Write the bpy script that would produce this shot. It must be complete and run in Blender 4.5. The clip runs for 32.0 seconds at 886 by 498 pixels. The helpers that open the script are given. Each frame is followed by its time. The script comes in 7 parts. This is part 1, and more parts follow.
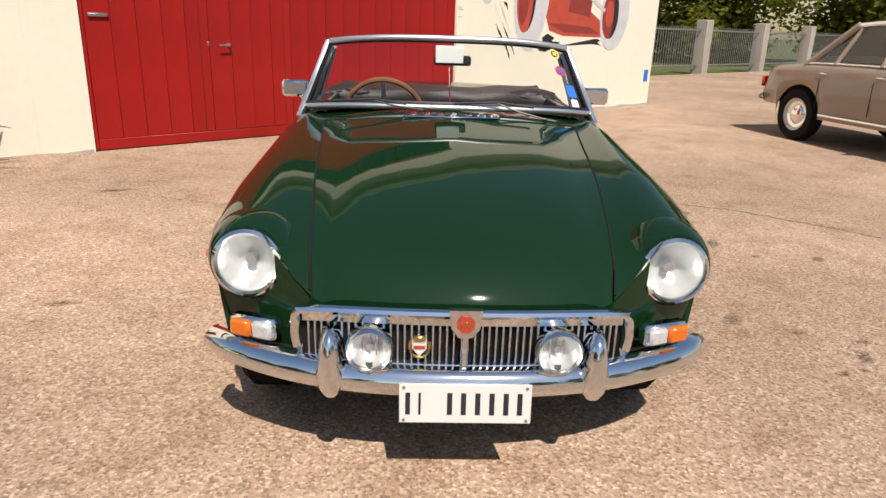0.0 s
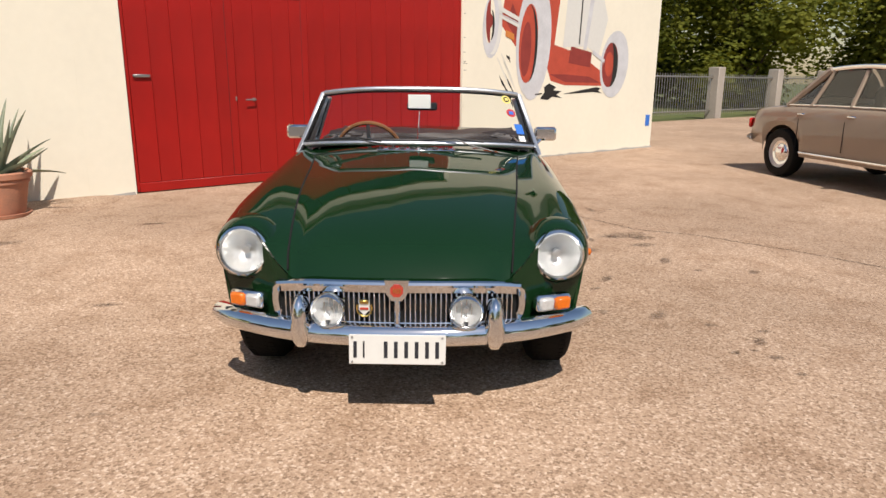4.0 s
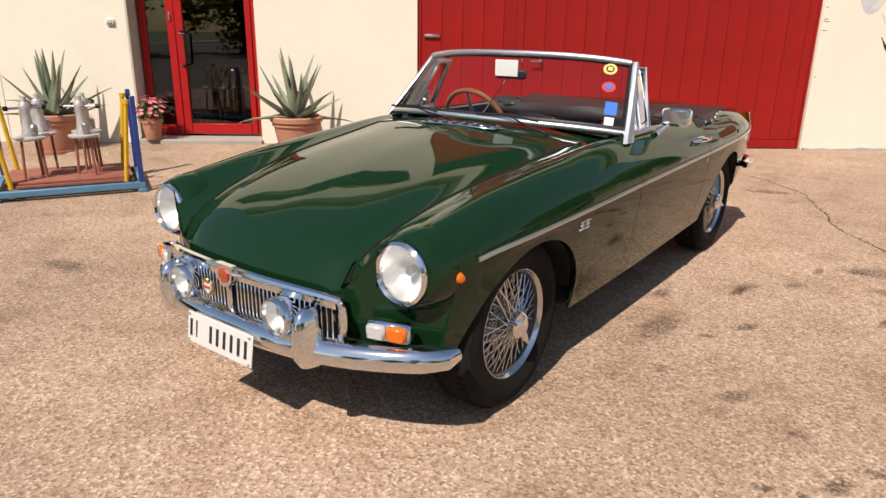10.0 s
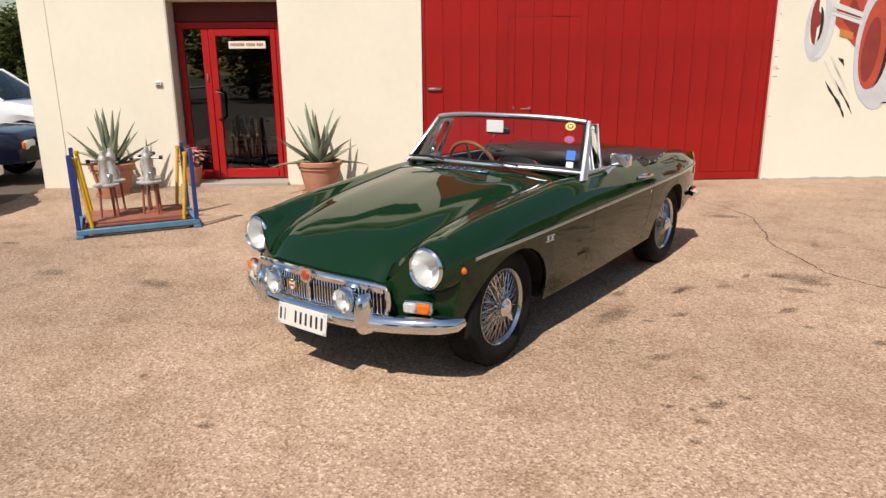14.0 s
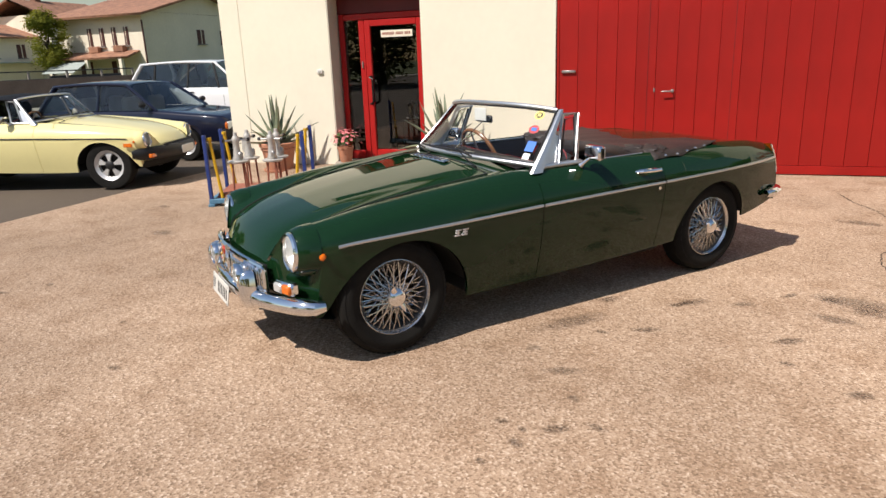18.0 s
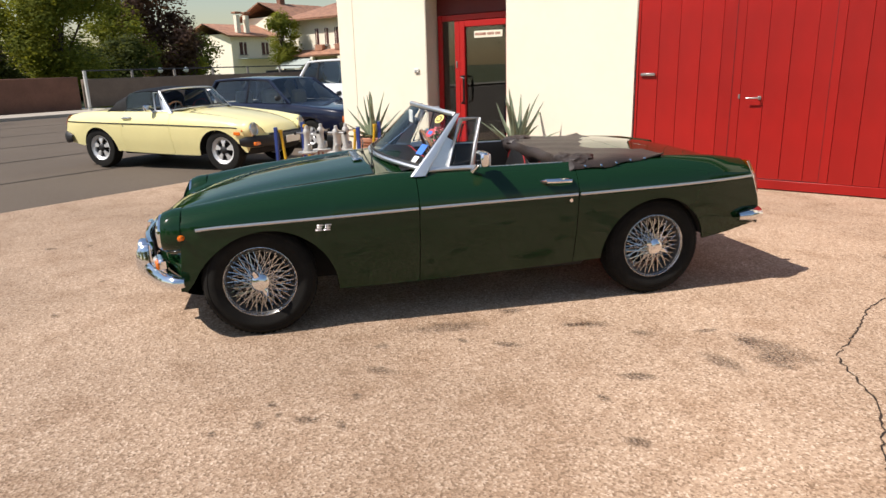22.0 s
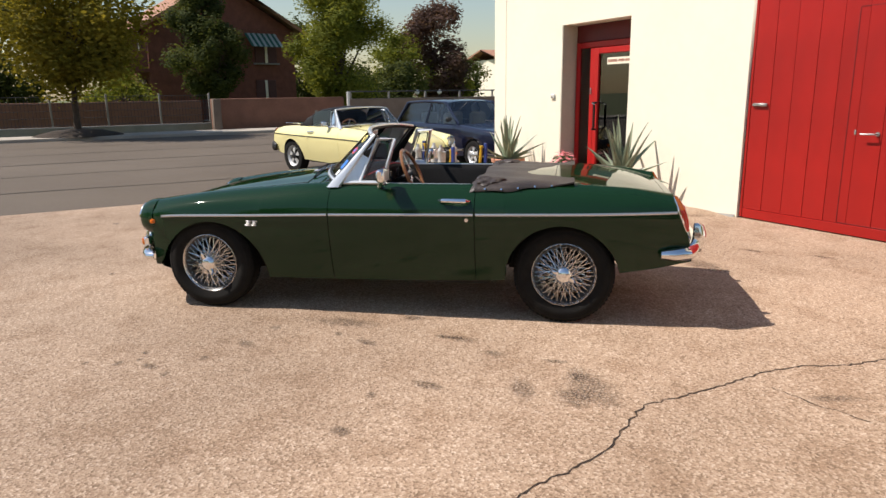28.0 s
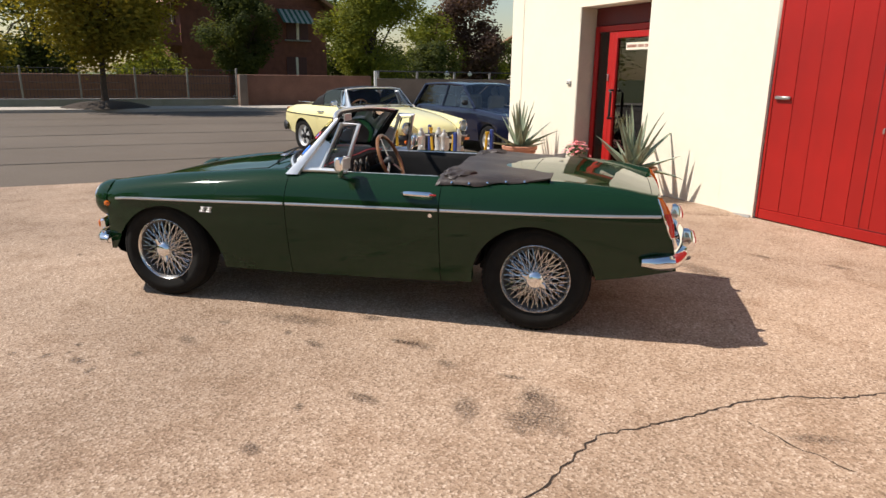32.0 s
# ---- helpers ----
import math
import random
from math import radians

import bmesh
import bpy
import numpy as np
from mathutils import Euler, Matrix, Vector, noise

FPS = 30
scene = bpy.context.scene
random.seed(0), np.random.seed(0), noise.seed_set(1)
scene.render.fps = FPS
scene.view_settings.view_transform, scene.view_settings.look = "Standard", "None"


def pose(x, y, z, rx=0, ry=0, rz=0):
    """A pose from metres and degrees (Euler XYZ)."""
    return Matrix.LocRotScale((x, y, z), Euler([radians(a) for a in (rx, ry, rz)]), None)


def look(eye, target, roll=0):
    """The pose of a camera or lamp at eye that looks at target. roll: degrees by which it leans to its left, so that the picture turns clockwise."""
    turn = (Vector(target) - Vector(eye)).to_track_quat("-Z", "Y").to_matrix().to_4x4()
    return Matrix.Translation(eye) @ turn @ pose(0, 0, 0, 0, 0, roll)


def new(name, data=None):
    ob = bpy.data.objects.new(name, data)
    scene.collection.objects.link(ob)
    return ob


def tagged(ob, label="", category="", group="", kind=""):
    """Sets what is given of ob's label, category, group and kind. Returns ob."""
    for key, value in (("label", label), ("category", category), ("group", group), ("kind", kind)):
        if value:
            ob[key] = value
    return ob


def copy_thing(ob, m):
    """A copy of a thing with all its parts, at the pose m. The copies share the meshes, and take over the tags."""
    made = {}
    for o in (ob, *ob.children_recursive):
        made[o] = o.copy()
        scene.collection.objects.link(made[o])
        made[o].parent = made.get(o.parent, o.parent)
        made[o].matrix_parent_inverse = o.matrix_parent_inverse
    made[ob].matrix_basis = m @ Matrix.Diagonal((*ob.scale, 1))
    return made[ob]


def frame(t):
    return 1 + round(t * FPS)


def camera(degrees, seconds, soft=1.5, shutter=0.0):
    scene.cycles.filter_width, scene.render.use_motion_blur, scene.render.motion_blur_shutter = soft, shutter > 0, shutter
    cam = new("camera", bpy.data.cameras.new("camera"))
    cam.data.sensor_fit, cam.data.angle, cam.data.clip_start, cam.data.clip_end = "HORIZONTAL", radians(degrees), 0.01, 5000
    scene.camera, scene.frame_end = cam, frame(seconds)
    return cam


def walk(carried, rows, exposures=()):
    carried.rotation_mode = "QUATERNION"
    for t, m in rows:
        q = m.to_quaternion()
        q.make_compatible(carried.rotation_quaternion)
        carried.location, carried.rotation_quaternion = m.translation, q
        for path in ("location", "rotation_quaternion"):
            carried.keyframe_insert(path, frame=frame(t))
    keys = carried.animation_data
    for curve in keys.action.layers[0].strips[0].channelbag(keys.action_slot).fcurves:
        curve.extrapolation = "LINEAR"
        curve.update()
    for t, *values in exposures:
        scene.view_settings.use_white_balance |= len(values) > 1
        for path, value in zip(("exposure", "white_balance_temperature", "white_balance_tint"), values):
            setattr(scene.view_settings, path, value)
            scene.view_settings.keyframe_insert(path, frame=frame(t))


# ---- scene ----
cam = camera(66.67, 32.0)
# seconds, eye, heading to the left of +y, tilt, roll in degrees
PATH = [
    (0, -0.123, -2.192, 1.211, -2.21, -18.28, 1.86),
    (0.5, -0.121, -2.515, 1.244, -1.76, -16.15, 1.67),
    (1, -0.113, -2.835, 1.281, -1.23, -14.54, 1.28),
    (1.5, -0.224, -2.977, 1.256, -3.68, -13.93, 2.13),
    (2, -0.108, -3.000, 1.278, -2.07, -14.58, 2.19),
    (2.5, -0.109, -3.005, 1.276, -1.86, -14.39, 1.79),
    (3, -0.022, -2.990, 1.267, -0.53, -13.95, 0.94),
    (3.5, 0.059, -2.945, 1.246, -0.58, -13.98, 0.86),
    (5.5, 0.757, -2.556, 1.156, 13.77, -16.77, -0.07),
    (6, 0.930, -2.455, 1.176, 18.48, -18.11, 0.39),
    (6.5, 1.120, -2.369, 1.199, 21.34, -18.14, -0.65),
    (7, 1.357, -2.291, 1.215, 26.93, -18.38, -0.26),
    (7.5, 1.476, -2.179, 1.210, 29.61, -18.20, 0.49),
    (8, 1.530, -2.059, 1.231, 31.04, -18.71, 1.12),
    (8.5, 1.612, -1.971, 1.237, 34.13, -17.99, 0.68),
    (9, 1.729, -1.882, 1.249, 37.24, -17.61, 1.23),
    (9.5, 1.764, -1.849, 1.248, 36.75, -17.42, 0.99),
    (10, 1.751, -1.836, 1.244, 36.98, -17.76, 0.85),
    (10.5, 1.759, -1.817, 1.243, 36.57, -17.58, 1.15),
    (11, 1.768, -1.805, 1.246, 36.96, -17.65, 0.92),
    (11.5, 1.888, -1.981, 1.285, 36.40, -16.54, 1.10),
    (12, 2.012, -2.260, 1.333, 35.60, -15.66, 1.20),
    (12.5, 2.214, -2.518, 1.388, 36.10, -14.57, 0.72),
    (13, 2.331, -2.674, 1.423, 36.22, -14.29, 0.43),
    (13.5, 2.348, -2.700, 1.429, 36.20, -14.19, -0.02),
    (14, 2.350, -2.678, 1.428, 37.24, -14.75, -0.46),
    (14.5, 2.411, -2.610, 1.432, 38.53, -14.21, -0.72),
    (16.5, 3.138, -1.967, 1.450, 52.07, -14.39, -0.62),
    (17, 3.342, -1.784, 1.459, 55.68, -15.77, -1.03),
    (17.5, 3.433, -1.558, 1.430, 58.73, -15.76, -1.60),
    (18, 3.532, -1.349, 1.434, 60.29, -15.84, -2.17),
    (18.5, 3.706, -1.111, 1.433, 63.71, -15.87, -0.30),
    (19, 3.802, -0.910, 1.419, 63.38, -14.94, -0.81),
    (19.5, 3.863, -0.714, 1.417, 67.33, -15.22, 0.09),
    (20, 3.942, -0.519, 1.417, 69.14, -15.70, -1.23),
    (20.5, 4.098, -0.306, 1.421, 72.09, -15.32, 1.01),
    (21, 4.167, -0.141, 1.411, 74.27, -15.09, -1.12),
    (21.5, 4.198, 0.056, 1.405, 76.23, -15.35, 0.78),
    (22, 4.248, 0.247, 1.406, 78.02, -15.42, -1.65),
    (22.5, 4.387, 0.463, 1.410, 81.00, -15.71, 0.15),
    (23, 4.457, 0.632, 1.404, 82.07, -15.14, -1.35),
    (23.5, 4.489, 0.844, 1.398, 84.46, -15.08, -0.47),
    (24, 4.539, 1.045, 1.400, 85.14, -14.75, -2.66),
    (24.5, 4.658, 1.256, 1.406, 87.48, -14.80, -0.50),
    (25, 4.717, 1.418, 1.397, 90.02, -14.40, -1.70),
    (25.5, 4.748, 1.613, 1.396, 92.01, -14.47, 0.20),
    (27.5, 4.718, 2.230, 1.383, 98.65, -13.12, 0.30),
    (28, 4.642, 2.346, 1.378, 100.97, -13.02, -0.82),
    (28.5, 4.591, 2.456, 1.378, 100.98, -12.80, 0.28),
    (29, 4.552, 2.474, 1.380, 99.73, -12.50, 0.32),
    (29.5, 4.537, 2.449, 1.377, 100.02, -13.15, 0.74),
    (30, 4.526, 2.435, 1.378, 99.51, -13.40, 0.70),
    (30.5, 4.515, 2.425, 1.379, 99.41, -13.43, 0.29),
    (31, 4.499, 2.416, 1.372, 100.38, -13.93, 0.10),
    (31.5, 4.421, 2.468, 1.375, 101.61, -14.37, -0.83),
    (32, 4.232, 2.658, 1.386, 103.69, -14.50, 0.82),
]


def view(x, y, z, yaw, tilt, roll):
    a, b = radians(yaw), radians(tilt)
    ahead = Vector((-math.sin(a) * math.cos(b), math.cos(a) * math.cos(b), math.sin(b)))
    eye = Vector((x, y, z))
    return look(eye, eye + 3 * ahead, roll)


walk(cam, [(t, view(*rest)) for t, *rest in PATH], exposures=[(0, -0.18, 6830, 14.5), (2, -0.20, 6830, 14.5), (7, -0.31, 6950, 16), (10, -0.20, 6930, 17), (12.5, -0.07, 6880, 16), (14, -0.24, 6850, 14.5), (17, -0.17, 6830, 14),
                                                                        (19, -0.05, 6780, 13.5), (22, 0.07, 6730, 13.5), (32, 0.10, 6730, 13)])

# ---- light ----
SUN = Vector((0.155, -0.80, 1.0)).normalized()
world = bpy.data.worlds.new("sky")
scene.world = world
world.use_nodes = True
wn = world.node_tree
sky = wn.nodes.new("ShaderNodeTexSky")
sky.sky_type = "NISHITA"
sky.sun_disc = False
sky.sun_elevation = math.asin(SUN.z)
sky.sun_rotation = math.atan2(SUN.x, SUN.y)
sky.air_density, sky.dust_density, sky.ozone_density = 1.5, 0.6, 3.4
wn.links.new(sky.outputs[0], wn.nodes["Background"].inputs[0])
wn.nodes["Background"].inputs[1].default_value = 0.104
sun = new("sun", bpy.data.lights.new("sun", "SUN"))
sun.data.energy, sun.data.angle, sun.data.color = 5.95, radians(0.53), (1.0, 0.962, 0.905)
sun.matrix_world = look(SUN * 30, (0, 0, 0))


# ---- materials ----
def link(nt, a, b):
    nt.links.new(a, b)


def material(name, base, rough=0.6, metal=0.0, vary=0.0, scale=8.0, second=None, bump=0.0, bump_scale=60.0,
             coat=0.0, spec=0.5, transmission=0.0, ior=1.45, per_object=0.0, rough_vary=0.0, fine=None, stretch=(1, 1, 1)):
    """A principled surface whose colour drifts between two tones at two scales, with fine relief."""
    m = bpy.data.materials.new(name)
    m.use_nodes = True
    nt = m.node_tree
    b = nt.nodes["Principled BSDF"]
    b.inputs["Base Color"].default_value = (*base, 1)
    b.inputs["Roughness"].default_value = rough
    b.inputs["Metallic"].default_value = metal
    b.inputs["Coat Weight"].default_value = coat
    b.inputs["Coat Roughness"].default_value = 0.042
    b.inputs["Specular IOR Level"].default_value = spec
    b.inputs["Transmission Weight"].default_value = transmission
    b.inputs["IOR"].default_value = ior
    if vary or second or bump or rough_vary or per_object:
        tc = nt.nodes.new("ShaderNodeTexCoord")
        mp = nt.nodes.new("ShaderNodeMapping")
        mp.inputs["Scale"].default_value = stretch
        link(nt, tc.outputs["Object"], mp.inputs[0])
        n1 = nt.nodes.new("ShaderNodeTexNoise")
        n1.inputs["Scale"].default_value, n1.inputs["Detail"].default_value = scale, 6
        n2 = nt.nodes.new("ShaderNodeTexNoise")
        n2.inputs["Scale"].default_value, n2.inputs["Detail"].default_value = fine or scale * 9, 3
        link(nt, mp.outputs[0], n1.inputs[0])
        link(nt, mp.outputs[0], n2.inputs[0])
        mix = nt.nodes.new("ShaderNodeMix")
        mix.data_type = "RGBA"
        two = second or tuple(c * (1 - vary) for c in base)
        mix.inputs["A"].default_value, mix.inputs["B"].default_value = (*base, 1), (*two, 1)
        add = nt.nodes.new("ShaderNodeMath")
        add.operation = "MULTIPLY_ADD"
        link(nt, n2.outputs[0], add.inputs[0])
        add.inputs[1].default_value = 0.5
        link(nt, n1.outputs[0], add.inputs[2])
        rng = nt.nodes.new("ShaderNodeMapRange")
        rng.inputs[1].default_value, rng.inputs[2].default_value = 0.5, 1.0
        link(nt, add.outputs[0], rng.inputs[0])
        link(nt, rng.outputs[0], mix.inputs["Factor"])
        last = mix.outputs["Result"]
        if per_object:
            info = nt.nodes.new("ShaderNodeObjectInfo")
            hsv = nt.nodes.new("ShaderNodeHueSaturation")
            r2 = nt.nodes.new("ShaderNodeMapRange")
            r2.inputs[3].default_value, r2.inputs[4].default_value = 1 - per_object, 1 + per_object
            link(nt, info.outputs["Random"], r2.inputs[0])
            link(nt, r2.outputs[0], hsv.inputs["Value"])
            link(nt, last, hsv.inputs["Color"])
            last = hsv.outputs[0]
        link(nt, last, b.inputs["Base Color"])
        if rough_vary:
            r3 = nt.nodes.new("ShaderNodeMapRange")
            r3.inputs[3].default_value, r3.inputs[4].default_value = max(0, rough - rough_vary), min(1, rough + rough_vary)
            link(nt, n1.outputs[0], r3.inputs[0])
            link(nt, r3.outputs[0], b.inputs["Roughness"])
        if bump:
            n3 = nt.nodes.new("ShaderNodeTexNoise")
            n3.inputs["Scale"].default_value, n3.inputs["Detail"].default_value = bump_scale, 4
            link(nt, mp.outputs[0], n3.inputs[0])
            bp = nt.nodes.new("ShaderNodeBump")
            bp.inputs["Strength"].default_value, bp.inputs["Distance"].default_value = bump, 0.01
            link(nt, n3.outputs[0], bp.inputs["Height"])
            link(nt, bp.outputs[0], b.inputs["Normal"])
    return m


def pebble_ground():
    """Worn concrete with pale exposed aggregate, patchy and stained at a larger scale."""
    m = bpy.data.materials.new("aggregate_concrete")
    m.use_nodes = True
    nt = m.node_tree
    b = nt.nodes["Principled BSDF"]
    tc = nt.nodes.new("ShaderNodeTexCoord")
    vor = nt.nodes.new("ShaderNodeTexVoronoi")
    vor.inputs["Scale"].default_value = 105
    vor2 = nt.nodes.new("ShaderNodeTexVoronoi")
    vor2.inputs["Scale"].default_value = 190
    big = nt.nodes.new("ShaderNodeTexNoise")
    big.inputs["Scale"].default_value, big.inputs["Detail"].default_value = 0.45, 8
    mid = nt.nodes.new("ShaderNodeTexNoise")
    mid.inputs["Scale"].default_value, mid.inputs["Detail"].default_value = 3.2, 6
    for n in (vor, vor2, big, mid):
        link(nt, tc.outputs["Object"], n.inputs["Vector"])
    grey = nt.nodes.new("ShaderNodeSeparateColor")
    link(nt, vor.outputs["Color"], grey.inputs[0])
    ramp = nt.nodes.new("ShaderNodeValToRGB")
    e = ramp.color_ramp.elements
    e[0].position, e[0].color = 0.0, (0.235, 0.158, 0.104, 1)
    e[1].position, e[1].color = 1.0, (0.62, 0.50, 0.40, 1)
    x = ramp.color_ramp.elements.new(0.35)
    x.color = (0.398, 0.283, 0.199, 1)
    x = ramp.color_ramp.elements.new(0.78)
    x.color = (0.470, 0.350, 0.255, 1)
    link(nt, grey.outputs[0], ramp.inputs[0])
    grey2 = nt.nodes.new("ShaderNodeSeparateColor")
    link(nt, vor2.outputs["Color"], grey2.inputs[0])
    ramp2 = nt.nodes.new("ShaderNodeValToRGB")
    f = ramp2.color_ramp.elements
    f[0].color, f[1].color = (0.82, 0.79, 0.76, 1), (1.10, 1.09, 1.07, 1)
    link(nt, grey2.outputs[1], ramp2.inputs[0])
    mul = nt.nodes.new("ShaderNodeMix")
    mul.data_type, mul.blend_type = "RGBA", "MULTIPLY"
    mul.inputs["Factor"].default_value = 1
    link(nt, ramp.outputs[0], mul.inputs["A"])
    link(nt, ramp2.outputs[0], mul.inputs["B"])
    ramp3 = nt.nodes.new("ShaderNodeValToRGB")
    k = ramp3.color_ramp.elements
    k[0].position, k[0].color = 0.36, (0.80, 0.765, 0.72, 1)
    k[1].position, k[1].color = 0.66, (1.10, 1.07, 1.03, 1)
    link(nt, big.outputs[0], ramp3.inputs[0])
    mul2 = nt.nodes.new("ShaderNodeMix")
    mul2.data_type, mul2.blend_type = "RGBA", "MULTIPLY"
    mul2.inputs["Factor"].default_value = 1
    link(nt, mul.outputs["Result"], mul2.inputs["A"])
    link(nt, ramp3.outputs[0], mul2.inputs["B"])
    ramp4 = nt.nodes.new("ShaderNodeValToRGB")
    k = ramp4.color_ramp.elements
    k[0].position, k[0].color = 0.30, (0.80, 0.75, 0.70, 1)
    k[1].position, k[1].color = 0.52, (1.0, 1.0, 1.0, 1)
    link(nt, mid.outputs[0], ramp4.inputs[0])
    mul3 = nt.nodes.new("ShaderNodeMix")
    mul3.data_type, mul3.blend_type = "RGBA", "MULTIPLY"
    mul3.inputs["Factor"].default_value = 1
    link(nt, mul2.outputs["Result"], mul3.inputs["A"])
    link(nt, ramp4.outputs[0], mul3.inputs["B"])
    # scattered small spots of gum and oil
    spots = nt.nodes.new("ShaderNodeTexVoronoi")
    spots.inputs["Scale"].default_value = 1.9
    wob = nt.nodes.new("ShaderNodeTexNoise")
    wob.inputs["Scale"].default_value, wob.inputs["Detail"].default_value = 16, 3
    off = nt.nodes.new("ShaderNodeMix")
    off.data_type, off.blend_type = "RGBA", "LINEAR_LIGHT"
    off.inputs["Factor"].default_value = 0.05
    link(nt, tc.outputs["Object"], wob.inputs["Vector"])
    link(nt, tc.outputs["Object"], off.inputs["A"])
    link(nt, wob.outputs["Color"], off.inputs["B"])
    link(nt, off.outputs["Result"], spots.inputs["Vector"])
    pick = nt.nodes.new("ShaderNodeSeparateColor")
    link(nt, spots.outputs["Color"], pick.inputs[0])
    size = nt.nodes.new("ShaderNodeMapRange")
    size.inputs[1].default_value, size.inputs[2].default_value, size.inputs[3].default_value, size.inputs[4].default_value = 0.60, 1.0, 0.0, 0.08
    link(nt, pick.outputs[0], size.inputs[0])
    edge = nt.nodes.new("ShaderNodeMath")
    edge.operation = "SUBTRACT"
    link(nt, spots.outputs["Distance"], edge.inputs[0])
    link(nt, size.outputs[0], edge.inputs[1])
    fade = nt.nodes.new("ShaderNodeMapRange")
    fade.inputs[1].default_value, fade.inputs[2].default_value, fade.inputs[3].default_value, fade.inputs[4].default_value = -0.02, 0.015, 0.62, 1.0
    link(nt, edge.outputs[0], fade.inputs[0])
    mul4 = nt.nodes.new("ShaderNodeMix")
    mul4.data_type, mul4.blend_type = "RGBA", "MULTIPLY"
    mul4.inputs["Factor"].default_value = 1
    link(nt, mul3.outputs["Result"], mul4.inputs["A"])
    link(nt, fade.outputs[0], mul4.inputs["B"])
    link(nt, mul4.outputs["Result"], b.inputs["Base Color"])
    b.inputs["Roughness"].default_value = 0.9
    b.inputs["Diffuse Roughness"].default_value = 0.45
    bp = nt.nodes.new("ShaderNodeBump")
    bp.inputs["Strength"].default_value, bp.inputs["Distance"].default_value = 0.7, 0.004
    link(nt, vor.outputs["Distance"], bp.inputs["Height"])
    link(nt, bp.outputs[0], b.inputs["Normal"])
    return m


def soft_stain(name, colour, strength):
    """A dark spill that fades out towards its ragged rim."""
    m = bpy.data.materials.new(name)
    m.use_nodes = True
    nt = m.node_tree
    b = nt.nodes["Principled BSDF"]
    b.inputs["Base Color"].default_value, b.inputs["Roughness"].default_value = (*colour, 1), 0.75
    tc = nt.nodes.new("ShaderNodeTexCoord")
    ln = nt.nodes.new("ShaderNodeVectorMath")
    ln.operation = "LENGTH"
    link(nt, tc.outputs["Object"], ln.inputs[0])
    nz = nt.nodes.new("ShaderNodeTexNoise")
    geo = nt.nodes.new("ShaderNodeNewGeometry")
    nz.inputs["Scale"].default_value, nz.inputs["Detail"].default_value = 14, 6
    link(nt, geo.outputs["Position"], nz.inputs["Vector"])
    sub = nt.nodes.new("ShaderNodeMath")
    sub.operation = "MULTIPLY_ADD"
    link(nt, nz.outputs[0], sub.inputs[0])
    sub.inputs[1].default_value = -0.9
    link(nt, ln.outputs["Value"], sub.inputs[2])
    rng = nt.nodes.new("ShaderNodeMapRange")
    rng.inputs[1].default_value, rng.inputs[2].default_value = 0.45, -0.10
    rng.inputs[3].default_value, rng.inputs[4].default_value = 0.0, strength
    link(nt, sub.outputs[0], rng.inputs[0])
    # the grain of the concrete stands out of the spill
    grain = nt.nodes.new("ShaderNodeTexNoise")
    grain.inputs["Scale"].default_value, grain.inputs["Detail"].default_value = 75, 3
    link(nt, geo.outputs["Position"], grain.inputs["Vector"])
    gr = nt.nodes.new("ShaderNodeMapRange")
    gr.inputs[1].default_value, gr.inputs[2].default_value = 0.36, 0.62
    gr.inputs[3].default_value, gr.inputs[4].default_value = 0.15, 1.0
    link(nt, grain.outputs[0], gr.inputs[0])
    mul = nt.nodes.new("ShaderNodeMath")
    mul.operation = "MULTIPLY"
    link(nt, rng.outputs[0], mul.inputs[0])
    link(nt, gr.outputs[0], mul.inputs[1])
    link(nt, mul.outputs[0], b.inputs["Alpha"])
    return m


paint_green = material("racing_green_paint", (0.0055, 0.027, 0.0088), 0.4, coat=1.0, vary=0.06, scale=3, spec=0.0)
paint_green.node_tree.nodes["Principled BSDF"].inputs["Coat IOR"].default_value = 1.43
paint_green.node_tree.nodes["Principled BSDF"].inputs["Coat Roughness"].default_value = 0.03
paint_yellow = material("primrose_paint", (0.86, 0.77, 0.37), 0.35, coat=1.0, vary=0.05, scale=3, spec=0.1)
paint_blue = material("navy_paint", (0.008, 0.010, 0.026), 0.3, coat=1.0, vary=0.05, scale=3, spec=0.1)
paint_white = material("white_car_paint", (0.78, 0.79, 0.80), 0.3, coat=1.0, vary=0.04, scale=3, spec=0.1)
paint_beige = material("beige_grey_car_paint", (0.33, 0.26, 0.195), 0.3, coat=1.0, vary=0.05, scale=3, spec=0.1)
chrome = material("chrome", (0.86, 0.87, 0.88), 0.06, 1.0, vary=0.05, scale=20, rough_vary=0.03)
alloy = material("brushed_aluminium", (0.80, 0.81, 0.82), 0.42, 1.0, vary=0.1, scale=15, rough_vary=0.08)
wheel_barrel = material("dull_rim_metal", (0.11, 0.105, 0.10), 0.5, 0.4, vary=0.4, scale=18, rough_vary=0.1)
wire_chrome = material("wire_wheel_chrome", (0.74, 0.74, 0.73), 0.20, 1.0, vary=0.12, scale=30, rough_vary=0.05)
rubber = material("tyre_rubber", (0.007, 0.0065, 0.006), 0.85, spec=0.25, vary=0.35, scale=12, bump=0.25, bump_scale=200, second=(0.014, 0.013, 0.011))
black_plastic = material("black_plastic", (0.016, 0.016, 0.017), 0.5, vary=0.2, scale=20, bump=0.1, bump_scale=300)
underbody = material("underbody_black", (0.012, 0.011, 0.010), 0.85, vary=0.3, scale=10)
vinyl_black = material("black_vinyl", (0.006, 0.0052, 0.005), 0.6, spec=0.3, vary=0.3, scale=14, bump=0.25, bump_scale=240)
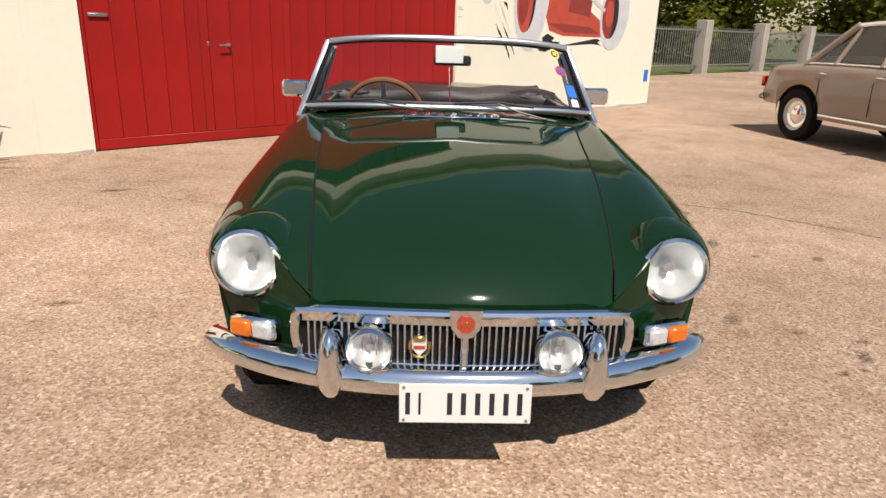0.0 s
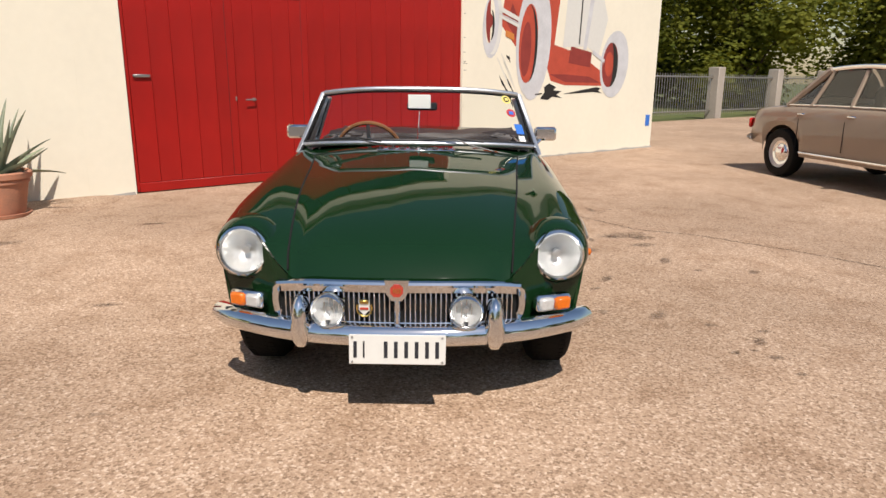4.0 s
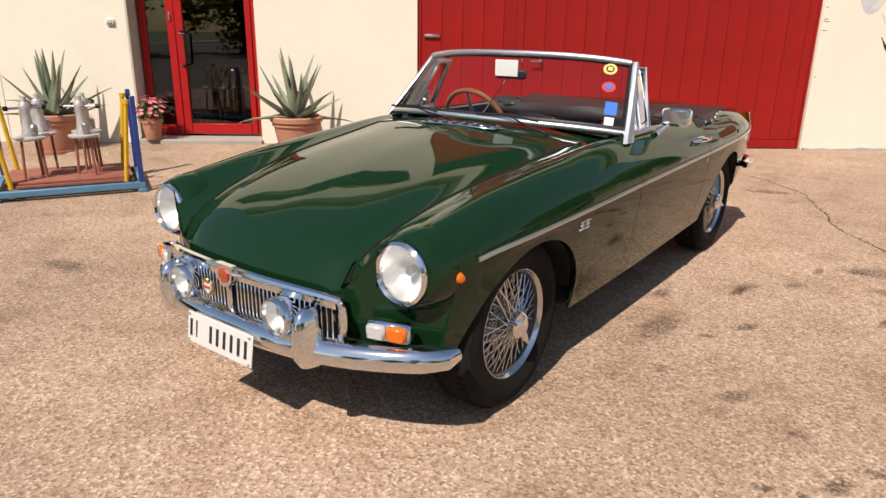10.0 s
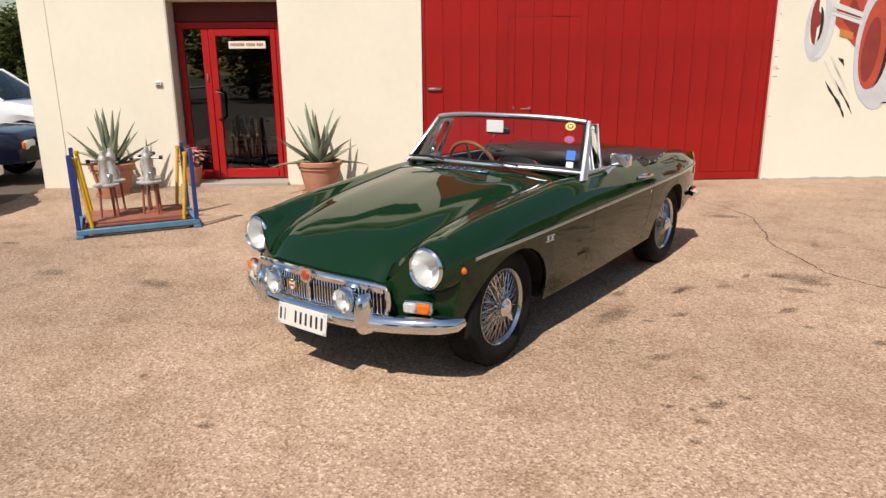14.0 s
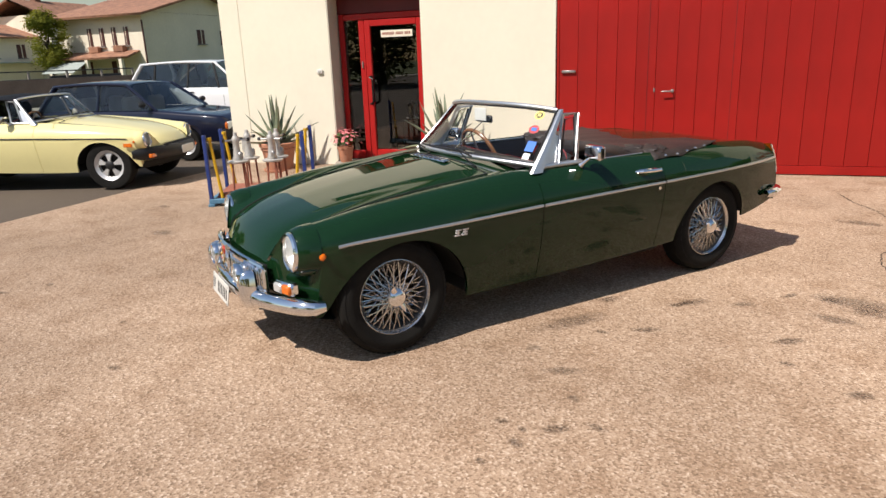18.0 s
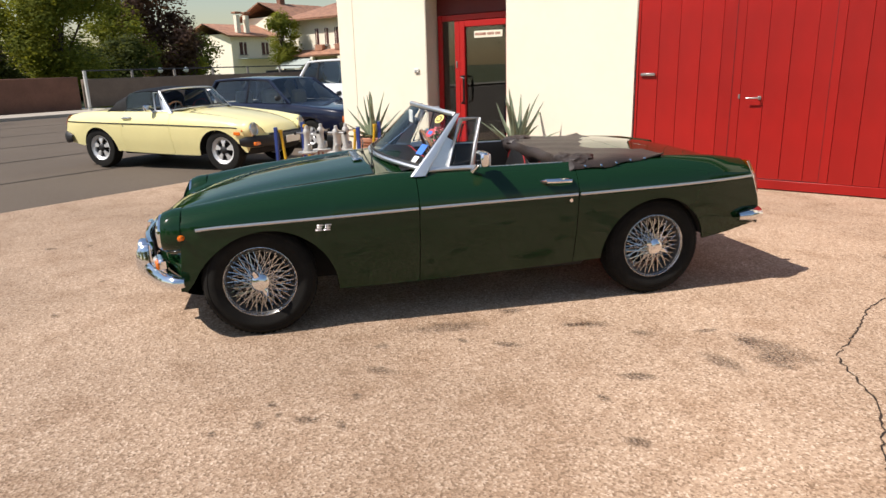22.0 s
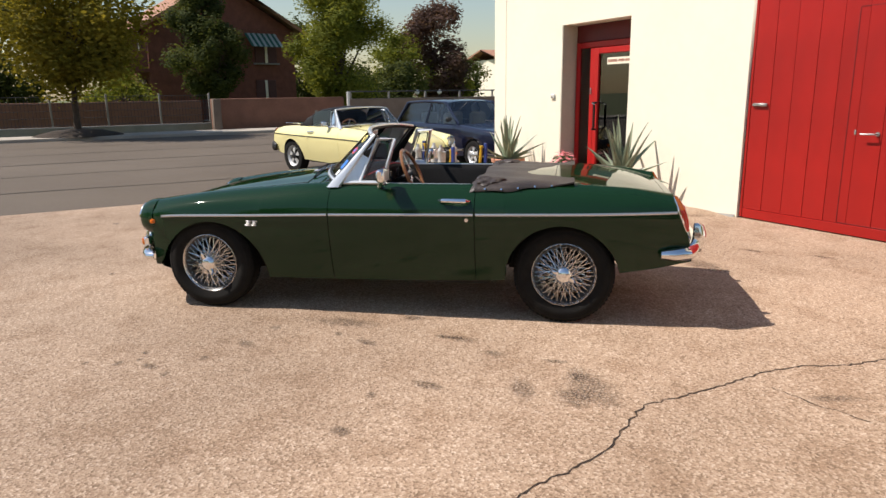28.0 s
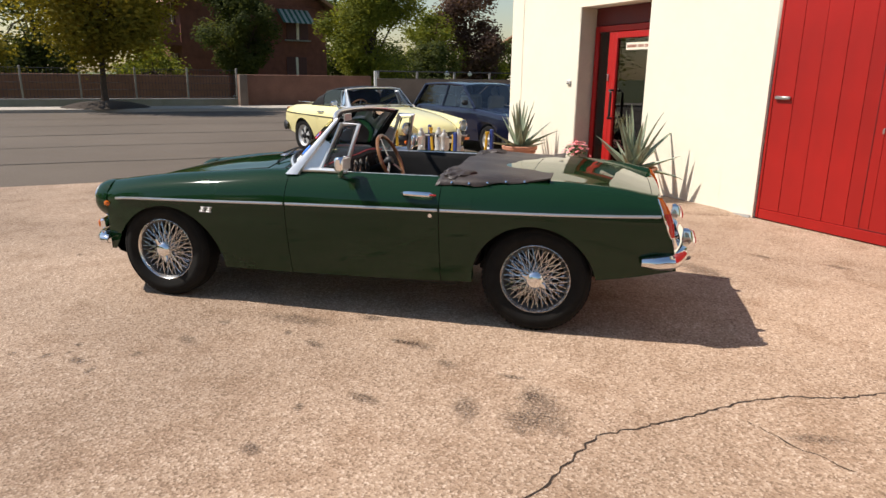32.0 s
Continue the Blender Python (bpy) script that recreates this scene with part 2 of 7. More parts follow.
vinyl_hood = material("folded_hood_vinyl", (0.050, 0.034, 0.027), 0.5, vary=0.35, scale=7, bump=0.3, bump_scale=60, second=(0.024, 0.019, 0.018))
piping_red = material("red_piping", (0.35, 0.02, 0.02), 0.5)
wood = material("steering_wheel_wood", (0.30, 0.13, 0.05), 0.3, coat=0.5, vary=0.4, scale=25, stretch=(1, 1, 6))
amber = material("amber_lens", (0.75, 0.16, 0.01), 0.12, coat=0.6, vary=0.2, scale=60)
red_lens = material("red_lens", (0.55, 0.02, 0.012), 0.12, coat=0.6, vary=0.2, scale=60)
reflector = material("lamp_reflector", (0.90, 0.91, 0.90), 0.28, 0.65, vary=0.12, scale=30, bump=0.25, bump_scale=70)
clear_lens = material("clear_lens_plastic", (0.62, 0.62, 0.60), 0.12, 0.2, coat=0.8, vary=0.2, scale=80, bump=0.2, bump_scale=120)
plate_white = material("plate_white", (0.66, 0.65, 0.60), 0.45, vary=0.06, scale=20)
plate_black = material("plate_black", (0.02, 0.02, 0.025), 0.5)
badge_red = material("badge_red", (0.45, 0.05, 0.03), 0.25, coat=0.5)
gold = material("gilt_metal", (0.75, 0.52, 0.16), 0.25, 1.0, vary=0.2, scale=40)
paper = material("white_paper", (0.78, 0.78, 0.74), 0.8, vary=0.06, scale=12)
sticker_yellow = material("yellow_sticker", (0.75, 0.62, 0.18), 0.5)
sticker_red = material("red_sticker", (0.50, 0.05, 0.06), 0.5)
sticker_blue = material("blue_sticker", (0.03, 0.16, 0.55), 0.5)
plaster = material("cream_plaster", (0.80, 0.745, 0.60), 0.9, vary=0.07, scale=1.2, bump=0.22, bump_scale=120)
# recess sides: the wall's cream at roughly 0.64 of its value
plaster_reveal = material("darker_cream_reveal", (0.52, 0.47, 0.38), 0.9, vary=0.15, scale=3, bump=0.2, bump_scale=100)
red_door = material("red_door_enamel", (0.37, 0.0135, 0.0105), 0.36, vary=0.30, scale=0.9, bump=0.05, bump_scale=9, rough_vary=0.14, spec=0.4, per_object=0.05, fine=3.5, stretch=(1.0, 1.0, 0.55))
red_frame = material("red_frame_enamel", (0.40, 0.014, 0.013), 0.32, vary=0.12, scale=4, spec=0.4)
dark_red = material("dark_red_panel", (0.12, 0.012, 0.012), 0.5, vary=0.2, scale=4)
steel = material("dull_steel", (0.48, 0.47, 0.45), 0.4, 0.9, vary=0.2, scale=14)
pale_cast = material("pale_cast_metal", (0.62, 0.60, 0.56), 0.5, 0.45, vary=0.35, scale=16, bump=0.3, bump_scale=40)
black_metal = material("black_metal", (0.02, 0.02, 0.02), 0.4, 0.3, vary=0.3, scale=20)
terracotta = material("terracotta", (0.55, 0.24, 0.14), 0.8, vary=0.28, scale=6, bump=0.25, bump_scale=70, second=(0.40, 0.20, 0.13))
soil = material("potting_soil", (0.05, 0.034, 0.022), 0.95, vary=0.5, scale=30, bump=0.8, bump_scale=60)
agave_green = material("agave_leaf", (0.10, 0.15, 0.105), 0.42, second=(0.30, 0.32, 0.20), scale=5, per_object=0.22, bump=0.15, bump_scale=40)
agave_edge = material("agave_margin", (0.42, 0.40, 0.24), 0.6)
flower_pink = material("pink_petals", (0.72, 0.12, 0.14), 0.6, vary=0.3, scale=20, second=(0.85, 0.36, 0.36))
leaf_green = material("flower_leaf", (0.07, 0.14, 0.03), 0.6, vary=0.4, scale=20)
rust_plate = material("red_oxide_board", (0.34, 0.115, 0.07), 0.7, vary=0.3, scale=9, bump=0.2, bump_scale=50)
frame_blue = material("pale_blue_frame", (0.10, 0.24, 0.36), 0.5, vary=0.25, scale=12)
post_blue = material("dark_blue_post", (0.025, 0.05, 0.21), 0.45, vary=0.25, scale=12)
post_yellow = material("yellow_post", (0.72, 0.42, 0.02), 0.45, vary=0.25, scale=12)
wheel_silver = material("silver_wheel_lacquer", (0.62, 0.62, 0.61), 0.35, 0.35, vary=0.12, scale=20)
globe_white = material("opal_globe", (0.80, 0.78, 0.72), 0.35, vary=0.08, scale=10)
grey_wall_mat = material("grey_brown_render", (0.20, 0.15, 0.115), 0.9, vary=0.3, scale=2.0, bump=0.2, bump_scale=20)
asphalt = material("asphalt", (0.090, 0.068, 0.049), 0.9, vary=0.25, scale=0.35, bump=0.4, bump_scale=120, second=(0.120, 0.093, 0.069), fine=55)
pavement_mat = material("pale_pavement", (0.42, 0.37, 0.31), 0.9, vary=0.2, scale=1.2, bump=0.2, bump_scale=40)
concrete = material("grey_concrete", (0.30, 0.28, 0.25), 0.9, vary=0.25, scale=2.5, bump=0.3, bump_scale=40)
brick_wall_mat = material("pink_brown_render", (0.22, 0.105, 0.07), 0.9, vary=0.3, scale=2.0, bump=0.2, bump_scale=20)
brick_house_mat = material("red_brick_house", (0.22, 0.080, 0.052), 0.9, vary=0.35, scale=3.0, bump=0.3, bump_scale=14)
cream_house = material("cream_house_render", (0.82, 0.75, 0.60), 0.9, vary=0.12, scale=0.5)
roof_tile = material("terracotta_roof", (0.40, 0.20, 0.12), 0.85, second=(0.17, 0.085, 0.055), scale=2.2, per_object=0.15, fine=14, bump=0.5, bump_scale=8)
shutter = material("dark_shutter", (0.10, 0.035, 0.03), 0.6, vary=0.2, scale=6)
awning_green = material("awning_green", (0.03, 0.10, 0.07), 0.8)
awning_white = material("awning_white", (0.34, 0.38, 0.35), 0.8)
bark = material("bark", (0.085, 0.06, 0.042), 0.9, vary=0.4, scale=9, bump=0.7, bump_scale=30)
fence_metal = material("dark_fence_metal", (0.045, 0.045, 0.05), 0.5, 0.4, vary=0.2, scale=10)
grass_mat = material("grass_verge", (0.07, 0.105, 0.028), 0.95, second=(0.15, 0.15, 0.055), scale=0.8)
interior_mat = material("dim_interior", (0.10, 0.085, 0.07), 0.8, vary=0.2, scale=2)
trim_grey = material("trim_strip", (0.62, 0.62, 0.62), 0.3, 0.9)
dark_gap = material("dark_gap", (0.006, 0.006, 0.006), 0.9)
ink_black = material("mural_black", (0.02, 0.018, 0.016), 0.8, vary=0.2, scale=8)
ink_red = material("mural_red", (0.50, 0.075, 0.04), 0.8, vary=0.25, scale=5)
ink_dark_red = material("mural_dark_red", (0.28, 0.04, 0.03), 0.8, vary=0.25, scale=5)
ink_pale = material("mural_pale_grey", (0.70, 0.67, 0.58), 0.85, vary=0.1, scale=5)
ink_orange = material("mural_orange", (0.62, 0.22, 0.05), 0.8, vary=0.25, scale=8)
ink_grey = material("mural_grey", (0.60, 0.60, 0.61), 0.8, vary=0.2, scale=5)
crack_mat = material("crack_dark", (0.042, 0.027, 0.018), 0.95, vary=0.4, scale=20)
ground_mat = pebble_ground()
spill = soft_stain("oil_spill", (0.105, 0.068, 0.045), 0.68)
spill_faint = soft_stain("faint_spill", (0.125, 0.085, 0.058), 0.55)


def clear_glass(name, tint=(1, 1, 1), rough=0.0, reflect=0.08, ior=1.52):
    """Thin sheet glass: mostly clear, with a mirror share that grows at grazing angles."""
    m = bpy.data.materials.new(name)
    m.use_nodes = True
    nt = m.node_tree
    nt.nodes.remove(nt.nodes["Principled BSDF"])
    out = nt.nodes["Material Output"]
    tr = nt.nodes.new("ShaderNodeBsdfTransparent")
    tr.inputs[0].default_value = (*tint, 1)
    gl = nt.nodes.new("ShaderNodeBsdfGlossy")
    gl.inputs["Roughness"].default_value = rough
    fr = nt.nodes.new("ShaderNodeFresnel")
    fr.inputs[0].default_value = ior
    ad = nt.nodes.new("ShaderNodeMath")
    ad.operation = "ADD"
    ad.inputs[1].default_value = reflect
    ad.use_clamp = True
    link(nt, fr.outputs[0], ad.inputs[0])
    mx = nt.nodes.new("ShaderNodeMixShader")
    link(nt, ad.outputs[0], mx.inputs[0])
    link(nt, tr.outputs[0], mx.inputs[1])
    link(nt, gl.outputs[0], mx.inputs[2])
    link(nt, mx.outputs[0], out.inputs[0])
    return m


screen_glass = clear_glass("windscreen_glass", (0.95, 0.97, 0.96), reflect=0.015, ior=1.28)
car_glass = clear_glass("tinted_car_glass", (0.78, 0.84, 0.82), reflect=0.05)
lamp_glass = clear_glass("lamp_glass", (0.97, 0.98, 0.98), reflect=0.03)
door_glass = clear_glass("door_glass", (0.5, 0.5, 0.46), reflect=0.06)


# ---- mesh helpers ----
class Geo:
    """Collects vertices and faces, then becomes one mesh object."""

    def __init__(self):
        self.v, self.f = [], []

    def add(self, verts, faces, m=None):
        k = len(self.v)
        self.v += [tuple(m @ Vector(p)) if m is not None else tuple(p) for p in verts]
        self.f += [tuple(k + i for i in f) for f in faces]
        return self

    def box(self, c, s, ch=0.006, m=None):
        """A box with chamfered edges, from its centre and sizes."""
        hx, hy, hz = s[0] / 2, s[1] / 2, s[2] / 2
        ch = min(ch, hx * 0.8, hy * 0.8, hz * 0.8)
        vs, idx = [], {}
        for sx in (-1, 1):
            for sy in (-1, 1):
                for sz in (-1, 1):
                    for a in range(3):
                        p = [hx * sx, hy * sy, hz * sz]
                        for b in range(3):
                            if b != a:
                                p[b] -= ch * (sx, sy, sz)[b]
                        idx[sx, sy, sz, a] = len(vs)
                        vs.append((c[0] + p[0], c[1] + p[1], c[2] + p[2]))
        fs = []
        for a in range(3):
            b, d = (a + 1) % 3, (a + 2) % 3
            for s1 in (-1, 1):
                q = []
                for s2, s3 in ((-1, -1), (1, -1), (1, 1), (-1, 1)):
                    k = [0, 0, 0]
                    k[a], k[b], k[d] = s1, s2, s3
                    q.append(idx[(*k, a)])
                fs.append(q if s1 > 0 else q[::-1])
            for s2 in (-1, 1):
                for s3 in (-1, 1):
                    lo, hi = [0, 0, 0], [0, 0, 0]
                    lo[a], lo[b], lo[d] = -1, s2, s3
                    hi[a], hi[b], hi[d] = 1, s2, s3
                    q = [idx[(*lo, b)], idx[(*hi, b)], idx[(*hi, d)], idx[(*lo, d)]]
                    fs.append(q)
        for sx in (-1, 1):
            for sy in (-1, 1):
                for sz in (-1, 1):
                    fs.append([idx[sx, sy, sz, a] for a in range(3)])
        return self.add(vs, fs, m)

    def cyl(self, p0, p1, r0, r1=None, seg=12, caps=True, m=None):
        p0, p1 = Vector(p0), Vector(p1)
        r1 = r0 if r1 is None else r1
        q = (p1 - p0).to_track_quat("Z", "Y")
        vs = []
        for p, r in ((p0, r0), (p1, r1)):
            for i in range(seg):
                a = 2 * math.pi * i / seg
                vs.append(p + q @ Vector((r * math.cos(a), r * math.sin(a), 0)))
        fs = [(i, (i + 1) % seg, seg + (i + 1) % seg, seg + i) for i in range(seg)]
        if caps:
            fs += [tuple(range(seg))[::-1], tuple(range(seg, 2 * seg))]
        return self.add(vs, fs, m)

    def lathe(self, prof, origin=(0, 0, 0), axis=(0, 0, 1), seg=24, m=None, close=False):
        """Turns a profile of (radius, height) pairs round an axis."""
        q = Vector(axis).to_track_quat("Z", "Y")
        o = Vector(origin)
        vs, fs = [], []
        for r, h in prof:
            for i in range(seg):
                a = 2 * math.pi * i / seg
                vs.append(o + q @ Vector((r * math.cos(a), r * math.sin(a), h)))
        n = len(prof)
        for j in range(n if close else n - 1):
            for i in range(seg):
                a, b = j * seg, ((j + 1) % n) * seg
                fs.append((a + i, a + (i + 1) % seg, b + (i + 1) % seg, b + i))
        return self.add(vs, fs, m)

    def tube(self, pts, r, seg=8, closed=False, caps=True, m=None, flat=1.0):
        """A round (or flattened) bar along a line of points."""
        pts = [Vector(p) for p in pts]
        n = len(pts)
        rs = r if isinstance(r, (list, tuple)) else [r] * n
        vs, fs = [], []
        for j, p in enumerate(pts):
            a, b = pts[(j - 1) % n if closed else max(j - 1, 0)], pts[(j + 1) % n if closed else min(j + 1, n - 1)]
            t = (b - a).normalized()
            up = Vector((0, 0, 1)) if abs(t.z) < 0.95 else Vector((0, 1, 0))
            s = t.cross(up).normalized()
            u = s.cross(t)
            for i in range(seg):
                w = 2 * math.pi * i / seg
                vs.append(p + s * (rs[j] * flat * math.cos(w)) + u * (rs[j] * math.sin(w)))
        for j in range(n if closed else n - 1):
            for i in range(seg):
                a, b = j * seg, ((j + 1) % n) * seg
                fs.append((a + i, a + (i + 1) % seg, b + (i + 1) % seg, b + i))
        if caps and not closed:
            fs += [tuple(range(seg))[::-1], tuple(range((n - 1) * seg, n * seg))]
        return self.add(vs, fs, m)

    def grid(self, rows, m=None, wrap=False):
        n, k = len(rows), len(rows[0])
        vs = [p for row in rows for p in row]
        fs = [(j * k + i, j * k + (i + 1) % k, (j + 1) * k + (i + 1) % k, (j + 1) * k + i)
              for j in range(n - 1) for i in range(k if wrap else k - 1)]
        return self.add(vs, fs, m)

    def plate(self, pts, thick, m=None):
        """A flat outline of (x, y) pairs, given thickness along z."""
        n = len(pts)
        vs = [(x, y, 0) for x, y in pts] + [(x, y, thick) for x, y in pts]
        fs = [tuple(range(n))[::-1], tuple(range(n, 2 * n))] + [(i, (i + 1) % n, n + (i + 1) % n, n + i) for i in range(n)]
        return self.add(vs, fs, m)

    def done(self, name, mat, parent=None, label="", m=None, sharp=38, solid=0.0, smooth=True, core=None):
        me = bpy.data.meshes.new(name)
        bm = bmesh.new()
        vs = [bm.verts.new(p) for p in self.v]
        for f in self.f:
            try:
                bm.faces.new([vs[i] for i in f])
            except ValueError:
                pass
        bmesh.ops.remove_doubles(bm, verts=bm.verts, dist=0.00012)
        bmesh.ops.recalc_face_normals(bm, faces=bm.faces)
        lim = radians(sharp)
        bm.normal_update()
        for f in bm.faces:
            f.smooth = smooth
        for e in bm.edges:
            if len(e.link_faces) == 2 and e.calc_face_angle(0) > lim:
                e.smooth = False
        if solid:
            rim = [e for e in bm.edges if e.is_boundary]
            seen = {v for e in rim for v in e.verts}
            mid = sum((v.co for v in bm.verts), Vector()) / max(len(bm.verts), 1)
            if core is not None:
                mid = Vector(core)
            inner = {}
            for v in seen:
                n = v.normal.copy()
                to = mid - v.co
                if core is not None:
                    to.y = 0
                if n.dot(to) < 0:
                    n = -n
                inner[v] = bm.verts.new(v.co + n * solid)
            for e in rim:
                e.smooth = False
                a, c = e.verts
                f = bm.faces.new((a, c, inner[c], inner[a]))
                f.smooth = smooth
        bm.to_mesh(me)
        bm.free()
        return link_mesh(name, me, mat, parent, label, m)


def link_mesh(name, me, mat, parent=None, label="", m=None, solid=0.0):
    if mat is not None and not me.materials:
        me.materials.append(mat)
    ob = new(name, me)
    if parent is not None:
        ob.parent = parent
    if m is not None:
        ob.matrix_basis = m
    if label:
        ob["label"] = label
    if solid:
        md = ob.modifiers.new("thickness", "SOLIDIFY")
        md.thickness, md.offset = solid, -1
    return ob


def thing(name, label, category, m=None, group="", kind=""):
    """An empty at the base of a thing, which its parts hang from."""
    ob = new(name)
    ob.empty_display_size = 0.2
    if m is not None:
        ob.matrix_basis = m
    return tagged(ob, label, category, group, kind)


def smooth_curve(xs, ys):
    """A gently rounded line through the given points."""
    xs, ys = np.array(xs, float), np.array(ys, float)
    d = np.diff(ys) / np.diff(xs)
    t = np.zeros(len(xs))
    t[0], t[-1] = d[0], d[-1]
    for i in range(1, len(xs) - 1):
        t[i] = 0 if d[i - 1] * d[i] <= 0 else 2 * d[i - 1] * d[i] / (d[i - 1] + d[i])

    def f(x):
        x = min(max(x, xs[0]), xs[-1])
        i = min(int(np.searchsorted(xs, x, "right")) - 1, len(xs) - 2)
        h = xs[i + 1] - xs[i]
        s = (x - xs[i]) / h
        return float((2 * s**3 - 3 * s**2 + 1) * ys[i] + (s**3 - 2 * s**2 + s) * h * t[i] + (3 * s**2 - 2 * s**3) * ys[i + 1] + (s**3 - s**2) * h * t[i + 1])
    return f


def catmull(pts, k):
    """Points on a rounded line through pts, k steps a span."""
    pts = [np.array(p, float) for p in pts]
    out = []
    n = len(pts)
    for i in range(n - 1):
        p0, p1, p2, p3 = pts[max(i - 1, 0)], pts[i], pts[i + 1], pts[min(i + 2, n - 1)]
        for j in range(k):
            s = j / k
            out.append(0.5 * (2 * p1 + (p2 - p0) * s + (2 * p0 - 5 * p1 + 4 * p2 - p3) * s * s + (3 * p1 - p0 - 3 * p2 + p3) * s**3))
    out.append(pts[-1])
    return out


# ---- the building's own axes: u along its front, n out of it, from the foot of the big door ----
BO, BU, BN = Vector((-3.136, 4.132, 0)), Vector((0.7678, 0.6407, 0)), Vector((0.6407, -0.7678, 0))
BM = Matrix(((BU.x, -BN.x, 0, BO.x), (BU.y, -BN.y, 0, BO.y), (0, 0, 1, 0), (0, 0, 0, 1)))


def bpos(u, n, z=0.0):
    return BO + BU * u + BN * n + Vector((0, 0, z))


def bpose(u, n, z=0.0, turn=0.0):
    """A pose in the building's axes: local x along the front, local y into the wall."""
    return BM @ pose(u, -n, z, 0, 0, turn)

# ---- ground ----
Geo().grid([[(-400, -400, -0.06), (400, -400, -0.06)], [(-400, 400, -0.06), (400, 400, -0.06)]]).done("ground", grass_mat)
tagged(bpy.data.objects["ground"], "dry grass and earth beyond the yard", "ground", kind="structure")


def slab(name, u0, u1, n0, n1, z, thick, mat, label, category):
    g = Geo().box(((u0 + u1) / 2, -(n0 + n1) / 2, z - thick / 2), (u1 - u0, n1 - n0, thick), 0.004, BM)
    return tagged(g.done(name, mat), label, category, kind="structure")


slab("forecourt", -4.85, 34, -0.6, 34, 0.0, 0.2, ground_mat, "worn beige concrete forecourt with exposed aggregate", "ground")
slab("forecourt_side", 9.2, 34, -4.65, -0.6, -0.001, 0.2, ground_mat, "beige concrete strip beside the building", "ground")
slab("road", -21.2, -4.85, -90, 90, -0.006, 0.2, asphalt, "dark grey asphalt road with patched seams", "road")
slab("pavement", -23.2, -21.2, -90, 90, 0.10, 0.3, pavement_mat, "pale concrete pavement with a raised kerb", "pavement")

# long roller seams in the asphalt
seam_mat = material("asphalt_seam", (0.070, 0.055, 0.042), 0.95, vary=0.3, scale=3)
for i, (u, w) in enumerate(((-7.1, 0.05), (-9.6, 0.04), (-12.2, 0.06), (-15.0, 0.04), (-17.8, 0.05))):
    g = Geo()
    line = []
    for k in range(81):
        n = -40 + k
        line.append((u + 0.04 * math.sin(k * 1.3 + i) + 0.03 * random.uniform(-1, 1), n))
    rows = [[bpos(a - w * random.uniform(0.3, 1), n, 0.0), bpos(a + w * random.uniform(0.3, 1), n, 0.0)] for a, n in line]
    tagged(g.grid(rows).done("asphalt_seam", seam_mat), "dark tarred seam in the asphalt road", "seam", kind="structure")


# ---- cracks and spills on the forecourt ----
def crack(pts, width, label):
    """A jagged open crack that wanders along a line."""
    rnd = random.Random(len(pts) * 7 + int(width * 1e4))
    fine = []
    for (x0, y0), (x1, y1) in zip(pts[:-1], pts[1:]):
        n = max(3, int(math.hypot(x1 - x0, y1 - y0) / 0.028))
        for i in range(n):
            s = i / n
            j = 0.011
            fine.append((x0 + (x1 - x0) * s + rnd.uniform(-j, j), y0 + (y1 - y0) * s + rnd.uniform(-j, j)))
    fine.append(pts[-1])
    rows = []
    for i, (x, y) in enumerate(fine):
        a, b = fine[max(i - 1, 0)], fine[min(i + 1, len(fine) - 1)]
        d = Vector((b[0] - a[0], b[1] - a[1], 0)).normalized()
        s = Vector((-d.y, d.x, 0)) * width * rnd.uniform(0.25, 1.0)
        p = Vector((x, y, 0.0022))
        rows.append([p - s, p + s])
    tagged(Geo().grid(rows).done("crack", crack_mat), label, "crack", kind="structure")


crack([(3.6, 0.9), (3.1, 1.6), (2.72, 2.03), (2.42, 2.29), (2.17, 2.51), (1.95, 2.60), (1.735, 2.695), (1.55, 2.965), (1.27, 3.31), (1.165, 3.5), (1.13, 3.7), (1.0, 3.98), (0.83, 4.43), (0.45, 4.8), (0.115, 5.02), (-0.2, 5.3)],
      0.0062, "open crack running across the forecourt")
crack([(1.45, 3.3), (1.62, 3.45), (1.75, 3.62)], 0.004, "short fine crack beside the long one")
crack([(-2.1, 2.55), (-1.5, 2.35), (-0.9, 2.5)], 0.003, "hairline crack in the concrete")


def stain(x, y, a, b, turn, mat, label="dark oil spot on the concrete"):
    g = Geo()
    rnd = random.Random(int(abs(x * 971 + y * 373)))
    ring = [(math.cos(t), math.sin(t)) for t in (2 * math.pi * i / 20 for i in range(20))]
    g.add([(0, 0, 0)] + [(c * 1.25, s * 1.25, 0) for c, s in ring], [(0, 1 + i, 1 + (i + 1) % 20) for i in range(20)])
    ob = g.done("oil_stain", mat, m=pose(x, y, 0.0012 + 0.0002 * rnd.random(), 0, 0, turn) @ Matrix.Diagonal((a, b, 1, 1)))
    tagged(ob, label, "stain", kind="structure")


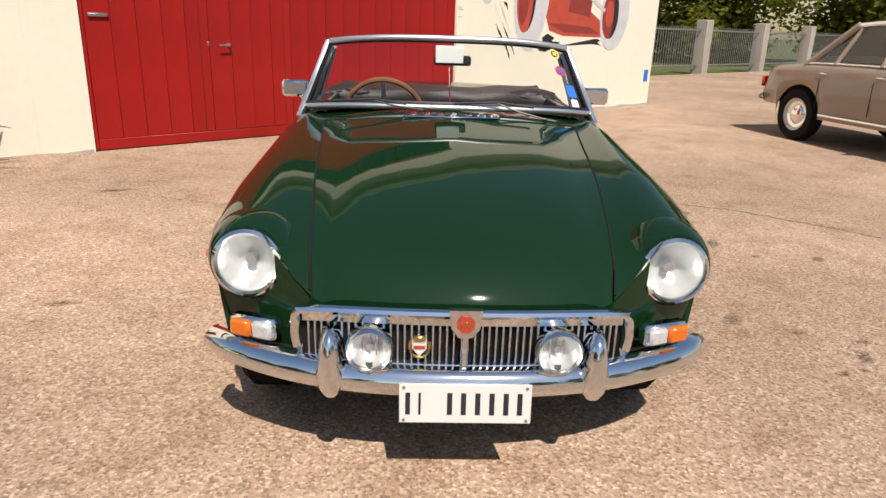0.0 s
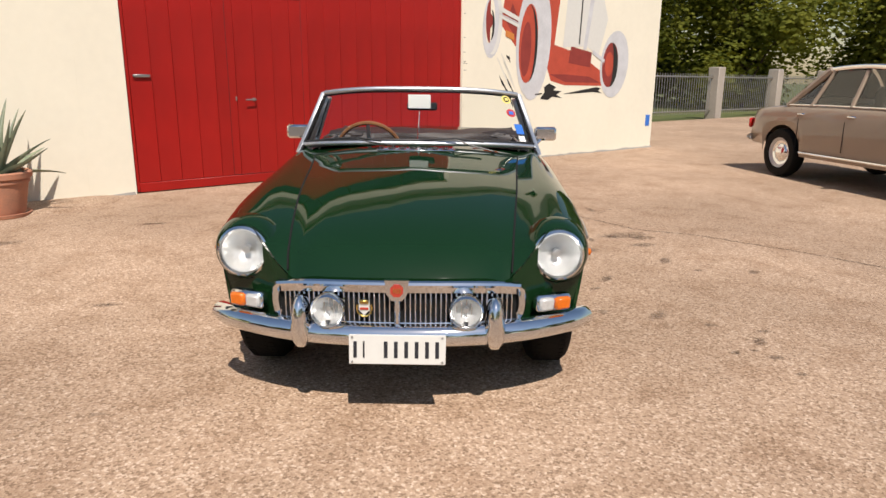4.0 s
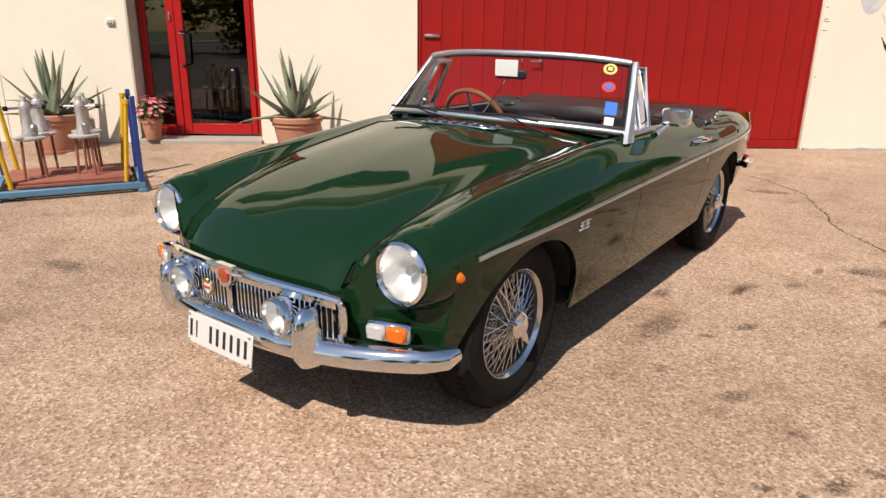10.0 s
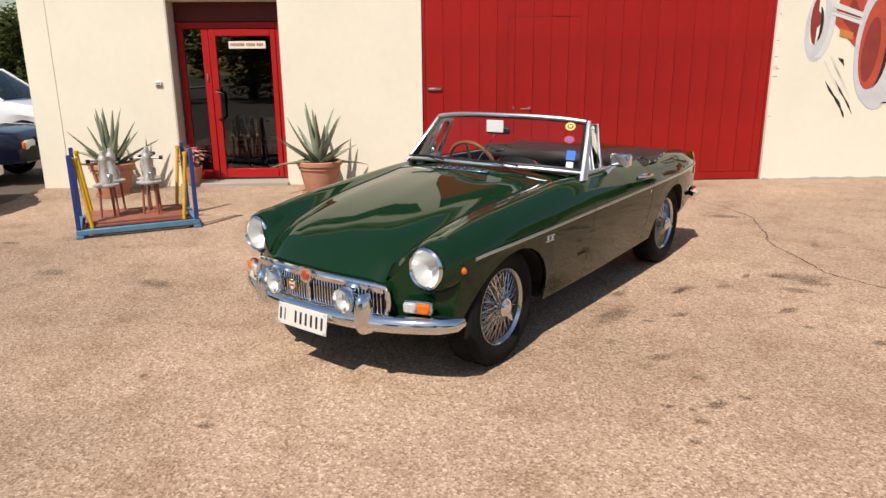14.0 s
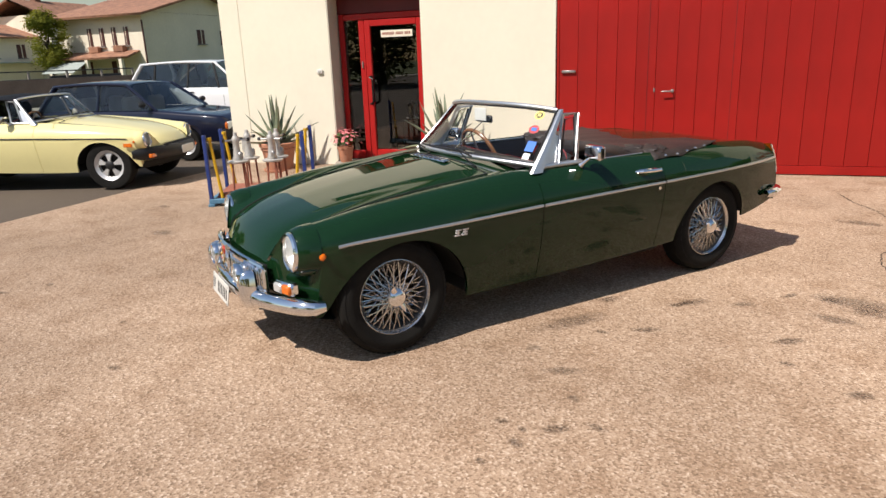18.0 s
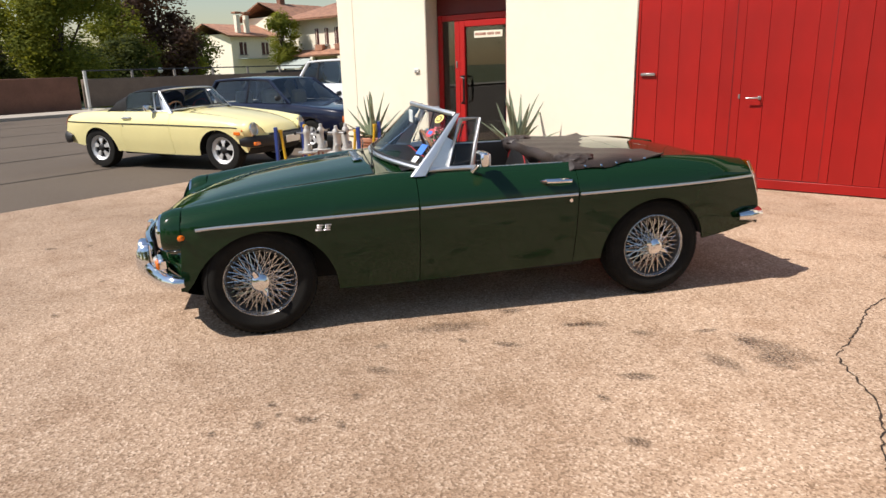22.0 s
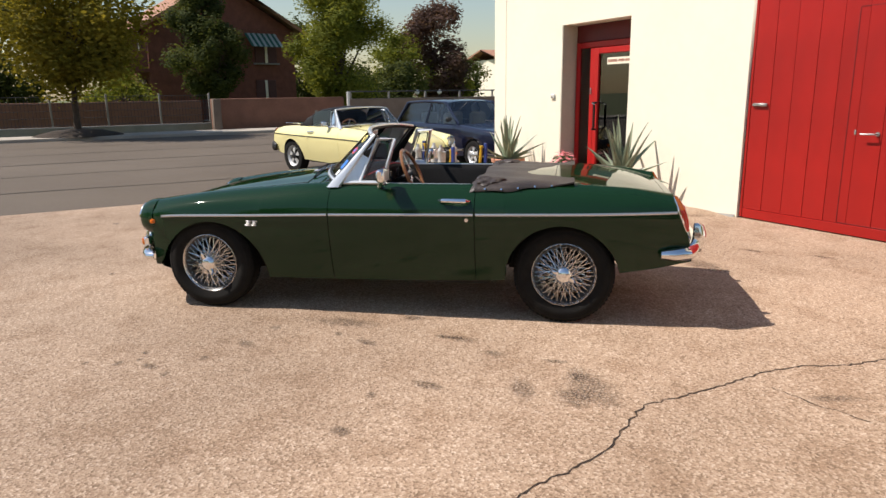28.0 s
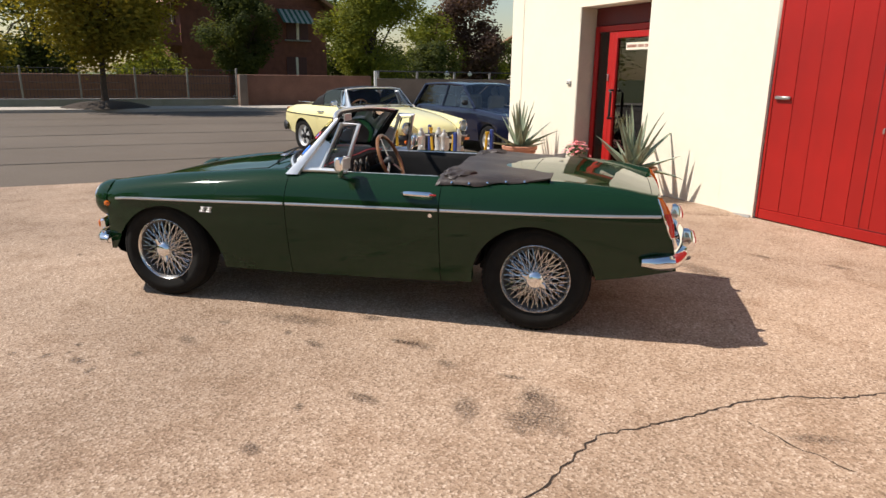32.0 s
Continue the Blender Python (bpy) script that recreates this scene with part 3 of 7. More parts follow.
for x, y, a, b, turn in ((0.715, 1.39, 0.11, 0.055, 80), (1.175, 1.228, 0.10, 0.045, 60), (1.065, 1.018, 0.055, 0.03, 20), (1.68, 1.685, 0.12, 0.05, 70),
                         (2.185, 1.42, 0.065, 0.05, 40), (1.285, 2.29, 0.10, 0.03, 85), (1.68, 0.19, 0.07, 0.045, 60), (1.70, -0.18, 0.035, 0.02, 0),
                         (0.01, -1.265, 0.05, 0.03, 20), (-0.65, -1.156, 0.035, 0.025, 0), (-1.695, 0.597, 0.10, 0.04, 10), (-2.331, 2.686, 0.16, 0.06, 20),
                         (1.76, 0.33, 0.05, 0.03, 10), (1.61, 0.08, 0.03, 0.02, 0), (-1.76, -1.82, 0.09, 0.05, 60), (-1.97, -2.67, 0.08, 0.05, 40)):
    stain(x, y, a, b, turn, spill)
for x, y, a, b, turn in ((1.83, 1.45, 0.05, 0.03, 20), (1.51, 0.05, 0.045, 0.03, 40), (1.67, 0.0, 0.05, 0.03, 10), (1.02, 1.68, 0.12, 0.035, 80),
                         (-1.76, -1.52, 0.05, 0.03, 20), (-1.31, 4.42, 0.14, 0.05, 60), (-1.48, 3.92, 0.12, 0.05, 60)):
    stain(x, y, a, b, turn, spill)
for x, y, a, b, turn in ((1.57, 2.46, 0.30, 0.14, 20), (1.70, 2.38, 0.15, 0.11, 30), (1.53, 3.55, 0.16, 0.05, 100), (1.47, 2.40, 0.07, 0.05, 0), (1.03, 1.73, 0.16, 0.06, 75), (0.86, 0.98, 0.30, 0.10, 85), (1.22, 1.95, 0.09, 0.05, 70), (-2.889, -0.596, 0.18, 0.10, 30),
                         (-4.157, -0.402, 0.12, 0.06, 20), (1.65, 2.14, 0.16, 0.08, 10), (-0.9, 3.4, 0.35, 0.15, 30), (-3.2, 1.9, 0.3, 0.12, 30),
                         (1.3, 0.55, 0.12, 0.05, 50), (0.6, 4.3, 0.25, 0.1, 20), (-2.0, -0.3, 0.25, 0.1, 10)):
    stain(x, y, a, b, turn, spill_faint, "faint old stain on the concrete")

# rough raised strip along the foot of the front
rnd = random.Random(12)
rows = []
for i in range(48):
    u = -4.84 + 4.74 * i / 47
    w = (0.62 + rnd.uniform(-0.05, 0.05)) * max(0.06, 1 - max(0, (u + 0.75) / 0.65) ** 2)
    k = min(1, w / 0.5)
    rows.append([bpos(u, 0.0, 0.028 * k), bpos(u, w * 0.8, 0.026 * k), bpos(u, w * 0.95, (0.020 + rnd.uniform(-0.004, 0.004)) * k), bpos(u, w + rnd.uniform(0, 0.04) * k, 0.0)])
tagged(Geo().grid(rows).done("pavement_strip", ground_mat), "low uneven concrete strip along the wall", "pavement", kind="structure")

# ---- the workshop building ----
WALL_H = 5.25
DOOR_TOP = 3.72
BAND = (3.76, 4.42)
T = 0.35
g = Geo()


def bbox(g, u0, u1, y0, y1, z0, z1, ch=0.004):
    return g.box(((u0 + u1) / 2, (y0 + y1) / 2, (z0 + z1) / 2), (u1 - u0, y1 - y0, z1 - z0), ch, BM)


wall = Geo()
for u0, u1, z0, z1 in ((-4.82, -4.25, -0.1, WALL_H), (-4.25, -3.10, -0.1, BAND[0]), (-3.10, -1.745, 2.29, BAND[0]), (-1.745, -0.45, -0.1, BAND[0]), (-0.45, 0.0, -0.1, WALL_H), (-4.25, -0.45, BAND[1], WALL_H),
                       (0.0, 4.5, BAND[1], WALL_H), (4.5, 9.2, -0.1, WALL_H)):
    bbox(wall, u0, u1, 0, T, z0, z1, 0.0005)
tagged(wall.done("wall_front", plaster), "cream plastered workshop front wall", "wall", kind="structure")
tagged(bbox(Geo(), -4.82, -4.47, T, 12, -0.1, WALL_H).done("wall_side", plaster), "cream plastered side wall of the workshop", "wall", kind="structure")
tagged(bbox(Geo(), 8.85, 9.2, T, 12, -0.1, WALL_H).done("wall_far_side", plaster), "cream plastered far side wall", "wall", kind="structure")
tagged(bbox(Geo(), -4.47, 8.85, 11.7, 12, -0.1, WALL_H).done("wall_back", plaster), "plain back wall of the workshop", "wall", kind="structure")
tagged(bbox(Geo(), -5.1, 9.5, -0.3, 12.3, WALL_H, WALL_H + 0.3, 0.02).done("roof", concrete), "flat concrete roof slab with a small overhang", "roof", kind="structure")
tagged(bbox(Geo(), -4.825, -4.50, -0.006, 0.001, 0.0, WALL_H - 0.01, 0.004).done("trim_pilaster", plaster), "slightly proud plaster strip at the wall corner", "trim", kind="structure")
# uneven dirt foot where the wall meets the yard
foot = Geo()
rnd = random.Random(5)
for u0, u1 in ((-4.82, -3.12), (-1.72, -0.02), (4.52, 9.2)):
    rows = []
    n = int((u1 - u0) / 0.12)
    for i in range(n + 1):
        u = u0 + (u1 - u0) * i / n
        h, w = rnd.uniform(0.008, 0.03), rnd.uniform(0.02, 0.07)
        rows.append([bpos(u, 0.001, h), bpos(u, w * 0.5, h * 0.7), bpos(u, w, 0.0)])
    foot.grid(rows)
tagged(foot.done("trim_wall_foot", concrete), "rough mortar fillet along the foot of the wall", "trim", kind="structure")

# long window bands above the entrance and the big door
for k, (u0, u1) in enumerate(((-4.25, -0.45), (0.0, 4.5))):
    wn_ = thing("window_%d" % (k + 1), "long dark window band high in the workshop wall", "window", m=BM, kind="structure")
    zm, hh = (BAND[0] + BAND[1]) / 2, BAND[1] - BAND[0]
    for z in (BAND[0] + 0.025, BAND[1] - 0.025):
        Geo().box(((u0 + u1) / 2, 0.15, z), (u1 - u0 - 0.004, 0.06, 0.048), 0.004).done("window_frame", black_metal, wn_)
    n = 4
    for i in range(n + 1):
        u = u0 + 0.025 + (u1 - u0 - 0.05) * i / n
        Geo().box((u, 0.15, zm), (0.045, 0.058, hh - 0.104), 0.004).done("mullion", black_metal, wn_)
        if i < n:
            w = (u1 - u0 - 0.05) / n
            Geo().box((u + w / 2, 0.16, zm), (w - 0.05, 0.01, hh - 0.104), 0.001).done("pane", door_glass, wn_).visible_shadow = False
    if k == 0:
        Geo().box((-2.85, 0.19, BAND[0] + 0.30), (0.85, 0.01, 0.34), 0.001).done("blind", plaster, wn_, "pale lowered blind")

# big red door of upright boards
gate = thing("door_1", "large red painted board door of the workshop, closed", "door", m=BM, kind="structure")
edges = [0.045]
rnd = random.Random(3)
while edges[-1] < 4.25:
    edges.append(edges[-1] + (0.232, 0.222, 0.227)[len(edges) % 3])
edges = [e for e in edges if e < 4.36] + [4.455]
PH = DOOR_TOP - 0.06
for a, b in zip(edges[:-1], edges[1:]):
    w = b - a - 0.002
    p = Geo().box((0, 0, 0), (w, 0.04, PH - 0.112), 0.0025)
    p.done("plank", red_door, gate, m=pose((a + b) / 2, 0.05 + rnd.uniform(-0.0025, 0.0025), (PH + 0.112) / 2))
Geo().box((2.25, 0.083, DOOR_TOP / 2), (4.48, 0.02, DOOR_TOP - 0.02), 0.002).done("backing", dark_red, gate)
for u in (0.027, 4.473):
    Geo().box((u, 0.05, DOOR_TOP / 2), (0.032, 0.05, DOOR_TOP - 0.03), 0.005).done("door_post", red_door, gate)
Geo().box((2.25, 0.050, 0.060), (4.41, 0.046, 0.098), 0.004).done("kick_rail", red_door, gate)
Geo().box((2.25, 0.045, DOOR_TOP - 0.03), (4.41, 0.06, 0.052), 0.006).done("head_rail", red_door, gate)
# wicket in the big door: narrow shadow gaps round its leaf
for u in (1.085, 2.005):
    Geo().box((u, 0.029, 1.10), (0.006, 0.005, 1.96), 0.001).done("wicket_edge", dark_red, gate)
for z in (0.118, 2.085):
    Geo().box((1.545, 0.029, z), (0.914, 0.005, 0.006), 0.001).done("wicket_edge", dark_red, gate)
h = Geo()
h.box((0.16, 0.012, 1.215), (0.17, 0.030, 0.034), 0.008)
h.done("pull_handle", steel, gate, "steel pull handle")
h = Geo()
h.tube([(1.37, 0.02, 0.965), (1.37, -0.03, 0.965), (1.345, -0.036, 0.964), (1.25, -0.036, 0.962)], 0.0085, 8)
h.cyl((1.37, 0.03, 0.965), (1.37, 0.016, 0.965), 0.02, seg=14)
h.done("lever_handle", steel, gate, "steel lever handle")
Geo().box((1.165, 0.027, 0.975), (0.018, 0.006, 0.045), 0.002).done("keyhole", steel, gate)
# thin side panels in the darker cream
for u in (0.005, 4.495):
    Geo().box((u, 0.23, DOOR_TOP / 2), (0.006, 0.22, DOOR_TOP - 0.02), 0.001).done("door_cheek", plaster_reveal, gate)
Geo().box((2.25, 0.23, DOOR_TOP + 0.018), (4.46, 0.2, 0.03), 0.002).done("door_head", black_metal, gate)
# short scratches left on the plaster by the door's edge
for z, w in ((0.83, 0.03), (1.335, 0.06), (1.43, 0.075), (1.455, 0.05), (1.58, 0.035), (1.78, 0.03), (2.1, 0.03)):
    tagged(Geo().box((4.515 + w / 2, -0.0012, z), (w, 0.002, 0.006), 0.0005, BM).done("trim_scratch", interior_mat), "short dark scratch on the cream plaster", "mark", kind="structure")

# glazed entrance in its recess
dr = thing("door_2", "red framed glass entrance door with a narrow side light", "door", m=BM, kind="structure")
Y = 0.27
for u0, u1, z0, z1 in ((-3.06, -2.985, 0.08, 2.05), (-2.76, -2.675, 0.08, 1.97), (-1.835, -1.76, 0.08, 2.05), (-2.985, -1.835, 1.97, 2.05), (-2.985, -2.76, 0.08, 0.20)):
    Geo().box(((u0 + u1) / 2, Y, (z0 + z1) / 2), (u1 - u0 - 0.002, 0.06, z1 - z0 - 0.002), 0.006).done("frame", red_frame, dr)
for u0, u1, z0, z1 in ((-2.67, -2.585, 0.095, 1.965), (-1.905, -1.84, 0.095, 1.965), (-2.585, -1.905, 1.88, 1.965), (-2.585, -1.905, 0.095, 0.215)):
    Geo().box(((u0 + u1) / 2, Y - 0.012, (z0 + z1) / 2), (u1 - u0 - 0.002, 0.05, z1 - z0 - 0.002), 0.006).done("leaf_rail", red_frame, dr)
Geo().box((-2.245, Y, 1.05), (0.68, 0.012, 1.66), 0.001).done("pane", door_glass, dr).visible_shadow = False
Geo().box((-2.8725, Y, 1.085), (0.225, 0.012, 1.77), 0.001).done("pane", door_glass, dr).visible_shadow = False
Geo().box((-2.42, Y + 0.02, 2.17), (1.355, 0.05, 0.232), 0.004).done("shutter_box", dark_red, dr, "dark red roller shutter box")
h = Geo()
h.tube([(-2.60, Y - 0.035, 1.22), (-2.60, Y - 0.10, 1.215), (-2.555, Y - 0.11, 1.19), (-2.555, Y - 0.11, 0.88), (-2.60, Y - 0.10, 0.855), (-2.60, Y - 0.035, 0.85)], 0.016, 8)
h.done("door_handle", black_metal, dr, "black D-shaped door pull")
Geo().box((-2.72, Y - 0.04, 1.38), (0.018, 0.02, 0.09), 0.004).done("lock_plate", steel, dr)
Geo().box((-2.2, Y - 0.012, 1.775), (0.46, 0.008, 0.09), 0.002).done("name_sign", plaster, dr, "small white sign with dark lettering")
g = Geo()
rnd = random.Random(8)
x = -2.41
while x < -2.0:
    w = rnd.uniform(0.014, 0.026)
    if rnd.random() > 0.14:
        g.box((x + w / 2, Y - 0.0175, 1.778), (w * 0.7, 0.002, 0.036), 0.0005)
    x += w
g.done("lettering", rust_plate, dr)
# entrance recess sides, same darker cream
for u, s in ((-3.08, 1), (-1.7525, -1)):
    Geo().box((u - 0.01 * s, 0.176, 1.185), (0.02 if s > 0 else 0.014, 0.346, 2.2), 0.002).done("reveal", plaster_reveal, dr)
Geo().box((-2.42, 0.13, 0.035), (1.36, 0.42, 0.075), 0.008).done("threshold", pavement_mat, dr, "pale stone threshold")
tagged(Geo().box((0, 0, 0.006), (0.85, 0.38, 0.012), 0.004).done("door_mat", black_plastic, m=bpose(-2.35, 0.36)), "dark flat mat before the entrance", "mat")

# room behind the glass, its dimness put into the dark colour of all surfaces
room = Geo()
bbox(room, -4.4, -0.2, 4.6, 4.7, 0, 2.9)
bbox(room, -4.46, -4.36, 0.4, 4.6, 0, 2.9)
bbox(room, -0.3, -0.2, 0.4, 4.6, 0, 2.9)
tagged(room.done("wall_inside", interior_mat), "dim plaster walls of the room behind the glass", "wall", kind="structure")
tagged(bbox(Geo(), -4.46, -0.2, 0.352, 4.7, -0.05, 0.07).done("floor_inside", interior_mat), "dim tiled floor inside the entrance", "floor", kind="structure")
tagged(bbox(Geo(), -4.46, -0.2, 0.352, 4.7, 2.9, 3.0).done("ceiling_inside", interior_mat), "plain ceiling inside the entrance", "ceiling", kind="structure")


def stool(m):
    t = thing("stool", "dark metal stool with a thin seat, inside the entrance", "stool", m, group="stools inside")
    Geo().lathe([(0, 0.47), (0.16, 0.47), (0.17, 0.46), (0.17, 0.445), (0, 0.44)], seg=16).done("seat", black_metal, t)
    for i in range(4):
        a = math.pi / 4 + i * math.pi / 2
        Geo().tube([(0.12 * math.cos(a), 0.12 * math.sin(a), 0.445), (0.18 * math.cos(a), 0.18 * math.sin(a), 0.0)], 0.011, 6).done("leg", black_metal, t)
    return t


st = stool(bpose(-2.55, -1.0, 0.07))
copy_thing(st, bpose(-2.1, -1.15, 0.07))
copy_thing(st, bpose(-1.75, -0.95, 0.07))

# bell box beside the entrance
bell = thing("intercom", "small white intercom box on the cream wall", "intercom", m=bpose(-3.26, 0.0, 1.31))
Geo().box((0, -0.015, 0), (0.085, 0.03, 0.062), 0.008).done("case", plate_white, bell)
for i in (-1, 1):
    Geo().box((0.014 * i, -0.032, 0.006), (0.016, 0.006, 0.014), 0.003).done("button", steel, bell)
Geo().box((0, -0.031, -0.015), (0.05, 0.004, 0.008), 0.001).done("name_strip", black_plastic, bell)
# small blue notice near the far corner
tagged(Geo().box((0, -0.004, 0), (0.12, 0.008, 0.2), 0.002).done("notice", sticker_blue, m=bpose(9.05, 0, 0.5)), "small blue notice fixed to the wall", "sign")


# ---- painted racing car on the wall (flat shapes of paint) ----
mural = thing("mural", "painted red vintage racing car with pale tyres on the cream wall", "mural", m=BM)


def ell(cu, cz, ru, rz, n=28, tilt=0.0):
    c, s = math.cos(tilt), math.sin(tilt)
    return [(cu + ru * math.cos(a) * c - rz * math.sin(a) * s, cz + ru * math.cos(a) * s + rz * math.sin(a) * c) for a in (2 * math.pi * i / n for i in range(n))]


def paint(name, pts, mat, layer):
    up = Matrix(((1, 0, 0, 0), (0, 0, -1, -0.0012 - 0.0012 * layer), (0, 1, 0, 0), (0, 0, 0, 1)))
    Geo().plate(pts, 0.001, up).done(name, mat, mural, smooth=False)


paint("tyre", ell(5.06, 1.97, 0.19, 0.46, tilt=-0.08), ink_grey, 0)
paint("tyre_edge", ell(5.09, 1.99, 0.155, 0.43, tilt=-0.08), plate_white, 1)
paint("tyre_face", ell(5.03, 1.99, 0.15, 0.42, tilt=-0.08), ink_grey, 2)
paint("wheel_opening", ell(5.01, 2.02, 0.085, 0.30, tilt=-0.1), plaster, 3)
paint("wheel_disc", [(5.01 + 0.085 * math.cos(a) * k, 2.02 + 0.30 * math.sin(a)) for a, k in [(math.pi * (0.5 + i / 12), 1.0) for i in range(13)] + [(math.pi * (1.5 - i / 12), -0.05) for i in range(13)]], ink_dark_red, 4)
paint("hub", ell(5.005, 2.03, 0.055, 0.10), ink_dark_red, 5)
paint("disc_shade", [(5.02 + 0.075 * math.cos(a) * k, 1.98 + 0.22 * math.sin(a)) for a, k in [(math.pi * (0.35 - 0.85 * i / 12), 1.0) for i in range(13)] + [(math.pi * (-0.5 + 0.85 * i / 12), 0.45) for i in range(13)]], ink_black, 5)
paint("axle", [(5.18, 2.18), (5.60, 2.05), (5.60, 2.11), (5.18, 2.25)], plate_white, 5)
paint("axle", [(5.18, 2.09), (5.60, 1.96), (5.60, 2.01), (5.18, 2.13)], plate_white, 5)
paint("axle_shade", [(5.18, 2.135), (5.60, 2.015), (5.60, 2.03), (5.18, 2.15)], ink_grey, 5)
paint("body_lettering", [(5.32, 1.83), (5.50, 1.78), (5.50, 1.87), (5.32, 1.92)], ink_orange, 5)
paint("body", [(5.22, 2.0), (5.62, 1.62), (6.2, 1.5), (6.35, 1.2), (6.68, 1.13), (7.72, 1.12), (7.6, 1.36), (7.3, 1.5), (6.85, 1.66), (6.4, 1.75), (6.5, 2.5), (5.9, 2.7), (5.3, 2.4)], ink_red, 0)
paint("bonnet_shade", [(6.3, 1.3), (6.7, 1.18), (7.6, 1.17), (7.3, 1.27), (6.7, 1.3)], ink_dark_red, 1)
paint("seat_panel", [(6.75, 1.48), (7.3, 1.42), (7.33, 1.66), (6.8, 1.74)], ink_dark_red, 1)
paint("white_body", [(6.6, 1.72), (7.2, 1.75), (7.5, 1.6), (7.7, 2.2), (7.4, 2.9), (6.7, 2.9)], plate_white, 1)
paint("stripe", [(7.1, 1.7), (7.18, 1.7), (7.34, 2.6), (7.24, 2.6)], ink_grey, 2)
paint("tyre", ell(5.95, 1.78, 0.36, 0.88, tilt=-0.06), ink_grey, 2)
paint("tyre_face", ell(5.88, 1.80, 0.33, 0.84, tilt=-0.06), ink_grey, 3)
paint("wheel_disc", ell(5.81, 1.74, 0.20, 0.58, tilt=-0.06), ink_red, 4)
paint("hub", ell(5.76, 1.66, 0.11, 0.40, tilt=-0.06), ink_dark_red, 5)
paint("tyre", ell(7.95, 1.48, 0.38, 0.56, tilt=-0.15), ink_grey, 2)
paint("wheel_disc", ell(7.83, 1.47, 0.21, 0.37, tilt=-0.1), ink_dark_red, 3)
paint("hub", ell(7.80, 1.48, 0.11, 0.2), ink_red, 4)
paint("disc_shade", [(5.81 + 0.20 * math.cos(a) * k, 1.74 + 0.57 * math.sin(a)) for a, k in [(math.pi * (0.5 - i / 12), 1.0) for i in range(13)] + [(math.pi * (-0.5 + i / 12), 0.72) for i in range(13)]], ink_black, 6)
paint("disc_shade", [(7.83 + 0.21 * math.cos(a) * k, 1.47 + 0.37 * math.sin(a)) for a, k in [(math.pi * (0.5 - i / 12), 1.0) for i in range(13)] + [(math.pi * (-0.5 + i / 12), 0.4) for i in range(13)]], ink_black, 5)
paint("body_shade", [(5.34, 2.02), (5.66, 1.68), (5.7, 1.9), (5.45, 2.3)], ink_dark_red, 1)
paint("body_light", [(6.42, 1.42), (6.72, 1.36), (7.2, 1.40), (6.7, 1.46)], ink_red, 2)
paint("rod", [(6.98, 1.78), (7.01, 1.78), (7.05, 2.7), (7.02, 2.7)], ink_black, 3)
paint("exhaust", [(7.34, 1.64), (7.66, 1.50), (7.68, 1.55), (7.36, 1.70)], ink_grey, 4)
paint("ground_line", [(6.0, 0.98), (6.15, 0.99), (6.16, 1.01), (6.02, 1.0)], ink_black, 3)
for line, w in (([(5.22, 1.27), (5.30, 1.15), (5.41, 1.02), (5.49, 0.89), (5.53, 0.80)], 0.016), ([(5.34, 1.29), (5.44, 1.14), (5.55, 0.99), (5.63, 0.85)], 0.011), ([(5.35, 1.56), (5.40, 1.53), (5.44, 1.46)], 0.018)):
    pts = catmull([(x, z, 0) for x, z in line], 4)
    up_side, low_side = [], []
    for i, p in enumerate(pts):
        k = math.sin(math.pi * (0.08 + 0.84 * i / (len(pts) - 1))) * (1 + 0.35 * math.sin(5.0 * i))
        up_side.append((float(p[0]) + w * k, float(p[1]) + 0.4 * w * k))
        low_side.append((float(p[0]) - w * k, float(p[1]) - 0.4 * w * k))
    paint("speed_line", up_side + low_side[::-1], ink_black, 0)
for a, b in ((5.16, 1.52), (5.24, 1.58), (5.30, 1.46)):
    paint("pale_streak", [(a, b), (a + 0.02, b + 0.01), (a + 0.20, b - 0.26), (a + 0.28, b - 0.42), (a + 0.16, b - 0.26)], ink_pale, 0)
paint("skid_mark", [(6.12, 0.92), (6.22, 1.02), (6.2, 1.1), (6.32, 1.16), (6.48, 1.1), (6.42, 1.05), (6.62, 1.04), (6.5, 0.98), (6.64, 0.93), (6.4, 0.95), (6.3, 0.90)], ink_black, 1)
paint("skid_mark", [(6.65, 0.99), (7.1, 1.05), (7.5, 1.10), (7.62, 1.08), (7.55, 1.04), (7.66, 1.0), (7.4, 1.02), (7.0, 1.0)], ink_black, 1)


# ---- the open sports car: axes with the nose towards -y, x to its own left, front axle at y = 0 ----
KNOT_Y = (-0.585, -0.55, -0.45, -0.30, 0.0, 0.4, 0.8, 1.3, 1.8, 2.3, 2.7, 2.98)
c_zc = smooth_curve(KNOT_Y, (0.530, 0.590, 0.655, 0.710, 0.778, 0.838, 0.876, 0.86, 0.858, 0.868, 0.835, 0.755))
c_xh = smooth_curve(KNOT_Y, (0.405, 0.41, 0.42, 0.435, 0.465, 0.50, 0.545, 0.605, 0.605, 0.57, 0.54, 0.50))
c_zh = smooth_curve(KNOT_Y, (0.522, 0.575, 0.632, 0.682, 0.745, 0.796, 0.832, 0.834, 0.834, 0.846, 0.815, 0.750))
c_xf = smooth_curve(KNOT_Y, (0.570, 0.575, 0.58, 0.588, 0.60, 0.615, 0.63, 0.645, 0.645, 0.63, 0.60, 0.56))
c_zf = smooth_curve(KNOT_Y, (0.697, 0.702, 0.716, 0.734, 0.770, 0.806, 0.834, 0.838, 0.838, 0.838, 0.826, 0.790))
c_xs = smooth_curve(KNOT_Y, (0.665, 0.67, 0.68, 0.69, 0.702, 0.71, 0.715, 0.718, 0.718, 0.708, 0.675, 0.63))
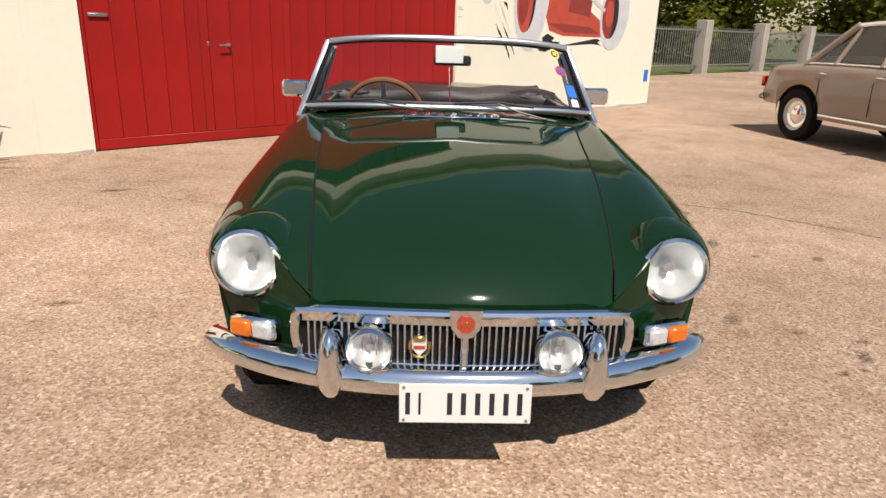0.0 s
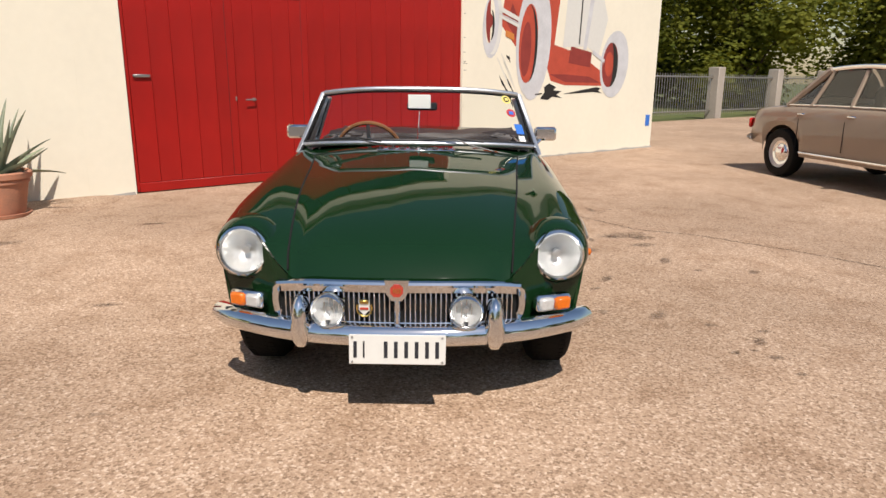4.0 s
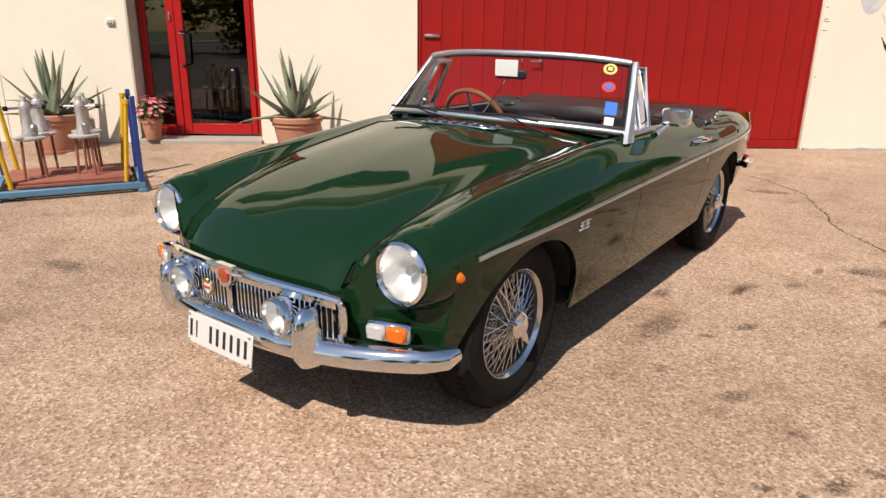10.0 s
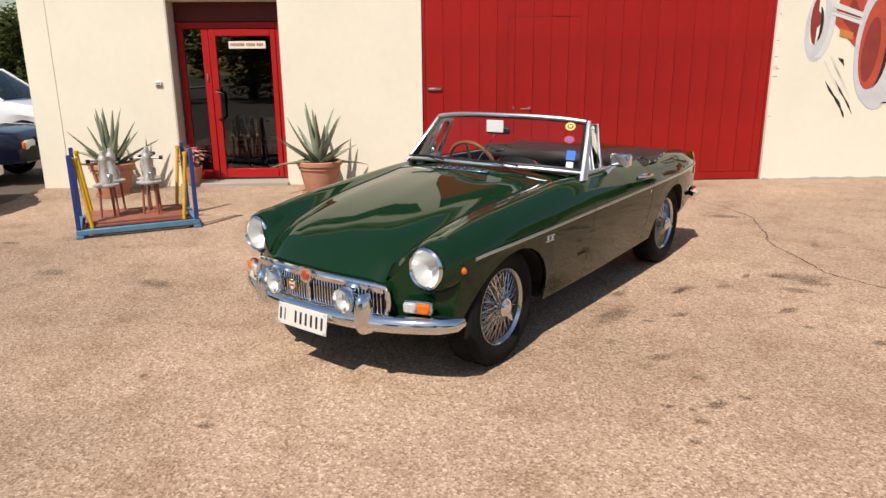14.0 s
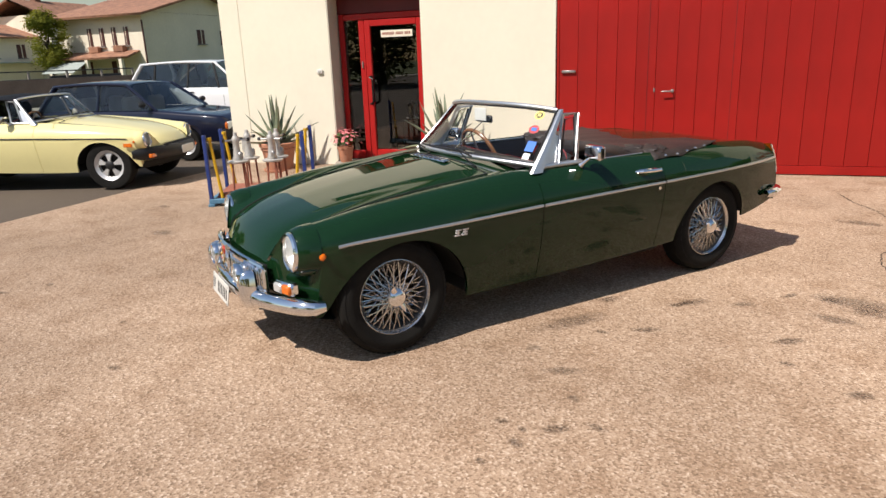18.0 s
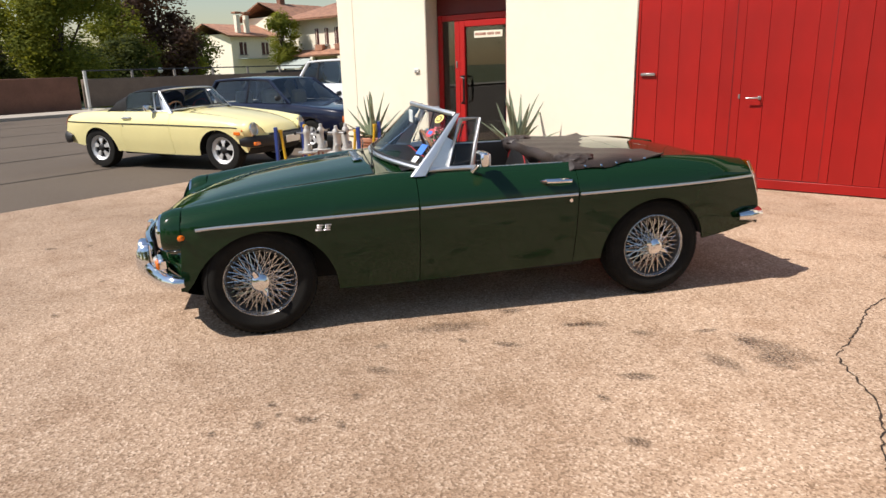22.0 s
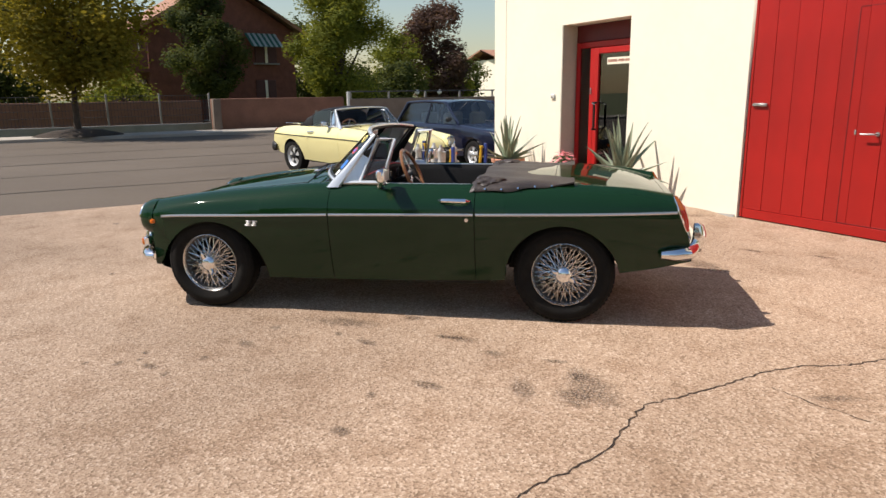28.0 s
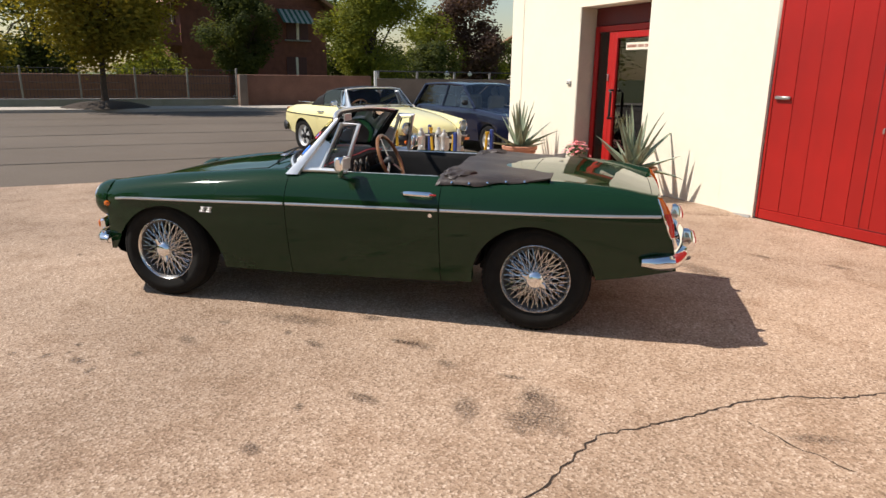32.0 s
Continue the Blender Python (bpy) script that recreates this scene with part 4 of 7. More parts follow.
c_xt = smooth_curve(KNOT_Y, (0.700, 0.705, 0.715, 0.724, 0.738, 0.746, 0.752, 0.756, 0.756, 0.748, 0.712, 0.66))
c_zt = smooth_curve(KNOT_Y, (0.605, 0.610, 0.618, 0.626, 0.634, 0.644, 0.656, 0.667, 0.675, 0.684, 0.690, 0.694))
c_low = smooth_curve((-0.6, -0.3, 0.45, 1.95, 2.62, 2.8, 2.98), (0.30, 0.275, 0.222, 0.262, 0.325, 0.355, 0.40))
ARCHES = ((0.055, 0.23, 0.362), (2.293, 0.28, 0.333))


def nose_sweep(ys, x):
    w = min(max((0.05 - ys) / 0.635, 0), 1) ** 1.6
    return w * 0.245 * (abs(x) / 0.74) ** 2.6


def tail_sweep(ys, x, z):
    w = min(max((ys - 2.45) / 0.53, 0), 1) ** 1.5
    return w * (-0.030 * (abs(x) / 0.7) ** 2.2 + 0.42 * (0.70 - z) / (1 + (max(0.70 - z, 0) / 0.24) ** 3) ** (1 / 3))


def body_low(ys):
    y = ys + nose_sweep(ys, 0.745)
    for cy, cz, r in ARCHES:
        d = abs(y - cy)
        if d < r:
            return max(c_low(y), cz + math.sqrt(r * r - d * d))
    return c_low(y)


def tuck(d):
    """How far the flank draws in, d below the waist crease."""
    return 0.05 * d + 0.30 * d * d


def section(ys):
    """Half of the body's cross-section: from the middle of the top, over the wing, down to the sill."""
    zt, zb = c_zt(ys), body_low(ys)
    zm = zt - 0.5 * (zt - zb)
    xm = c_xt(ys) - tuck(zt - zm)
    xb = c_xt(ys) - tuck(zt - zb)
    ctl = [(0, c_zc(ys)), (0.30, c_zc(ys) - 0.35 * (c_zc(ys) - c_zh(ys))), (c_xh(ys), c_zh(ys)), (c_xf(ys), c_zf(ys)),
           (c_xs(ys), zt + 0.58 * (c_zf(ys) - zt)), (c_xt(ys), zt), (xm, zm), (xb, zb)]
    return catmull(ctl, 4)


def shell_point(ys, p, side):
    x, z = float(p[0]), float(p[1])
    return Vector((x * side, ys + nose_sweep(ys, x) + tail_sweep(ys, x, z), z))


def stations(y0, y1, step=0.05):
    ys = set(np.round(np.linspace(y0, y1, max(3, int((y1 - y0) / step) + 1)), 4))
    for cy, cz, r in ARCHES:
        for i in range(33):
            a = math.pi * i / 32
            y = cy - r * 0.9999 * math.cos(a)
            y -= nose_sweep(y, 0.745)
            if y0 < y < y1:
                ys.add(round(y, 4))
        for s in (-1, 1):
            y = cy + s * r * 1.003
            y -= nose_sweep(y, 0.745)
            if y0 < y < y1:
                ys.add(round(y, 4))
    return sorted(ys)


def shell(y0, y1, i0, i1, side, step=0.05):
    rows = []
    for ys in stations(y0, y1, step):
        s = section(ys)
        rows.append([shell_point(ys, s[i], side) for i in range(i0, i1 + 1)])
    return rows


def both(y0, y1, i1):
    rows = []
    for ys in stations(y0, y1):
        s = section(ys)
        rows.append([shell_point(ys, s[i], -1) for i in range(i1, 0, -1)] + [shell_point(ys, s[i], 1) for i in range(0, i1 + 1)])
    return rows


def seam_line(y0, y1, idx, side, out=0.0, n=30):
    pts = []
    for i in range(n + 1):
        ys = y0 + (y1 - y0) * i / n
        p = shell_point(ys, section(ys)[idx], side)
        pts.append((p.x + out * side, p.y, p.z))
    return pts


def wire_wheel(parent, m):
    """Chrome wire wheel with a two-eared spinner."""
    rim = Geo().lathe([(0.184, 0.060), (0.190, 0.066), (0.196, 0.068), (0.197, 0.074), (0.191, 0.076), (0.185, 0.068), (0.181, 0.060)], axis=(1, 0, 0), seg=48, close=True).done("wheel", wire_chrome, parent, "chrome wire wheel", m)
    Geo().lathe([(0.178, -0.075), (0.186, -0.07), (0.186, -0.06), (0.172, -0.05), (0.162, -0.02), (0.164, 0.03), (0.1835, 0.060), (0.1805, 0.060), (0.160, 0.03), (0.158, -0.02), (0.168, -0.06)], axis=(1, 0, 0), seg=48, close=True).done("barrel", wheel_barrel, rim, "dull inner rim barrel")
    ty = [(0.190, -0.072), (0.215, -0.086), (0.255, -0.088), (0.283, -0.078), (0.297, -0.060), (0.3025, -0.03), (0.3035, 0.0), (0.3025, 0.03), (0.297, 0.060), (0.283, 0.078),
          (0.272, 0.0835), (0.268, 0.082), (0.255, 0.088), (0.232, 0.090), (0.228, 0.088), (0.215, 0.086), (0.190, 0.074)]
    Geo().lathe(ty, axis=(1, 0, 0), seg=56).done("tyre", rubber, rim)
    tr = Geo()
    for i in range(64):
        a = 2 * math.pi * i / 64
        for x in (-0.045, -0.016, 0.016, 0.045):
            q = Matrix.Rotation(a + (x * 1.1), 4, "X")
            tr.box((x, 0, 0.3008), (0.022, 0.018, 0.0045), 0.001, q)
    tagged(tr.done("tread", rubber, rim, smooth=False), kind="stuff")
    Geo().lathe([(0.0, -0.03), (0.055, -0.03), (0.050, 0.0), (0.045, 0.06), (0.047, 0.085), (0.040, 0.088), (0.0, 0.088)], axis=(1, 0, 0), seg=24).done("hub", wire_chrome, rim)
    sp = Geo().lathe([(0.046, 0.086), (0.047, 0.096), (0.036, 0.108), (0.020, 0.113), (0.0, 0.114)], axis=(1, 0, 0), seg=20)
    for s in (-1, 1):
        sp.tube([(0.097, 0, 0.03 * s), (0.104, 0, 0.058 * s), (0.112, 0, 0.078 * s)], [0.016, 0.014, 0.008], 8, flat=0.6)
    sp.done("spinner", chrome, rim, "two-eared knock-off spinner", m=pose(0, 0, 0, 25))
    kinds = []
    for x0, x1, r0, r1, tw in ((0.075, 0.052, 0.046, 0.175, 0.42), (0.075, 0.052, 0.046, 0.175, -0.42), (0.020, 0.030, 0.052, 0.160, 0.80), (0.020, 0.030, 0.052, 0.160, -0.80), (-0.012, 0.0, 0.055, 0.160, 0.30)):
        g = Geo().cyl((x0, 0, r0), (x1, r1 * math.sin(tw), r1 * math.cos(tw)), 0.0027, seg=5, caps=False)
        kinds.append(g)
    for k, g in enumerate(kinds):
        first = None
        for i in range(18):
            q = Matrix.Rotation(2 * math.pi * (i + 0.21 * k) / 18, 4, "X")
            if first is None:
                first = g.done("spoke", wire_chrome, rim, m=q)
            else:
                link_mesh("spoke", first.data, None, rim, m=q)
    Geo().lathe([(0.0, -0.055), (0.14, -0.055), (0.14, -0.07), (0.0, -0.07)], axis=(1, 0, 0), seg=24).done("brake", underbody, rim)
    return rim


def copy_part(ob, parent, m):
    """A second copy of a part with its own pieces, on the same meshes."""
    made = ob.copy()
    scene.collection.objects.link(made)
    made.parent, made.matrix_basis = parent, m
    for c in ob.children:
        d = c.copy()
        scene.collection.objects.link(d)
        d.parent = made
    return made


def lamp(parent, name, c, r, rim_mat, label, depth=0.05, axis=(0, -1, 0)):
    """A round lamp: bright rim, deep reflector, bulb shield and a domed ribbed lens."""
    ax = Vector(axis).normalized()
    rim = Geo().lathe([(r * 0.90, -0.05), (r * 1.02, -0.045), (r * 1.10, -0.01), (r * 1.08, 0.012), (r * 0.98, 0.020), (r * 0.90, 0.012), (r * 0.89, -0.01)], c, ax, seg=40).done(name, rim_mat, parent, label)
    Geo().lathe([(0.0, -depth), (r * 0.35, -depth * 0.92), (r * 0.65, -depth * 0.62), (r * 0.90, 0.004)], c, ax, seg=32).done("reflector", reflector, rim)
    Geo().lathe([(0.0, -depth + 0.012), (r * 0.16, -depth + 0.012), (r * 0.16, -depth * 0.4), (0, -depth * 0.38)], c, ax, seg=16).done("bulb", alloy, rim)
    dome = [(r * 0.91 * math.sin(a), 0.006 + 0.034 * (r / 0.09) * (math.cos(a) - math.cos(1.2)) / (1 - math.cos(1.2))) for a in (1.2 * (1 - i / 8) for i in range(9))]
    k = 0.91 * r / dome[0][0]
    dome = [(max(a * k, 0.0), b) for a, b in dome]
    Geo().lathe(dome, c, ax, seg=32).done("lens", lamp_glass, rim).visible_shadow = False
    return rim


def bumper_bar(parent, name, path, h, mat, label):
    """A pressed bumper blade: rounded face, curled edges, hollow back."""
    prof = [(-0.018, -h), (0.006, -h * 0.96), (0.026, -h * 0.62), (0.034, -h * 0.15), (0.031, h * 0.3), (0.02, h * 0.75), (0.002, h * 0.98), (-0.02, h)]
    rows = []
    n = len(path)
    for j, p in enumerate(path):
        a, b = Vector(path[max(j - 1, 0)]), Vector(path[min(j + 1, n - 1)])
        t = (b - a).normalized()
        out = t.cross(Vector((0, 0, 1)))
        out.normalize()
        taper = 0.55 if j in (0, n - 1) else (0.85 if j in (1, n - 2) else 1.0)
        rows.append([Vector(p) + out * (d * taper) + Vector((0, 0, z * taper)) for d, z in prof])
    return Geo().grid(rows).done(name, mat, parent, label, solid=0.004)


def roadster(m, paint_mat, label, hood_up=False, rubber_nose=False):
    car = thing("car", label, "car", m)
    gap = 0.004
    # panels
    Geo().grid(both(-0.585, 0.655, 8)).done("bonnet", paint_mat, car, solid=0.012, core=(0, 1.2, 0.45))
    for s in (-1, 1):
        Geo().tube(seam_line(-0.575, 0.655, 8, s, 0.0, 36), 0.0042, 6).done("bonnet_gap", dark_gap, car)
    Geo().tube([shell_point(0.657, section(0.657)[i], -1) for i in range(8, 0, -1)] + [shell_point(0.657, section(0.657)[i], 1) for i in range(9)], 0.0036, 6).done("bonnet_gap", dark_gap, car)
    Geo().grid(both(0.655 + gap, 0.885, 8)).done("scuttle", paint_mat, car, solid=0.012, core=(0, 1.2, 0.45))
    for s in (-1, 1):
        Geo().grid(shell(-0.585, 0.865, 8, 28, s)).done("front_wing", paint_mat, car, solid=0.012, core=(0, 1.2, 0.45))
        Geo().grid(shell(0.865 + gap, 1.780, 8, 28, s, 0.06)).done("door", paint_mat, car, solid=0.012, core=(0, 1.2, 0.45))
        Geo().grid(shell(1.780 + gap, 2.98, 8, 28, s)).done("rear_wing", paint_mat, car, solid=0.012, core=(0, 1.2, 0.45))
        # door top and inner lip
        g = Geo()
        rows = []
        for ys in np.linspace(0.88, 1.95, 12):
            q = section(float(ys))
            a = shell_point(float(ys), q[8], s)
            rows.append([a, a + Vector((-0.012 * s, 0, -0.004)), a + Vector((-0.03 * s, 0, -0.05)), a + Vector((-0.045 * s, 0, -0.5))])
        g.grid(rows).done("door_card", vinyl_black, car, "black vinyl door lining")
        Geo().tube(seam_line(0.90, 1.74, 8, s, -0.004, 14), 0.006, 6).done("door_capping", trim_grey, car)
    Geo().grid(both(1.97, 2.24, 8)).done("rear_deck", paint_mat, car, solid=0.012, core=(0, 1.2, 0.45))
    Geo().grid(both(2.24 + gap, 2.93, 8)).done("boot_lid", paint_mat, car, solid=0.012, core=(0, 1.2, 0.45))
    Geo().grid(both(2.93 + gap, 2.98, 8)).done("tail_lip", paint_mat, car, solid=0.012, core=(0, 1.2, 0.45))
    # nose panel below the bonnet and the wings
    s0 = section(-0.585)
    cx = [float(p[0]) for p in s0[:21]]
    cz = [float(p[1]) for p in s0[:21]]
    side_z = [float(p[1]) for p in s0[20:][::-1]]
    side_x = [float(p[0]) for p in s0[20:][::-1]]
    for s in (-1, 1):
        nr, nc = 30, 61
        vs = []
        for r in range(nr + 1):
            for k in range(nc):
                f = 20 * k / (nc - 1)
                x, top = float(np.interp(f, range(21), cx)), float(np.interp(f, range(21), cz))
                z = top + (0.30 - top) * r / nr
                if z < cz[20]:
                    x *= float(np.interp(z, side_z, side_x)) / cx[20]
                vs.append(Vector((x * s, -0.585 + nose_sweep(-0.585, x) + 0.03 * (r / nr) ** 2, z)))
        fs = []
        for r in range(nr):
            for k in range(nc - 1):
                q = (r * nc + k, r * nc + k + 1, (r + 1) * nc + k + 1, (r + 1) * nc + k)
                c = (vs[q[0]] + vs[q[2]]) / 2
                if math.hypot(abs(c.x) - 0.580, c.z - 0.594) > 0.084:
                    fs.append(q)
        Geo().add(vs, fs).done("nose_panel", paint_mat, car)
    # tail panel
    s1 = section(2.98)
    for s in (-1, 1):
        rows = []
        for r in range(9):
            row = []
            for i in range(0, 29):
                top = float(s1[i][1])
                x = float(s1[i][0])
                z = top + (0.38 - top) * r / 8
                x = min(x, c_xt(2.98) - tuck(max(c_zt(2.98) - z, 0)))
                row.append(Vector((x * s, 2.98 + tail_sweep(2.98, x, z), z)))
            rows.append(row)
        Geo().grid([q[:21] for q in rows]).done("tail_panel", paint_mat, car)
    # dark underside, inner arches and cockpit
    Geo().box((0, 1.15, 0.27), (1.30, 1.45, 0.10), 0.02).done("floor_pan", underbody, car)
    Geo().box((0, -0.05, 0.42), (0.86, 0.95, 0.25), 0.05).done("engine_bay", underbody, car)
    Geo().box((0, 2.35, 0.46), (0.86, 1.15, 0.26), 0.05).done("rear_floor", underbody, car)
    Geo().grid([[(x, -0.572 + nose_sweep(-0.585, x) + d, z) for x in np.linspace(-0.62, 0.62, 25)] for d, z in ((0.0, 0.34), (0.012, 0.29), (0.04, 0.255), (0.10, 0.24), (0.30, 0.24))]).done("lower_valance", underbody, car)
    for cy, cz, r in ARCHES:
        for s in (-1, 1):
            rows = []
            for i in range(17):
                a = math.radians(14 + 152 * i / 16)
                zz = cz + r * math.sin(a)
                rows.append([(x * s, cy + r * math.cos(a), zz) for x in (0.722 - tuck(max(0.65 - zz, 0)) - 0.14 * max(-math.cos(a), 0) * (cy < 1), 0.60, 0.44)])
            Geo().grid(rows).done("arch_liner", underbody, car)
            Geo().add([(0.44 * s, cy, cz)] + [(0.44 * s, cy + r * math.cos(math.pi * i / 24), cz + r * math.sin(math.pi * i / 24)) for i in range(25)], [(0, i + 1, i + 2) for i in range(24)]).done("arch_wall", underbody, car)
    # bright waist strips and small side pieces
    for s in (-1, 1):
        for a, b in ((-0.44, 0.86), (0.875, 1.775), (1.79, 2.965)):
            Geo().tube(seam_line(a, b, 20, s, 0.004), 0.0085, 6, flat=0.6).done("waist_strip", trim_grey if not rubber_nose else black_plastic, car)
        h = Geo()
        h.tube([(0.722 * s, 1.565, 0.752), (0.755 * s, 1.59, 0.757), (0.764 * s, 1.66, 0.757), (0.757 * s, 1.73, 0.754), (0.728 * s, 1.755, 0.750)], [0.008, 0.012, 0.013, 0.012, 0.008], 8)
        h.box((0.722 * s, 1.66, 0.751), (0.012, 0.15, 0.026), 0.005)
        h.done("door_handle", chrome, car, "chrome door handle")
        Geo().cyl((0.742 * s, 1.735, 0.642), (0.759 * s, 1.735, 0.642), 0.011, seg=12).done("door_lock", chrome, car)
        if not rubber_nose:
            b = Geo()
            for dy in (-0.021, 0.021):
                for k, dz in enumerate((-0.013, 0.0, 0.013)):
                    b.box((0.7455 * s, 0.352 + dy + 0.004 * (k - 1), 0.591 + dz), (0.007, 0.036 - 0.008 * (k == 1), 0.0075), 0.002)
                b.box((0.7450 * s, 0.352 + dy, 0.591), (0.006, 0.010, 0.034), 0.002)
            b.done("side_badge", alloy, car, "small pale metal badge")
        r = Geo().lathe([(0.017, -0.012), (0.017, 0.004), (0.012, 0.016), (0.0, 0.021)], (0.703 * s, -0.367, 0.581), (s, -0.42, 0), 14)
        r.done("side_repeater", amber, car, "round amber side repeater")
    # windscreen
    base, head = [], []
    for i in range(25):
        a = -1 + i / 12
        base.append(Vector((0.640 * a, 0.715 + 0.182 * abs(a) ** 2.4, 0.886 - 0.030 * abs(a) ** 3)))
        x = 0.553 * a
        head.append(Vector((x, 1.000 + 0.115 * abs(a) ** 2.4, 1.160 - 0.030 * abs(a) ** 3)))
    Geo().grid([[b + (h - b) * k / 6 for b, h in zip(base, head)] for k in range(7)]).done("windscreen", screen_glass, car, "clear curved windscreen glass").visible_shadow = False
    Geo().tube(head, 0.014, 10).done("screen_top_rail", alloy, car, "bright windscreen frame")
    Geo().tube([h + Vector((0, 0.009, -0.010)) for h in head], 0.011, 8).done("header_trim", vinyl_black, car)
    Geo().tube([b + Vector((0, -0.006, -0.002)) for b in base], 0.013, 10).done("screen_bottom_rail", alloy, car)
    Geo().tube([b + Vector((0, 0.004, 0.014)) for b in base], 0.008, 6).done("screen_seal", black_plastic, car)
    for s in (-1, 1):
        i = 24 if s > 0 else 0
        b, h = base[i], head[i]
        for nm, mt, x0, x1, grow in (("screen_pillar", alloy, 0.004, 0.024, 0.0), ("pillar_trim", vinyl_black, -0.012, 0.003, 0.004)):
            rows = []
            for f, back in ((-0.14, 0.044), (0.0, 0.040), (0.10, 0.034), (0.35, 0.029), (0.7, 0.020), (0.96, 0.015), (1.02, 0.010)):
                c = b + (h - b) * f + Vector((0, 0.014, 0))
                rows.append([c + Vector((x * s, d * (back + grow) - (0.004 if d < 0 else 0) * (f < 0.2), 0)) for x, d in ((x0, -0.7), (x0, 1), (x0 + 0.3 * (x1 - x0), 1.1), (x1, 0.85), (x1 + 0.003, 0.2), (x1, -0.6), (x0 + 0.3 * (x1 - x0), -0.85))])
            Geo().grid(rows, wrap=True).done(nm, mt, car, "bright windscreen pillar" if grow == 0 else "")
        # quarter light
        q = [Vector((0.638 * s, 1.045, 0.842)), Vector((0.553 * s, 1.152, 1.102)), Vector((0.552 * s, 1.256, 1.104)), Vector((0.630 * s, 1.195, 0.842))]
        Geo().tube(q, 0.0175, 8, closed=True, flat=0.7).done("quarter_frame", alloy, car)
        Geo().grid([[q[0], q[3]], [q[1], q[2]]]).done("quarter_glass", screen_glass, car).visible_shadow = False
        Geo().tube([q[0].lerp(q[1], 0.1) + Vector((0, 0.028, 0)), q[0].lerp(q[1], 0.9) + Vector((0, 0.022, 0)), q[2].lerp(q[3], 0.08) + Vector((0, -0.02, 0)), q[2].lerp(q[3], 0.86) + Vector((0, -0.018, 0))], 0.006, 6, closed=True).done("quarter_seal", black_plastic, car)
        foot = b + Vector((0.012 * s, 0.03, -0.012))
        panel = [[foot.lerp(q[0], k / 3) for k in range(4)], [foot.lerp(h, 0.30).lerp(q[0].lerp(q[1], 0.20), k / 3) for k in range(4)], [foot.lerp(h, 0.62).lerp(q[0].lerp(q[1], 0.56), k / 3) for k in range(4)]]
        Geo().grid(panel).done("quarter_panel", alloy, car, solid=0.005)
        Geo().tube([(0.640 * s, 0.94, 0.843), (0.645 * s, 1.06, 0.846), (0.648 * s, 1.21, 0.846)], 0.013, 8).done("quarter_sill", alloy, car)
        # door mirror
        mb = Geo().box((0.742 * s, 1.225, 0.902), (0.128, 0.05, 0.080), 0.012).done("door_mirror", chrome, car, "chrome door mirror")
        Geo().box((0.742 * s, 1.2515, 0.902), (0.108, 0.004, 0.062), 0.001).done("mirror_glass", reflector, mb)
        Geo().tube([(0.672 * s, 1.185, 0.826), (0.690 * s, 1.20, 0.845), (0.720 * s, 1.215, 0.872)], [0.016, 0.010, 0.009], 8).done("mirror_arm", chrome, mb)
    # scuttle vent and wipers
    v = Geo()
    vent = Geo().box((0, 0, 0), (0.40, 0.055, 0.008), 0.003, pose(0, 0.600, 0.8635, 6)).done("scuttle_vent", chrome, car, "chrome slotted scuttle vent")
    for i in range(14):
        Geo().box((-0.18 + i * 0.0277, 0, 0.006), (0.019, 0.046, 0.008), 0.003, pose(0, 0.600, 0.8635, 6)).done("slat", chrome if i % 2 else black_plastic, vent)
    for x, ln in ((-0.40, 0.27), (-0.02, 0.30), (0.36, 0.27)) if rubber_nose else ((-0.12, 0.27), (0.40, 0.30)):
        w = Geo()
        dz = -0.028 * (abs(x) / 0.4) ** 2
        w.cyl((x, 0.665, 0.850 + dz), (x, 0.66, 0.880 + dz), 0.012, 0.009, 12)
        w.tube([(x, 0.66, 0.880 + dz), (x - 0.12, 0.675, 0.892 + dz * 0.4), (x - 0.2, 0.688, 0.908)], 0.004, 6)
        arm = w.done("wiper", black_metal, car, "dark wiper arm with black blade")
        Geo().tube([(x - 0.2 - ln * 0.62, 0.700, 0.903), (x - 0.2, 0.688, 0.914), (x - 0.2 + ln * 0.5, 0.672, 0.898)], 0.0055, 6, flat=0.6).done("blade", black_plastic, arm)
    for s in (-1, 1):
        Geo().lathe([(0.011, 0), (0.011, 0.012), (0.0, 0.018)], (0.16 * s, 0.50, 0.823), (0, -0.2, 1), 12).done("washer_jet", chrome, car)
    # grille and front ornaments
    if not rubber_nose:
        gy = -0.632
        def gz(x):
            return 0.512 - 0.05 * (abs(x) / 0.44) ** 3.0 if abs(x) < 0.44 else 0.46
        ring = []
        for i in range(25):
            x = -0.43 + 0.86 * i / 24
            ring.append((x, gy + nose_sweep(-0.585, x), 0.522 - 0.018 * (abs(x) / 0.43) ** 4))
        for i in range(1, 6):
            ring.append((0.43 + 0.012 * math.sin(i / 6 * math.pi), gy + nose_sweep(-0.585, 0.43), 0.504 - 0.122 * i / 6))
        for i in range(25):
            x = 0.425 - 0.85 * i / 24
            ring.append((x, gy + nose_sweep(-0.585, x) + 0.006, 0.374))
        for i in range(1, 6):
            ring.append((-0.43 - 0.012 * math.sin(i / 6 * math.pi), gy + nose_sweep(-0.585, 0.43), 0.382 + 0.122 * i / 6))
        gr = Geo().tube(ring, 0.0125, 8, closed=True, flat=1.2).done("grille", chrome, car, "chrome radiator grille with upright slats")
        bk = [[(x, gy + 0.02 + nose_sweep(-0.585, x), z) for x in np.linspace(-0.43, 0.43, 20)] for z in (0.375, 0.515)]
        Geo().grid(bk).done("grille_backing", dark_gap, gr)
